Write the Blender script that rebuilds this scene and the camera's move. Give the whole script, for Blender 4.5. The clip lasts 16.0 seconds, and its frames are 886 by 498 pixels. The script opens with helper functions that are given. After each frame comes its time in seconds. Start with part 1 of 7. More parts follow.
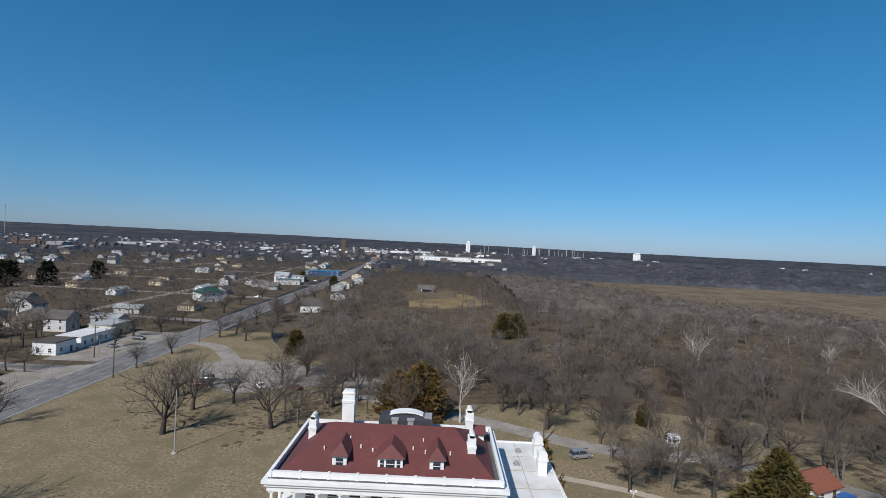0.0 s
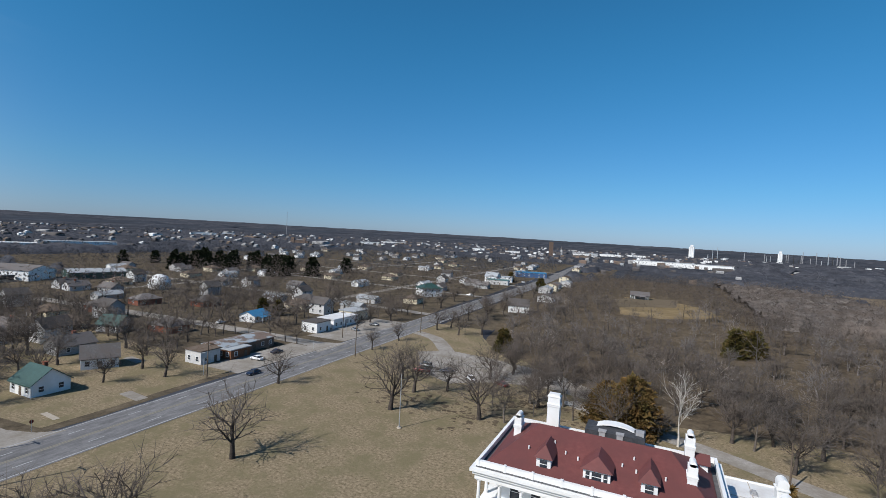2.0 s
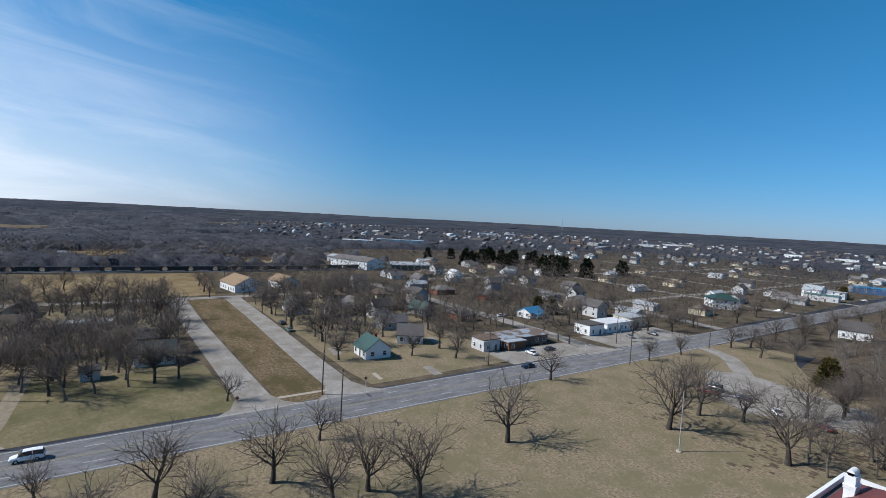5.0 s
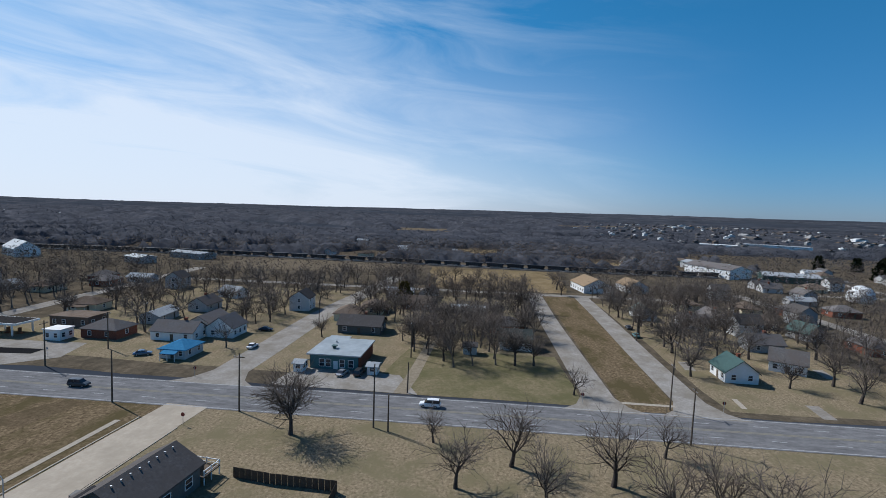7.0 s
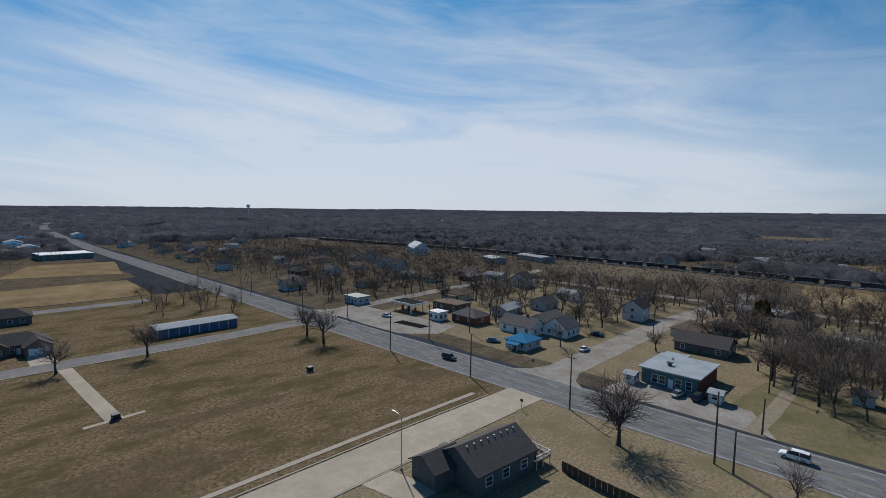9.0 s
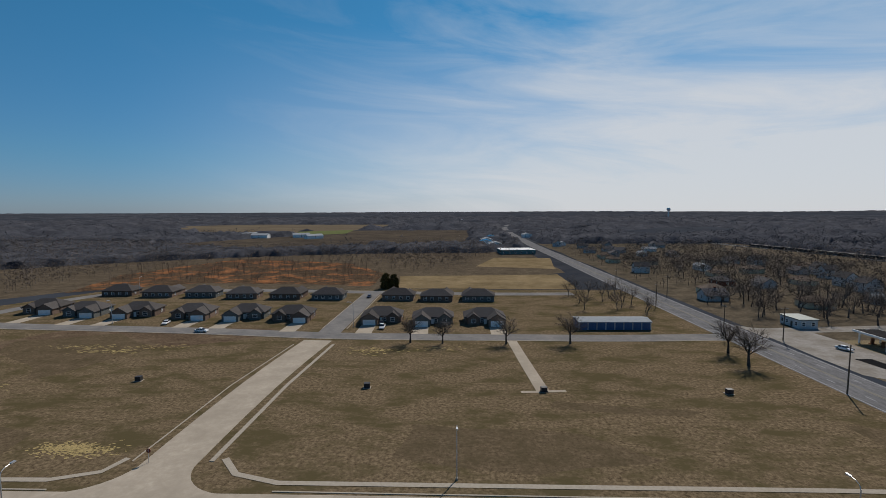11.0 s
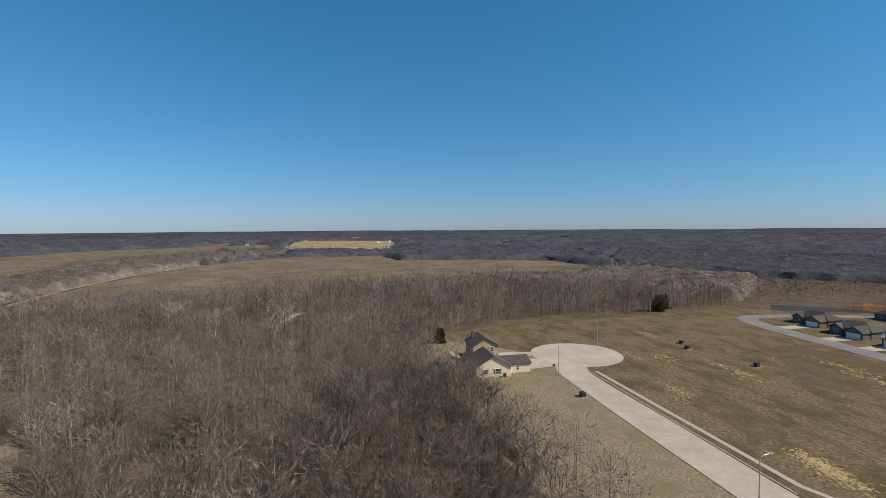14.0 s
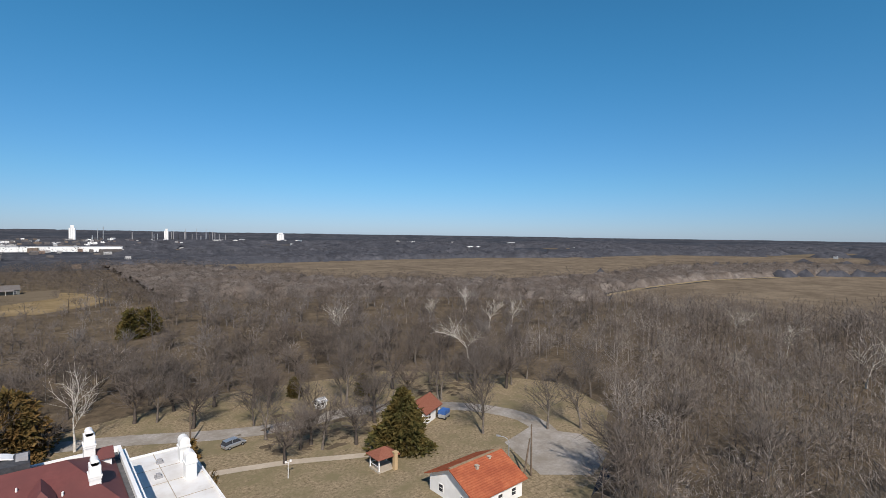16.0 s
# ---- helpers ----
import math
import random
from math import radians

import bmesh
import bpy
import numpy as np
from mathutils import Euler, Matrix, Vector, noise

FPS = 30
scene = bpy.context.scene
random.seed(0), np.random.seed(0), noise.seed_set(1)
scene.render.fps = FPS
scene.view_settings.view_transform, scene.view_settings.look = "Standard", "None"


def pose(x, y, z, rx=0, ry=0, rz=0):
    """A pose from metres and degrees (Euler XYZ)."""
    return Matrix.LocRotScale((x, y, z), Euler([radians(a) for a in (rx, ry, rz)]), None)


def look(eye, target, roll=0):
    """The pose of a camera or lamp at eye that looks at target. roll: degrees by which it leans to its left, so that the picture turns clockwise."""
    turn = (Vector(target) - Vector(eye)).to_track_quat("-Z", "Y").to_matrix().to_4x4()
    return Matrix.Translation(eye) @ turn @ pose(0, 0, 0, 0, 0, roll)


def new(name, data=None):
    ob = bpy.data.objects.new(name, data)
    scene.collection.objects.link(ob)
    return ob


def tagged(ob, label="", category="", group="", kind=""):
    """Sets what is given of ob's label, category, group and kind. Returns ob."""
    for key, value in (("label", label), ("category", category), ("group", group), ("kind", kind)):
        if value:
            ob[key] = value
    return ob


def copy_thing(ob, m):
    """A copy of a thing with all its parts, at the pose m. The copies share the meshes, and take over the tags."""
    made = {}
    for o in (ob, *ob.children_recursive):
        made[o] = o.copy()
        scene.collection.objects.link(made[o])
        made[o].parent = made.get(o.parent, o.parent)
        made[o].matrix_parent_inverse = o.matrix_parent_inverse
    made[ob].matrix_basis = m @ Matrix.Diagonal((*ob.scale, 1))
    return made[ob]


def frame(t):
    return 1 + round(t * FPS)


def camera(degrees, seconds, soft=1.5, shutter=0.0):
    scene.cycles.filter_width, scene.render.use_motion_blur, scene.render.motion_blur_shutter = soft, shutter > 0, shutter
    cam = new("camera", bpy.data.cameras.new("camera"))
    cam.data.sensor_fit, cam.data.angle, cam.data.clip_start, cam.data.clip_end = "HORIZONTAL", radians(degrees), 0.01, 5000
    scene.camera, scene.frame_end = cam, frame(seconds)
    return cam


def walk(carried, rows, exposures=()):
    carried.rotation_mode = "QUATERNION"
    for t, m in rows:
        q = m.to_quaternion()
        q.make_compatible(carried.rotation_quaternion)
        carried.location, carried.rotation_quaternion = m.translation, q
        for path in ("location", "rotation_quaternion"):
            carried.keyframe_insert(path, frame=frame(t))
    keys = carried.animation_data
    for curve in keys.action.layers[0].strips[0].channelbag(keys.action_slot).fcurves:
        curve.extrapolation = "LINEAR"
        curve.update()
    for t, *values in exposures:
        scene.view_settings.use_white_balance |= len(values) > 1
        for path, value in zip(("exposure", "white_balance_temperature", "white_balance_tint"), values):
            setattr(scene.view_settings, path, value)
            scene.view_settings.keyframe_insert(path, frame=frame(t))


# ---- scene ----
# ---- camera: a drone that hangs at 44 m and turns once round ----
EYE_HEIGHT = 44.0
TURN = [  # seconds, yaw, pitch, roll
    (0, 0.00, -0.75, -2.70), (0.5, 3.06, -0.75, -2.93), (1, 9.81, -0.99, -2.98), (1.5, 18.70, -1.38, -3.10), (2, 24.28, -1.65, -3.10),
    (2.5, 28.53, -1.85, -3.08), (3, 32.51, -2.05, -3.05), (3.2, 34.50, -2.15, -3.05), (4.2, 46.4, -2.75, -3.02), (5.3, 60.50, -3.34, -2.95),
    (5.5, 63.99, -3.51, -2.80), (6, 74.88, -3.94, -2.65), (6.5, 85.93, -4.25, -2.32), (7, 95.79, -4.43, -1.87), (7.5, 104.64, -4.43, -1.53),
    (8, 113.04, -4.43, -1.15), (8.2, 117.30, -4.45, -1.05), (9.2, 138.2, -4.52, -0.62), (10.3, 162.39, -4.52, -0.28), (10.5, 167.06, -4.48, -0.22), (11, 180.84, -4.31, 0.20),
    (11.5, 193.93, -4.02, 0.50), (12, 206.36, -3.75, 0.52), (12.5, 215.23, -3.46, 0.64), (13, 223.42, -3.18, 0.70), (13.5, 241.76, -2.70, 0.75),
    (14, 258.28, -2.31, 0.36), (14.5, 272.89, -2.02, 0.15), (15, 291.16, -1.92, -0.16), (15.5, 306.89, -1.72, -0.55), (16, 319.53, -1.72, -0.80)]
cam = camera(85.0, 16.0, soft=0.5)
walk(cam, [(t, pose(0, 0, EYE_HEIGHT, 90 + 1.08 * p, r, a)) for t, a, p, r in TURN],
     exposures=((0, -0.15, 6450, 10), (1.5, -0.08, 6450, 10), (3, 0.05, 6400, 10), (6, -0.05, 6100, 9), (8.2, -0.32, 6180, 9), (10.3, -0.58, 6850, 10), (11.5, -0.42, 7000, 11), (12.5, -0.26, 7100, 11),
                (13.5, -0.02, 7050, 12), (14.2, 0.1, 7100, 13), (15, 0.12, 7150, 13), (16, 0.1, 6950, 13)))

# ---- daylight: sun in the south-south-west, thin cirrus low in that part of the sky ----
SUN_ELEVATION, SUN_AWAY = radians(42), (0.468, 0.884)  # SUN_AWAY: the way the shadows fall on the ground
world = bpy.data.worlds.new("winter_sky")
scene.world = world
world.use_nodes = True
wn, wl = world.node_tree.nodes, world.node_tree.links
wn.clear()
w_out, w_back, w_sky = wn.new("ShaderNodeOutputWorld"), wn.new("ShaderNodeBackground"), wn.new("ShaderNodeTexSky")
w_sky.sky_type, w_sky.sun_disc = "NISHITA", False
w_sky.sun_elevation, w_sky.sun_rotation = SUN_ELEVATION, math.atan2(-SUN_AWAY[0], -SUN_AWAY[1])
w_sky.altitude, w_sky.air_density, w_sky.dust_density, w_sky.ozone_density = 200, 1.0, 0.15, 5.0
w_back.inputs["Strength"].default_value = 0.092


def wmath(op, a, b=None):
    n = wn.new("ShaderNodeMath")
    n.operation = op
    for i, v in enumerate((a, b)):
        if v is None:
            continue
        if isinstance(v, (int, float)):
            n.inputs[i].default_value = v
        else:
            wl.new(v, n.inputs[i])
    return n.outputs[0]


w_co = wn.new("ShaderNodeTexCoord")
w_sep = wn.new("ShaderNodeSeparateXYZ")
wl.new(w_co.outputs["Generated"], w_sep.inputs[0])
up = wmath("MAXIMUM", w_sep.outputs["Z"], 0.02)
# cirrus drawn out in long, slightly rising streaks
flat = wn.new("ShaderNodeCombineXYZ")
bearing = wmath("ARCTAN2", wmath("MULTIPLY", w_sep.outputs["X"], -1.0), wmath("MULTIPLY", w_sep.outputs["Y"], -1.0))
wl.new(wmath("ADD", wmath("MULTIPLY", bearing, 1.5), wmath("MULTIPLY", w_sep.outputs["Z"], 1.6)), flat.inputs[0])
wl.new(wmath("ADD", wmath("MULTIPLY", w_sep.outputs["Z"], 7.5), wmath("MULTIPLY", bearing, 0.5)), flat.inputs[1])
stretch = wn.new("ShaderNodeMapping")
wl.new(flat.outputs[0], stretch.inputs[0])
wisps = wn.new("ShaderNodeTexNoise")
wisps.inputs["Scale"].default_value, wisps.inputs["Detail"].default_value = 1.7, 11
wisps.inputs["Roughness"].default_value, wisps.inputs["Distortion"].default_value = 0.6, 0.7
wl.new(stretch.outputs[0], wisps.inputs["Vector"])
# thickest toward the sun's side, none in the north and east
toward = wmath("ADD", wmath("MULTIPLY", w_sep.outputs["X"], -0.66), wmath("MULTIPLY", w_sep.outputs["Y"], -0.75))
reach = wn.new("ShaderNodeMapRange")
reach.interpolation_type = "SMOOTHSTEP"
reach.inputs[1].default_value, reach.inputs[2].default_value = 0.2, 1.08
wl.new(toward, reach.inputs[0])
cover = wmath("MULTIPLY", wmath("ADD", wmath("MULTIPLY", reach.outputs[0], 0.26), wmath("SUBTRACT", wisps.outputs["Fac"], 0.55)), 1.75)
low = wn.new("ShaderNodeMapRange")
low.inputs[1].default_value, low.inputs[2].default_value = 0.34, 0.04
wl.new(up, low.inputs[0])
veil = wmath("MULTIPLY", wmath("MULTIPLY", reach.outputs[0], low.outputs[0]), 0.95)
cloud = wn.new("ShaderNodeMath")
cloud.operation, cloud.use_clamp = "ADD", True
wl.new(wmath("MULTIPLY", wmath("MAXIMUM", cover, 0.0), reach.outputs[0]), cloud.inputs[0])
wl.new(veil, cloud.inputs[1])
w_mix = wn.new("ShaderNodeMix")
w_mix.data_type = "RGBA"
wl.new(wmath("MULTIPLY", cloud.outputs[0], 0.85), w_mix.inputs[0])
w_hue = wn.new("ShaderNodeMix")  # the clear, deep blue of cold dry air
w_hue.data_type, w_hue.blend_type = "RGBA", "MULTIPLY"
w_hue.inputs[0].default_value = 1.0
tint = wn.new("ShaderNodeMix")
tint.data_type = "RGBA"
tint.inputs[6].default_value, tint.inputs[7].default_value = (0.465, 0.745, 1.02, 1), (0.318, 1.03, 1.20, 1)
climb = wn.new("ShaderNodeMapRange")
climb.interpolation_type = "SMOOTHSTEP"
climb.inputs[1].default_value, climb.inputs[2].default_value = -0.03, 0.42
wl.new(w_sep.outputs["Z"], climb.inputs[0])
wl.new(climb.outputs[0], tint.inputs[0])
rim = wn.new("ShaderNodeMix")  # paler, greyer air close to the horizon
rim.data_type = "RGBA"
rim.inputs[6].default_value = (0.49, 0.685, 1.12, 1)
band = wn.new("ShaderNodeMapRange")
band.interpolation_type = "SMOOTHSTEP"
band.inputs[1].default_value, band.inputs[2].default_value = -0.02, 0.11
wl.new(w_sep.outputs["Z"], band.inputs[0])
wl.new(band.outputs[0], rim.inputs[0])
wl.new(tint.outputs[2], rim.inputs[7])
crest = wn.new("ShaderNodeMix")  # toward the zenith the tint fades out
crest.data_type = "RGBA"
crest.inputs[7].default_value = (0.72, 0.86, 0.98, 1)
top_band = wn.new("ShaderNodeMapRange")
top_band.interpolation_type = "SMOOTHSTEP"
top_band.inputs[1].default_value, top_band.inputs[2].default_value = 0.44, 0.9
wl.new(w_sep.outputs["Z"], top_band.inputs[0])
wl.new(top_band.outputs[0], crest.inputs[0])
wl.new(rim.outputs[2], crest.inputs[6])
wl.new(crest.outputs[2], w_hue.inputs[7])
wl.new(w_sky.outputs[0], w_hue.inputs[6])
wl.new(w_hue.outputs[2], w_mix.inputs[6])
w_mix.inputs[7].default_value = (9.7, 10.3, 11.2, 1)
wl.new(w_mix.outputs[2], w_back.inputs["Color"])
wl.new(w_back.outputs[0], w_out.inputs[0])

sun = new("sun", bpy.data.lights.new("sun", "SUN"))
sun.data.energy, sun.data.angle, sun.data.color = 5.0, radians(0.5), (1.0, 0.962, 0.915)
sun.matrix_world = look((-SUN_AWAY[0] * 100, -SUN_AWAY[1] * 100, 100 * math.tan(SUN_ELEVATION)), (0, 0, 0))


# ---- materials ----
def surf(name, c1, c2, size=1.0, c3=None, size3=20.0, rough=0.9, bump=0.0, metal=0.0, streak=1.0, vary=0.0, island=False, spot=0.5, sharp=0.25):
    """A surface whose colour drifts between c1 and c2 over size metres, with patches of c3 over size3 metres."""
    m = bpy.data.materials.new(name)
    m.use_nodes = True
    nt = m.node_tree
    b = nt.nodes["Principled BSDF"]
    b.inputs["Roughness"].default_value, b.inputs["Metallic"].default_value = rough, metal
    if rough > 0.8:
        b.inputs["Specular IOR Level"].default_value = 0.0
    geo = nt.nodes.new("ShaderNodeNewGeometry")
    if max(c2) < 0.6 and metal == 0:
        c1, c2, c3 = (tuple(v * 0.88 for v in c) if c else c for c in (c1, c2, c3))

    def grain(scale, detail=4, long=1.0):
        n = nt.nodes.new("ShaderNodeTexNoise")
        n.inputs["Scale"].default_value, n.inputs["Detail"].default_value, n.inputs["Roughness"].default_value = 1.0 / scale, detail, 0.72 if rough > 0.8 else 0.62
        source = geo.outputs["Position"]
        if long != 1.0:
            mp = nt.nodes.new("ShaderNodeMapping")
            mp.inputs["Scale"].default_value = (1.0 / long, 1, 1)
            nt.links.new(source, mp.inputs[0])
            source = mp.outputs[0]
        nt.links.new(source, n.inputs["Vector"])
        return n.outputs["Fac"]

    def blend(fac, a, c):
        x = nt.nodes.new("ShaderNodeMix")
        x.data_type = "RGBA"
        nt.links.new(fac, x.inputs[0])
        for i, v in ((6, a), (7, c)):
            if isinstance(v, tuple):
                x.inputs[i].default_value = (*v, 1)
            else:
                nt.links.new(v, x.inputs[i])
        return x.outputs[2]

    def span(v, lo, hi):
        r = nt.nodes.new("ShaderNodeMapRange")
        r.inputs[1].default_value, r.inputs[2].default_value = lo, hi
        nt.links.new(v, r.inputs[0])
        return r.outputs[0]

    fine = grain(size)
    col = blend(span(fine, 0.34, 0.66), c1, c2)
    if c3:
        col = blend(span(grain(size3, 5, streak), spot - sharp / 2, spot + sharp / 2), col, c3)
    if c3 and size3 > 10:  # a middle scale of mottling
        h = nt.nodes.new("ShaderNodeHueSaturation")
        r = nt.nodes.new("ShaderNodeMapRange")
        r.inputs[1].default_value, r.inputs[2].default_value, r.inputs[3].default_value, r.inputs[4].default_value = 0.3, 0.7, 0.66, 1.28
        nt.links.new(grain(size * 4.5, 6, streak), r.inputs[0])
        nt.links.new(r.outputs[0], h.inputs["Value"])
        nt.links.new(col, h.inputs["Color"])
        col = h.outputs[0]
    if vary:
        rnd = geo.outputs["Random Per Island"]
        if not island:
            rnd = nt.nodes.new("ShaderNodeObjectInfo").outputs["Random"]
        h = nt.nodes.new("ShaderNodeHueSaturation")
        r = nt.nodes.new("ShaderNodeMapRange")
        r.inputs[3].default_value, r.inputs[4].default_value = 1 - vary, 1 + vary
        nt.links.new(rnd, r.inputs[0])
        nt.links.new(r.outputs[0], h.inputs["Value"])
        nt.links.new(col, h.inputs["Color"])
        col = h.outputs[0]
    nt.links.new(col, b.inputs["Base Color"])
    if bump:
        bp = nt.nodes.new("ShaderNodeBump")
        bp.inputs["Strength"].default_value, bp.inputs["Distance"].default_value = 0.6, bump
        nt.links.new(fine, bp.inputs["Height"])
        nt.links.new(bp.outputs[0], b.inputs["Normal"])
    return m


M = dict(
    # base colour carries the blue-grey haze of the land toward the horizon
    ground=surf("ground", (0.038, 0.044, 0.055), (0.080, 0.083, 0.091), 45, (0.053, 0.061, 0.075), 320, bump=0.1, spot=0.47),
    lawn=surf("dry_lawn", (0.145, 0.114, 0.072), (0.363, 0.289, 0.191), 0.6, (0.198, 0.168, 0.100), 8, bump=0.16, spot=0.53, sharp=0.16),
    townlawn=surf("dull_lawn", (0.106, 0.084, 0.059), (0.196, 0.158, 0.111), 1.4, (0.090, 0.075, 0.055), 11, bump=0.06, spot=0.5),
    meadow=surf("mown_meadow", (0.083, 0.059, 0.036), (0.267, 0.200, 0.123), 0.8, (0.106, 0.085, 0.044), 8.5, bump=0.08, spot=0.53, sharp=0.14, streak=1.7),
    greenlot=surf("greenish_lawn", (0.168, 0.140, 0.080), (0.263, 0.215, 0.132), 1.0, (0.140, 0.129, 0.066), 9, bump=0.05),
    floor=surf("leaf_litter", (0.080, 0.062, 0.044), (0.20, 0.158, 0.108), 2.2, (0.115, 0.09, 0.064), 14, bump=0.1),
    field=surf("ploughed_field", (0.171, 0.135, 0.097), (0.215, 0.171, 0.122), 6, (0.154, 0.122, 0.090), 90, spot=0.55),
    stubble=surf("stubble_field", (0.33, 0.26, 0.155), (0.40, 0.32, 0.20), 8, (0.28, 0.22, 0.13), 60),
    tanfield=surf("tan_field", (0.25, 0.185, 0.10), (0.31, 0.235, 0.14), 4, (0.21, 0.155, 0.085), 40),
    darkfield=surf("dark_field", (0.075, 0.062, 0.05), (0.105, 0.085, 0.066), 10, (0.13, 0.105, 0.075), 110, spot=0.6),
    farmland=surf("dull_farmland", (0.17, 0.135, 0.092), (0.225, 0.18, 0.125), 10, (0.14, 0.112, 0.08), 90),
    palestrip=surf("pale_strip", (0.50, 0.48, 0.42), (0.60, 0.58, 0.52), 8),
    mossroof=surf("mossy_roof", (0.055, 0.066, 0.058), (0.10, 0.112, 0.10), 0.6, (0.075, 0.082, 0.075), 3, vary=0.2),
    greenfield=surf("winter_wheat", (0.12, 0.15, 0.06), (0.17, 0.18, 0.08), 10),
    scrub=surf("red_scrub", (0.060, 0.043, 0.031), (0.150, 0.100, 0.062), 2.5, (0.34, 0.145, 0.065), 22, bump=0.2, spot=0.555, sharp=0.1),
    straw=surf("straw", (0.56, 0.43, 0.19), (0.34, 0.26, 0.13), 0.5),
    highway=surf("highway_asphalt", (0.190, 0.186, 0.186), (0.245, 0.240, 0.24), 1.0, (0.172, 0.169, 0.170), 14, rough=0.85, streak=0.25),
    street=surf("street_asphalt", (0.23, 0.215, 0.20), (0.30, 0.285, 0.265), 1.1, (0.185, 0.18, 0.175), 9, rough=0.85),
    concrete=surf("pale_concrete", (0.44, 0.375, 0.295), (0.53, 0.46, 0.37), 1.2, (0.39, 0.335, 0.265), 8, rough=0.85),
    kerb=surf("kerb_concrete", (0.38, 0.33, 0.265), (0.47, 0.415, 0.34), 0.6),
    gravel=surf("gravel", (0.30, 0.277, 0.248), (0.41, 0.383, 0.35), 0.8, (0.25, 0.222, 0.185), 7),
    dirt=surf("bare_earth", (0.23, 0.19, 0.135), (0.32, 0.27, 0.20), 1.2),
    paint=surf("road_paint", (0.46, 0.46, 0.46), (0.30, 0.30, 0.30), 0.5),
    yellow=surf("yellow_paint", (0.29, 0.265, 0.20), (0.24, 0.225, 0.19), 0.4),
    bark=surf("grey_bark", (0.105, 0.088, 0.074), (0.19, 0.165, 0.142), 0.6, vary=0.25),
    twig=surf("bare_twigs", (0.173, 0.152, 0.137), (0.389, 0.347, 0.314), 5, (0.210, 0.176, 0.148), 35, vary=0.22, island=True),
    darktwig=surf("dark_twigs", (0.088, 0.076, 0.068), (0.195, 0.172, 0.154), 4, (0.125, 0.102, 0.086), 22, vary=0.22, island=True),
    midtwig=surf("middle_twigs", (0.131, 0.118, 0.111), (0.268, 0.242, 0.227), 9, (0.142, 0.121, 0.107), 45, vary=0.14, island=True),
    # twigs far off: distance haze and backlit shade put into the base colour
    hazetwig=surf("hazed_twigs", (0.061, 0.066, 0.076), (0.136, 0.136, 0.148), 16, (0.074, 0.079, 0.093), 120, vary=0.12, island=True),
    # dark for the shade inside crowns, bluish for haze, both painted in
    crowns=surf("hazed_crowns", (0.052, 0.055, 0.066), (0.126, 0.126, 0.138), 7, (0.066, 0.070, 0.082), 60),
    darkmeadow=surf("damp_dark_grass", (0.086, 0.061, 0.039), (0.232, 0.172, 0.109), 0.8, (0.104, 0.080, 0.047), 5, bump=0.08, spot=0.5, sharp=0.3),
    earthlot=surf("thin_brown_grass", (0.088, 0.060, 0.041), (0.195, 0.138, 0.090), 0.9, (0.224, 0.168, 0.109), 11, bump=0.08, spot=0.6, sharp=0.15, streak=2.0),
    gutter=surf("dark_gutter", (0.10, 0.10, 0.105), (0.15, 0.15, 0.155), 0.8),
    darkbark=surf("dark_bark", (0.06, 0.05, 0.043), (0.115, 0.097, 0.085), 0.6, vary=0.2),
    palebark=surf("pale_sycamore_bark", (0.42, 0.39, 0.34), (0.62, 0.58, 0.52), 0.8),
    cedar=surf("cedar_foliage", (0.038, 0.046, 0.018), (0.085, 0.085, 0.034), 0.9, (0.12, 0.085, 0.03), 3.5, vary=0.35, island=True),
    browncedar=surf("bronzed_foliage", (0.075, 0.065, 0.025), (0.15, 0.105, 0.04), 0.9, (0.17, 0.10, 0.04), 3, vary=0.35, island=True),
    pine=surf("dark_pine_foliage", (0.012, 0.016, 0.010), (0.03, 0.035, 0.018), 0.9, vary=0.35, island=True),
    redroof=surf("red_roof", (0.135, 0.036, 0.033), (0.17, 0.05, 0.045), 0.7, (0.125, 0.038, 0.035), 5, rough=0.75),
    orangeroof=surf("orange_tile_roof", (0.37, 0.105, 0.052), (0.48, 0.165, 0.085), 0.5, (0.31, 0.09, 0.05), 3),
    white=surf("white_paint", (0.76, 0.76, 0.75), (0.83, 0.83, 0.82), 1.5, (0.70, 0.70, 0.68), 5, rough=0.55),
    membrane=surf("white_roof_membrane", (0.66, 0.66, 0.65), (0.74, 0.74, 0.73), 1.5, (0.58, 0.56, 0.53), 3, rough=0.6),
    trimgrey=surf("grey_trim", (0.30, 0.30, 0.31), (0.38, 0.38, 0.39), 1.0),
    glass=surf("window_glass", (0.03, 0.035, 0.045), (0.05, 0.055, 0.065), 2, rough=0.08),
    darkroof=surf("dark_shingles", (0.080, 0.074, 0.072), (0.135, 0.125, 0.12), 0.5, (0.10, 0.09, 0.084), 3, vary=0.2),
    patchroof=surf("patched_metal_roof", (0.16, 0.115, 0.085), (0.23, 0.165, 0.125), 0.8, (0.36, 0.39, 0.41), 6, rough=0.6, sharp=0.04, spot=0.52),
    greyroof=surf("grey_shingles", (0.13, 0.125, 0.125), (0.20, 0.19, 0.185), 0.5, (0.16, 0.14, 0.13), 3, vary=0.25),
    brownroof=surf("brown_shingles", (0.12, 0.09, 0.07), (0.18, 0.135, 0.10), 0.5, (0.20, 0.16, 0.13), 3, vary=0.25),
    tanroof=surf("tan_roof", (0.27, 0.195, 0.125), (0.34, 0.25, 0.165), 0.7),
    greenroof=surf("green_metal_roof", (0.022, 0.062, 0.052), (0.036, 0.090, 0.075), 0.8, rough=0.5),
    blueroof=surf("blue_metal_roof", (0.05, 0.20, 0.36), (0.075, 0.25, 0.43), 0.8, rough=0.82),
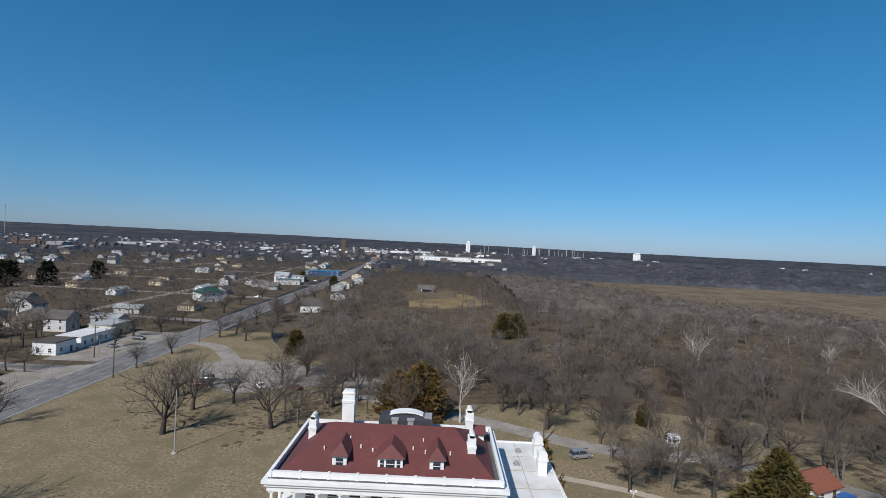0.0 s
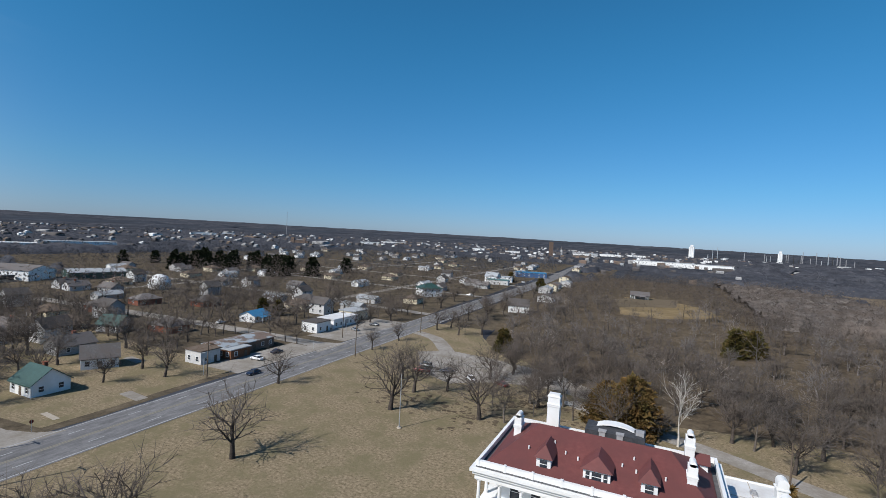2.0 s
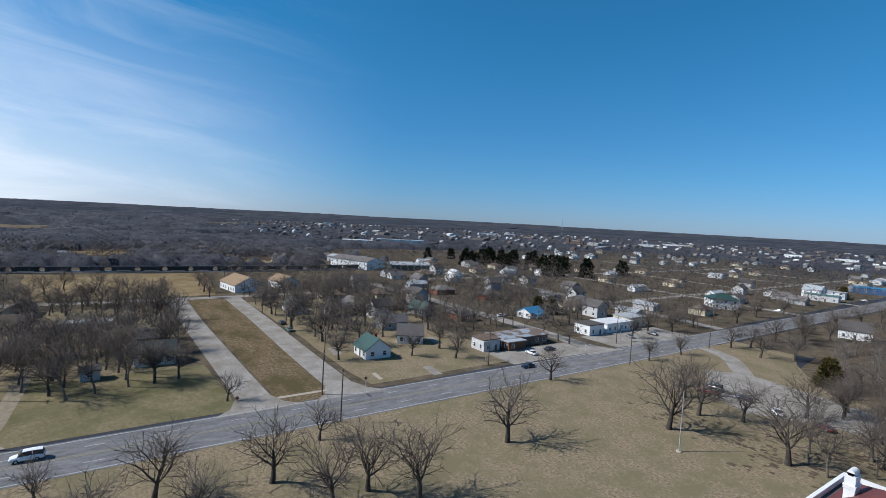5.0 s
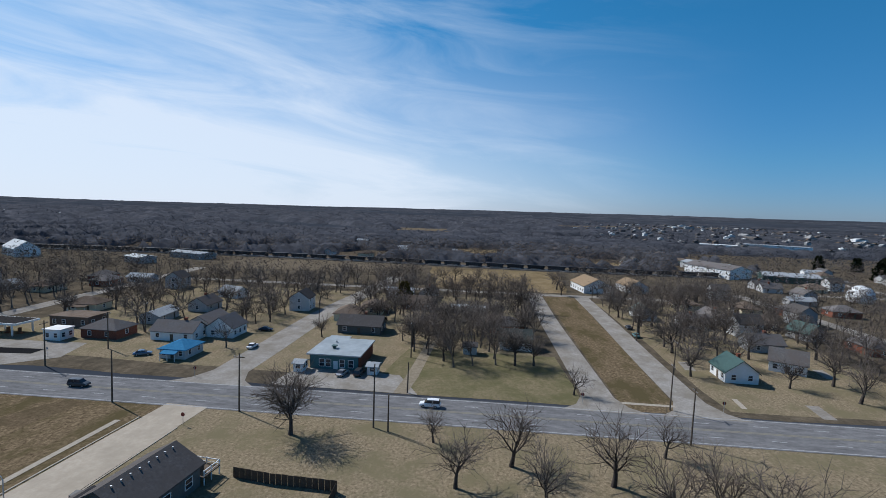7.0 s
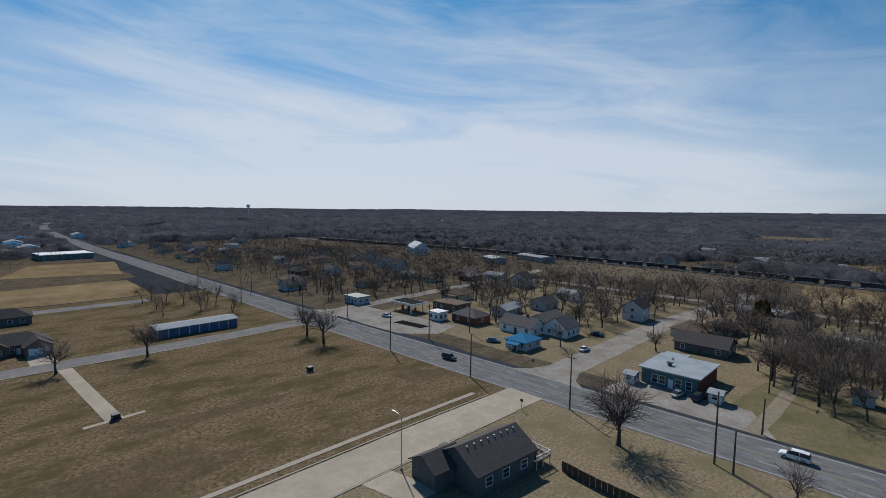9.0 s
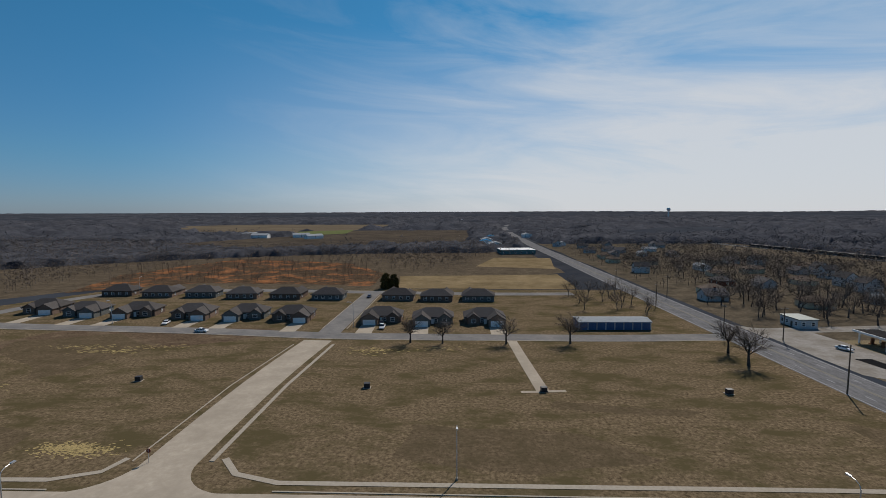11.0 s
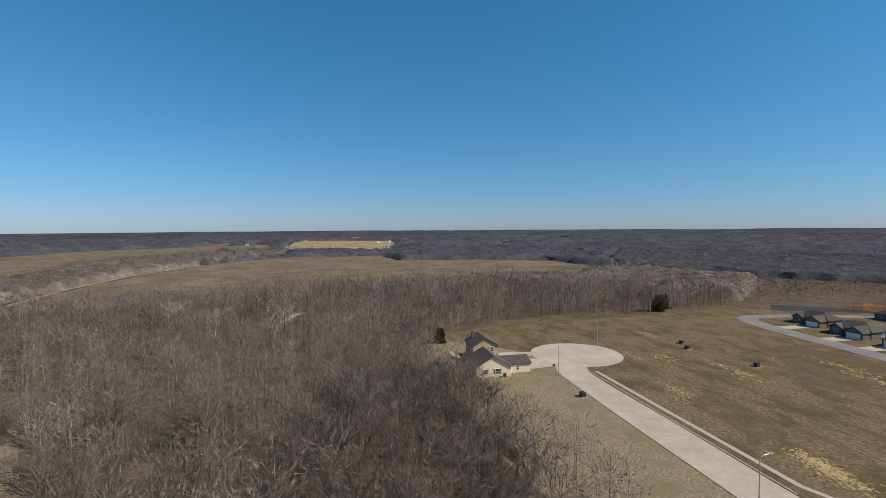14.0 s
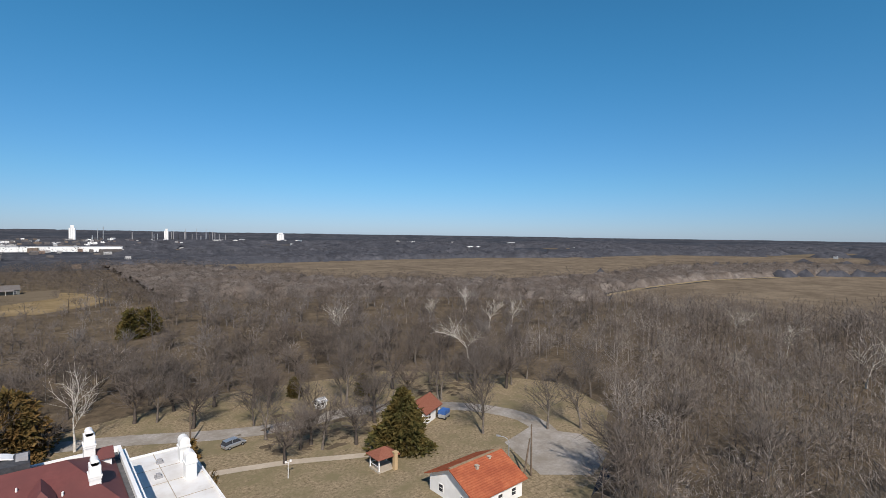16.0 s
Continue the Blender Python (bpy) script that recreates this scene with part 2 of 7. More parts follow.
    whiteroof=surf("white_metal_roof", (0.34, 0.36, 0.375), (0.43, 0.45, 0.46), 1.5, rough=0.82),
    paleroof=surf("pale_grey_roof", (0.33, 0.37, 0.385), (0.41, 0.44, 0.455), 1.5, (0.28, 0.31, 0.32), 4, rough=0.5),
    brick=surf("red_brick", (0.20, 0.075, 0.05), (0.27, 0.115, 0.08), 0.35),
    darkbrick=surf("brown_brick", (0.16, 0.115, 0.09), (0.24, 0.175, 0.14), 0.4, vary=0.2),
    cream=surf("cream_siding", (0.60, 0.53, 0.38), (0.66, 0.59, 0.44), 1.2),
    tan=surf("tan_siding", (0.46, 0.33, 0.19), (0.52, 0.38, 0.23), 1.2),
    greysiding=surf("grey_siding", (0.135, 0.14, 0.132), (0.172, 0.178, 0.168), 1.2),
    palesiding=surf("pale_siding", (0.44, 0.44, 0.43), (0.55, 0.54, 0.53), 1.2, vary=0.3),
    teal=surf("teal_panels", (0.10, 0.19, 0.19), (0.14, 0.24, 0.24), 1.0),
    bluedoor=surf("blue_doors", (0.045, 0.10, 0.22), (0.06, 0.13, 0.27), 0.6, rough=0.5),
    wood=surf("weathered_wood", (0.115, 0.088, 0.066), (0.19, 0.15, 0.115), 0.5),
    fence=surf("brown_fence", (0.095, 0.072, 0.055), (0.135, 0.10, 0.076), 0.6),
    steel=surf("galvanised_steel", (0.42, 0.43, 0.44), (0.52, 0.53, 0.54), 0.5, rough=0.45, metal=0.6),
    black=surf("black_metal", (0.018, 0.018, 0.02), (0.035, 0.034, 0.034), 0.5, rough=0.6),
    slate=surf("dark_slate", (0.028, 0.031, 0.037), (0.055, 0.058, 0.066), 0.5, rough=0.8),
    tar=surf("roof_tar", (0.030, 0.029, 0.029), (0.055, 0.052, 0.050), 0.7, rough=0.95),
    coal=surf("dark_railcar", (0.022, 0.021, 0.022), (0.045, 0.042, 0.042), 1.5, vary=0.4, rough=0.7),
    rubber=surf("rubber", (0.015, 0.015, 0.016), (0.025, 0.025, 0.026), 0.3),
    ballast=surf("rail_ballast", (0.17, 0.155, 0.14), (0.25, 0.23, 0.21), 1.0),
    tarpblue=surf("blue_tarp", (0.03, 0.10, 0.32), (0.05, 0.15, 0.40), 0.6, rough=0.5),
    rust=surf("rust_brown", (0.17, 0.08, 0.05), (0.24, 0.12, 0.07), 0.6),
)
for key, rgb, metal in (("silver", (0.50, 0.52, 0.54), 0.7), ("navy", (0.02, 0.03, 0.06), 0.3), ("graphite", (0.06, 0.065, 0.07), 0.5), ("carwhite", (0.75, 0.75, 0.75), 0.0),
                        ("maroon", (0.14, 0.02, 0.02), 0.3), ("skyblue", (0.12, 0.20, 0.30), 0.4)):
    M[key] = surf(key + "_paint", rgb, tuple(c * 1.06 for c in rgb), 0.8, rough=0.3, metal=metal)

# ---- helpers for building ----
from mathutils.geometry import tessellate_polygon


def thing(name, label, category, x=0.0, y=0.0, z=0.0, turn=0.0, group="", kind=""):
    ob = new(name)
    ob.matrix_world = pose(x, y, z, 0, 0, turn)
    return tagged(ob, label, category, group, kind)


def part(name, bm, material, parent=None, label="", kind=""):
    if bm.faces:
        bmesh.ops.recalc_face_normals(bm, faces=bm.faces)
    me = bpy.data.meshes.new(name)
    bm.to_mesh(me)
    bm.free()
    me.materials.append(M[material])
    ob = new(name, me)
    if parent:
        ob.parent = parent
    return tagged(ob, label, "", "", kind)


def box(bm, x0, x1, y0, y1, z0, z1):
    vs = [bm.verts.new((x, y, z)) for z in (z0, z1) for x, y in ((x0, y0), (x1, y0), (x1, y1), (x0, y1))]
    for f in ((3, 2, 1, 0), (4, 5, 6, 7), (0, 1, 5, 4), (1, 2, 6, 5), (2, 3, 7, 6), (3, 0, 4, 7)):
        bm.faces.new([vs[i] for i in f])
    return bm


def boxes(*rows):
    bm = bmesh.new()
    for r in rows:
        box(bm, *r)
    return bm


def tube(bm, p, q, r0, r1, n=8):
    p, q = Vector(p), Vector(q)
    side = (q - p).orthogonal().normalized()
    other = (q - p).normalized().cross(side)
    rings = [[bm.verts.new(c + r * (math.cos(a) * side + math.sin(a) * other)) for a in (2 * math.pi * i / n for i in range(n))] for c, r in ((p, r0), (q, r1))]
    for i in range(n):
        bm.faces.new((rings[0][i], rings[0][(i + 1) % n], rings[1][(i + 1) % n], rings[1][i]))
    bm.faces.new(rings[0][::-1])
    bm.faces.new(rings[1])
    return bm


def slab(bm, outline, z0, z1):
    lower, upper = [bm.verts.new((x, y, z0)) for x, y in outline], [bm.verts.new((x, y, z1)) for x, y in outline]
    bm.faces.new(lower[::-1])
    bm.faces.new(upper)
    for i in range(len(outline)):
        j = (i + 1) % len(outline)
        bm.faces.new((lower[i], lower[j], upper[j], upper[i]))
    return bm


def gable(bm, w, d, z, rise, over=0.45, thick=0.2, x=0.0, y=0.0):
    """Two slopes with a ridge along x, d deep, with eaves."""
    slope = rise / (d / 2)
    for s in (-1, 1):
        prof = [(0, z + rise), (s * (d / 2 + over), z - over * slope), (s * (d / 2 + over), z - over * slope + thick), (0, z + rise + thick)]
        a = [bm.verts.new((x - w / 2 - over, y + u, v)) for u, v in prof]
        b = [bm.verts.new((x + w / 2 + over, y + u, v)) for u, v in prof]
        bm.faces.new(a)
        bm.faces.new(b[::-1])
        for i in range(4):
            j = (i + 1) % 4
            bm.faces.new((a[i], b[i], b[j], a[j]))
    return bm


def hip(bm, w, d, z, rise, over=0.5, thick=0.22, x=0.0, y=0.0, inset=None):
    """A hipped roof with its ridge along the longer side."""
    a, b = w / 2 + over, d / 2 + over
    r = (max(a - b, 0.0), 0.0) if a >= b else (0.0, b - a)
    if inset:
        r = (a - inset, 0.0)
    low = [bm.verts.new((x + sx * a, y + sy * b, z - 0.1)) for sx, sy in ((-1, -1), (1, -1), (1, 1), (-1, 1))]
    mid = [bm.verts.new((x + sx * a, y + sy * b, z - 0.1 + thick)) for sx, sy in ((-1, -1), (1, -1), (1, 1), (-1, 1))]
    t0, t1 = bm.verts.new((x - r[0], y - r[1], z + rise)), bm.verts.new((x + r[0], y + r[1], z + rise))
    bm.faces.new(low[::-1])
    for i in range(4):
        bm.faces.new((low[i], low[(i + 1) % 4], mid[(i + 1) % 4], mid[i]))
    if a >= b:
        for f in ((mid[0], mid[1], t1, t0), (mid[1], mid[2], t1), (mid[2], mid[3], t0, t1), (mid[3], mid[0], t0)):
            bm.faces.new(f)
    else:
        for f in ((mid[0], mid[1], t0), (mid[1], mid[2], t1, t0), (mid[2], mid[3], t1), (mid[3], mid[0], t0, t1)):
            bm.faces.new(f)
    return bm


def gable_walls(bm, w, d, h, rise, x=0.0, y=0.0):
    """Walls that close up to the ridge along x."""
    prof = [(-d / 2, 0), (d / 2, 0), (d / 2, h), (0, h + rise - 0.05), (-d / 2, h)]
    a, b = [bm.verts.new((x - w / 2, y + u, v)) for u, v in prof], [bm.verts.new((x + w / 2, y + u, v)) for u, v in prof]
    bm.faces.new(a)
    bm.faces.new(b[::-1])
    for i in range(5):
        j = (i + 1) % 5
        bm.faces.new((a[i], b[i], b[j], a[j]))
    return bm


WINDOW_MESHES = {}


def window(parent, x, y, z, face, w=1.1, h=1.3, frame_material="white"):
    """A framed window with its pane on a wall that faces 'n', 's', 'e' or 'w'; z is its sill."""
    turn = {"s": 0, "e": 90, "n": 180, "w": 270}[face]
    key = (w, h, frame_material)
    if key not in WINDOW_MESHES:
        t = 0.12
        fr = boxes((-w / 2 - t, w / 2 + t, -0.09, 0.03, -t, 0), (-w / 2 - t, w / 2 + t, -0.09, 0.03, h, h + t), (-w / 2 - t, -w / 2, -0.09, 0.03, 0, h),
                   (w / 2, w / 2 + t, -0.09, 0.03, 0, h), (-w / 2, w / 2, -0.07, 0.03, h / 2 - 0.04, h / 2 + 0.04))
        f = part("window", fr, frame_material)
        p = part("pane", boxes((-w / 2, w / 2, -0.04, 0.03, 0, h)), "glass")
        WINDOW_MESHES[key] = (f.data, p.data)
        bpy.data.objects.remove(f)
        bpy.data.objects.remove(p)
    f, p = new("window", WINDOW_MESHES[key][0]), new("pane", WINDOW_MESHES[key][1])
    f.parent, p.parent = parent, f
    f.matrix_basis = pose(x, y, z, 0, 0, turn)
    return f


def ribbon(name, pts, width, z, material, label, category, kind="structure", depth=0.0, parent=None):
    """A strip along a line of points."""
    bm = bmesh.new()
    rows = []
    ps = [Vector((*p, 0)) for p in pts]
    for i, p in enumerate(ps):
        way = (ps[min(i + 1, len(ps) - 1)] - ps[max(i - 1, 0)]).normalized()
        s = Vector((-way.y, way.x, 0)) * width / 2
        rows.append((bm.verts.new((p.x + s.x, p.y + s.y, z)), bm.verts.new((p.x - s.x, p.y - s.y, z))))
    for a, b in zip(rows, rows[1:]):
        bm.faces.new((a[0], a[1], b[1], b[0]))
    if depth:
        r = bmesh.ops.extrude_face_region(bm, geom=bm.faces[:])
        bmesh.ops.translate(bm, vec=(0, 0, -depth), verts=[v for v in r["geom"] if isinstance(v, bmesh.types.BMVert)])
    ob = part(name, bm, material, parent, label, kind)
    if not parent:
        ob["category"] = category
    for f in ob.data.polygons:
        if not depth and f.normal.z < 0:
            f.flip()
    return ob


def wavy(outline, amount=2.0, step=12.0, seed=0):
    """An outline with a natural, uneven edge."""
    out = []
    for i, p in enumerate(outline):
        q = outline[(i + 1) % len(outline)]
        n = max(1, int(math.dist(p, q) / step))
        for k in range(n):
            x, y = p[0] + (q[0] - p[0]) * k / n, p[1] + (q[1] - p[1]) * k / n
            v = noise.noise_vector(Vector((x / 25.0, y / 25.0, seed)))
            out.append((x + amount * v.x, y + amount * v.y))
    return out


def patch(name, outline, z, material, label, category, amount=2.0, step=12.0):
    bm = bmesh.new()
    pts = wavy(outline, amount, step)
    vs = [bm.verts.new((x, y, z)) for x, y in pts]
    for tri in tessellate_polygon([[Vector((x, y, 0)) for x, y in pts]]):
        if len(set(tri)) == 3:
            bm.faces.new([vs[i] for i in tri])
    ob = part(name, bm, material, None, label, "structure")
    ob["category"] = category
    for f in ob.data.polygons:
        if f.normal.z < 0:
            f.flip()
    return ob


def inside(px, py, outline):
    """Which of the points lie inside the outline (numpy arrays)."""
    hit = np.zeros(len(px), bool)
    for (x0, y0), (x1, y1) in zip(outline, outline[1:] + outline[:1]):
        if y0 == y1:
            continue
        hit ^= ((y0 > py) != (y1 > py)) & (px < (x1 - x0) * (py - y0) / (y1 - y0) + x0)
    return hit


def rect(x0, x1, y0, y1):
    return [(x0, y0), (x1, y0), (x1, y1), (x0, y1)]


# ---- ground: one sheet to the horizon, rising into low hills far away ----
def far_rise(x, y):
    r, a = math.hypot(x, y), math.atan2(-x, y)
    k = max(0.0, min(1.0, (r - 2300) / 2300))
    lump = noise.noise(Vector((x / 900, y / 900, 3))) * 0.5 + noise.noise(Vector((x / 300, y / 300, 8))) * 0.16
    north_west = max(0.0, math.cos(a - 0.9)) ** 2
    return k * k * (3 - 2 * k) * (20 + 26 * north_west + 16 * lump)


def build_ground():
    radii = [0, 60, 140, 260, 420, 650, 1000, 1500, 2000, 2300, 2600, 2900, 3200, 3500, 3800, 4100, 4400, 4700, 4950]
    n = 240
    bm = bmesh.new()
    rings = [[bm.verts.new((0, 0, 0))]]
    for r in radii[1:]:
        rings.append([])
        for i in range(n):
            x, y = r * math.cos(2 * math.pi * i / n), r * math.sin(2 * math.pi * i / n)
            rings[-1].append(bm.verts.new((x, y, far_rise(x, y))))
    for i in range(n):
        j = (i + 1) % n
        bm.faces.new((rings[0][0], rings[1][i], rings[1][j]))
        for a, b in zip(rings[1:], rings[2:]):
            bm.faces.new((a[i], b[i], b[j], a[j]))
    ob = part("ground", bm, "ground", None, "winter ground in haze-tinted blue-grey reaching to the wooded horizon", "structure")
    ob["category"] = "ground"


build_ground()

HIGHWAY = [(-222, -1510), (-179, -1411), (-146, -1286), (-121, -1065), (-109, -854), (-104, -679), (-101, -547), (-101, -420), (-100, -280), (-100, -160), (-101, -60), (-102, 60), (-103, 180), (-105, 290), (-109, 500), (-127, 830), (-150, 1150)]
LAWN_PARK = [(-97, 215), (-97, -60), (-42, -63), (40, -64), (140, -65), (160, -62), (190, -36), (170, -28), (110, -24), (62, -34), (60, 40), (92, 52), (112, 66), (120, 84), (104, 112), (84, 128), (40, 136), (-10, 128), (-20, 150), (-60, 185), (-75, 215)]
FIELD_NORTH = [(125, 640), (215, 375), (330, 300), (399, 280), (521, 288), (654, 315), (742, 281), (952, 209), (1163, 150), (1440, 205), (1120, 523), (782, 558), (619, 628), (406, 653), (167, 652)]
FIELD_EAST = [(300, 172), (335, 196), (523, 192), (694, 145), (771, 80), (782, -61), (657, -72), (643, -178), (590, -272), (484, -277), (410, -215), (390, -120), (345, -20), (310, 80)]
FIELD_FAR = [(1134, 142), (936, 92), (892, -79), (1034, -113), (1674, -183), (1820, 152)]
FIELD_FARTHER = [(2182, 182), (1980, -217), (2700, -330), (2650, 160)]
DARK_FIELD = [(382, -607), (218, -506), (-25, -600), (-42, -1042), (210, -1024), (263, -809)]
GREEN_STRIP = [(263, -809), (193, -896), (210, -1049), (307, -979)]
PALE_STRIP = [(444, -835), (292, -841), (332, -957), (470, -956)]
TAN_FARM = [(515, -890), (752, -1349), (559, -1465), (174, -1427), (146, -1191), (210, -1030), (310, -985), (266, -812), (300, -838)]
SCRUBLAND = [(206, -254), (154, -290), (46, -279), (48, -335), (82, -396), (188, -435), (226, -330), (216, -300)]
SMALL_FIELDS = [[(-276, -497), (-340, -389), (-372, -468), (-325, -584)], [(-533, -555), (-555, -466), (-652, -565), (-631, -637)], [(-1400, -1790), (-1640, -1640), (-1900, -1900), (-1620, -2030)],
                [(1075, -600), (1165, -938), (1319, -1107), (1290, -760)], [(1104, -1145), (855, -1105), (958, -1268)], [(1700, -300), (1750, -900), (2000, -960), (1950, -320)], [(-1500, 180), (-2050, 980), (-2140, 950), (-1590, 150)],
                [(300, 1500), (900, 1350), (920, 1425), (320, 1590)], [(1200, 900), (1700, 600), (1760, 670), (1245, 985)], [(500, 1900), (1300, 1500), (1340, 1580), (520, 1995)], [(1300, 300), (1850, 260), (1860, 330), (1310, 390)],
                [(-760, -150), (-800, -60), (-1050, -90), (-1020, -210)]]
SOUTH_LOTS = [(-95, -68), (60, -70), (136, -69), (165, -59), (188, -33), (205, -65), (205, -95), (212, -142), (222, -200), (188, -262), (30, -266), (-93, -262)]

patch("lawn", LAWN_PARK, 0.03, "lawn", "tan dormant lawn round the mansion", "lawn")
patch("meadow", SOUTH_LOTS, 0.036, "meadow", "brown mown grass on empty building lots", "meadow")
patch("meadow", [(156.0, -152.0), (142.0, -176.0), (101.0, -178.0), (65.0, -176.0), (67.0, -161.0), (98.0, -150.0), (131.0, -141.0)], 0.044, "earthlot", "dark thin grass on disturbed earth of a building lot", "meadow", 2.5, 6)
for outline in ([(8, -97), (-27, -92), (-37, -84), (-16, -78), (10, -81)], [(-27, -109), (-55, -103), (-51, -100), (-25, -105)], [(-80, -95), (-93, -90), (-93, -83), (-80, -86)], [(112, -122), (150, -160), (120, -168), (96, -150)], [(84, -90), (108, -96), (104, -84), (84, -80)]):
    patch("meadow", outline, 0.046, "darkmeadow", "darker damp patch in the mown grass", "meadow", 5, 3)
patch("field", FIELD_NORTH, 0.25, "field", "bare brown ploughed field beyond the woods", "field", 6, 30)
patch("field", FIELD_EAST, 0.25, "field", "bare brown ploughed field beyond the woods", "field", 6, 30)
patch("field", FIELD_FAR, 0.4, "stubble", "pale stubble field far away", "field", 6, 60)
patch("field", [(-72, -325), (34, -318), (30, -268), (-70, -264)], 0.08, "tanfield", "tan grass field behind the houses", "field")
patch("field", SCRUBLAND, 0.08, "scrub", "reddish scrubland with cleared earth", "field", 5)
patch("field", DARK_FIELD, 0.25, "darkfield", "dark bare farm field", "field", 5, 40)
patch("field", TAN_FARM, 0.3, "farmland", "dull tan farmland far away", "field", 8, 60)
patch("field", PALE_STRIP, 0.5, "palestrip", "pale bare strip of farmland", "field", 2, 40)
patch("field", GREEN_STRIP, 0.45, "greenfield", "green winter wheat strip", "field", 4, 40)
patch("field", FIELD_FARTHER, 0.6, "stubble", "pale stubble field far away", "field", 6, 60)
patch("field", [(-19, -374), (-77, -355), (-89, -435), (-40, -438)], 0.1, "tanfield", "tan grass field beside the highway", "field", 3, 20)
patch("field", [(-268, -34), (-358, -44), (-357, 48), (-300, 46), (-266, 42)], 0.08, "tanfield", "tan vacant ground beside the railway", "field")
patch("lawn", [(-110, -420), (-110, 235), (-262, 240), (-258, -420)], 0.02, "townlawn", "dull dry grass between the old-town houses", "lawn")
patch("lawn", [(-109, 31.5), (-109, 44.5), (-254, 44.5), (-254, 28)], 0.045, "meadow", "brown grass strip between the side streets", "lawn", 0.4)
patch("woodland_floor", [(52, -36), (126, -40), (165, -40), (180, -50), (194, -80), (196, -150), (206, -215), (330, -330), (470, -290), (410, -205), (390, -110), (345, -15), (310, 80), (300, 172), (340, 240), (330, 305), (215, 380), (130, 615), (-60, 645), (-84, 520), (-72, 230), (-60, 172), (-40, 130), (20, 118), (80, 110), (96, 96), (104, 80), (96, 62), (80, 46), (50, 40)], 0.02, "floor", "tan leaf litter under the bare woods", "woodland floor", 2)
patch("field", [(-28, 384), (-20, 320), (4, 318), (26, 338), (40, 362), (28, 404), (-4, 438), (-24, 424)], 0.05, "tanfield", "tan grass clearing in the bare woods", "field", 2)
patch("lawn", [(-120, -160), (-120, 15), (-240, 15), (-240, -160)], 0.025, "lawn", "dry grass round the roadside houses", "lawn")
patch("lawn", [(-110, -28), (-110, 22.5), (-147, 21), (-146, -24)], 0.05, "greenlot", "greenish vacant lot beside the highway", "lawn", 1.0)
patch("lawn", [(-113, 56), (-113, 108), (-240, 116), (-240, 52)], 0.025, "lawn", "dry grass round the roadside houses", "lawn")
patch("woodland_floor", [(30, -268), (205, -262), (232, -225), (330, -330), (470, -290), (560, -310), (800, -500), (480, -600), (330, -518), (-44, -500), (-80, -600), (-80, -335)], 0.015, "floor", "tan leaf litter under the bare woods", "woodland floor", 3, 20)
patch("woodland_floor", [(-388, -420), (-392, 60), (-410, 226), (-600, 226), (-618, -618), (-340, -618)], 0.03, "floor", "brown leaf litter under the trees past the railway", "woodland floor", 3, 20)
patch("field", [(-25, 352), (12, 385), (16, 440), (-14, 430), (-30, 405)], 0.06, "farmland", "tan clearing in the woods", "field")
patch("lawn", [(-112, 236), (-262, 240), (-600, 230), (-640, 900), (-300, 1000), (-140, 900)], 0.02, "townlawn", "dull dry grass of the town blocks", "lawn", 4, 30)
patch("lawn", [(-95, 214), (-70, 216), (-78, 520), (-60, 640), (-60, 900), (-120, 900), (-98, 420)], 0.018, "townlawn", "dull dry grass beside the highway shops", "lawn", 2, 30)
patch("lawn", [(-258, -420), (-262, 238), (-600, 228), (-620, -620), (-112, -620), (-112, -422)], 0.018, "townlawn", "dull dry grass by the railway", "lawn", 3, 30)
for outline in SMALL_FIELDS:
    patch("field", outline, 0.5, "farmland", "tan field among far woods", "field", 8, 60)


patch("field", [(-486, -120), (-530, -112), (-534, 18), (-490, 22)], 0.1, "tanfield", "tan clearings beyond the railway", "field", 6, 20)
patch("field", [(-560, -320), (-640, -340), (-660, -250), (-580, -230)], 0.1, "tanfield", "tan clearings beyond the railway", "field", 6, 20)
patch("field", [(-430, -250), (-470, -256), (-476, -205), (-436, -200)], 0.1, "tanfield", "tan clearings beyond the railway", "field", 6, 20)
patch("field", [(-420, 60), (-452, 70), (-448, 120), (-424, 118)], 0.1, "tanfield", "tan clearings beyond the railway", "field", 6, 20)
patch("parking_lot", [(-296, -176), (-364, -200), (-366, -60), (-318, -92)], 0.06, "farmland", "bare earth yard beside the railway", "parking lot", 4, 15)
ribbon("road", [(318, 190), (400, 200), (523, 196), (610, 172), (694, 149)], 5, 0.35, "stubble", "pale dirt track along the field", "road")


# ---- roads ----
def smooth(pts, step=14.0):
    out = []
    for i in range(len(pts) - 1):
        p0, p1, p2, p3 = (Vector(pts[max(0, min(len(pts) - 1, k))]) for k in (i - 1, i, i + 1, i + 2))
        n = max(1, int((p2 - p1).length / step))
        for k in range(n):
            t = k / n
            out.append(tuple(0.5 * ((2 * p1) + (-p0 + p2) * t + (2 * p0 - 5 * p1 + 4 * p2 - p3) * t * t + (-p0 + 3 * p1 - 3 * p2 + p3) * t ** 3)))
    return out + [tuple(pts[-1])]


def shifted(pts, off):
    out = []
    for i, p in enumerate(pts):
        a, b = Vector(pts[max(i - 1, 0)]), Vector(pts[min(i + 1, len(pts) - 1)])
        w = (b - a).normalized()
        out.append((p[0] - w.y * off, p[1] + w.x * off))
    return out


line = smooth(HIGHWAY, 10)
road = ribbon("road", line, 14.0, 0.07, "highway", "grey asphalt highway with painted lanes", "road")
near = [p for p in line if -420 < p[1] < 420]
for off, mat in ((-6.4, "paint"), (6.4, "paint"), (-0.25, "yellow"), (0.25, "yellow")):
    ribbon("edge_line", shifted(near, off), 0.3, 0.082, mat, "faded painted line", "", "structure", parent=road)
for off in (-3.3, 3.3):
    dense = shifted(smooth(HIGHWAY, 3.0), off)
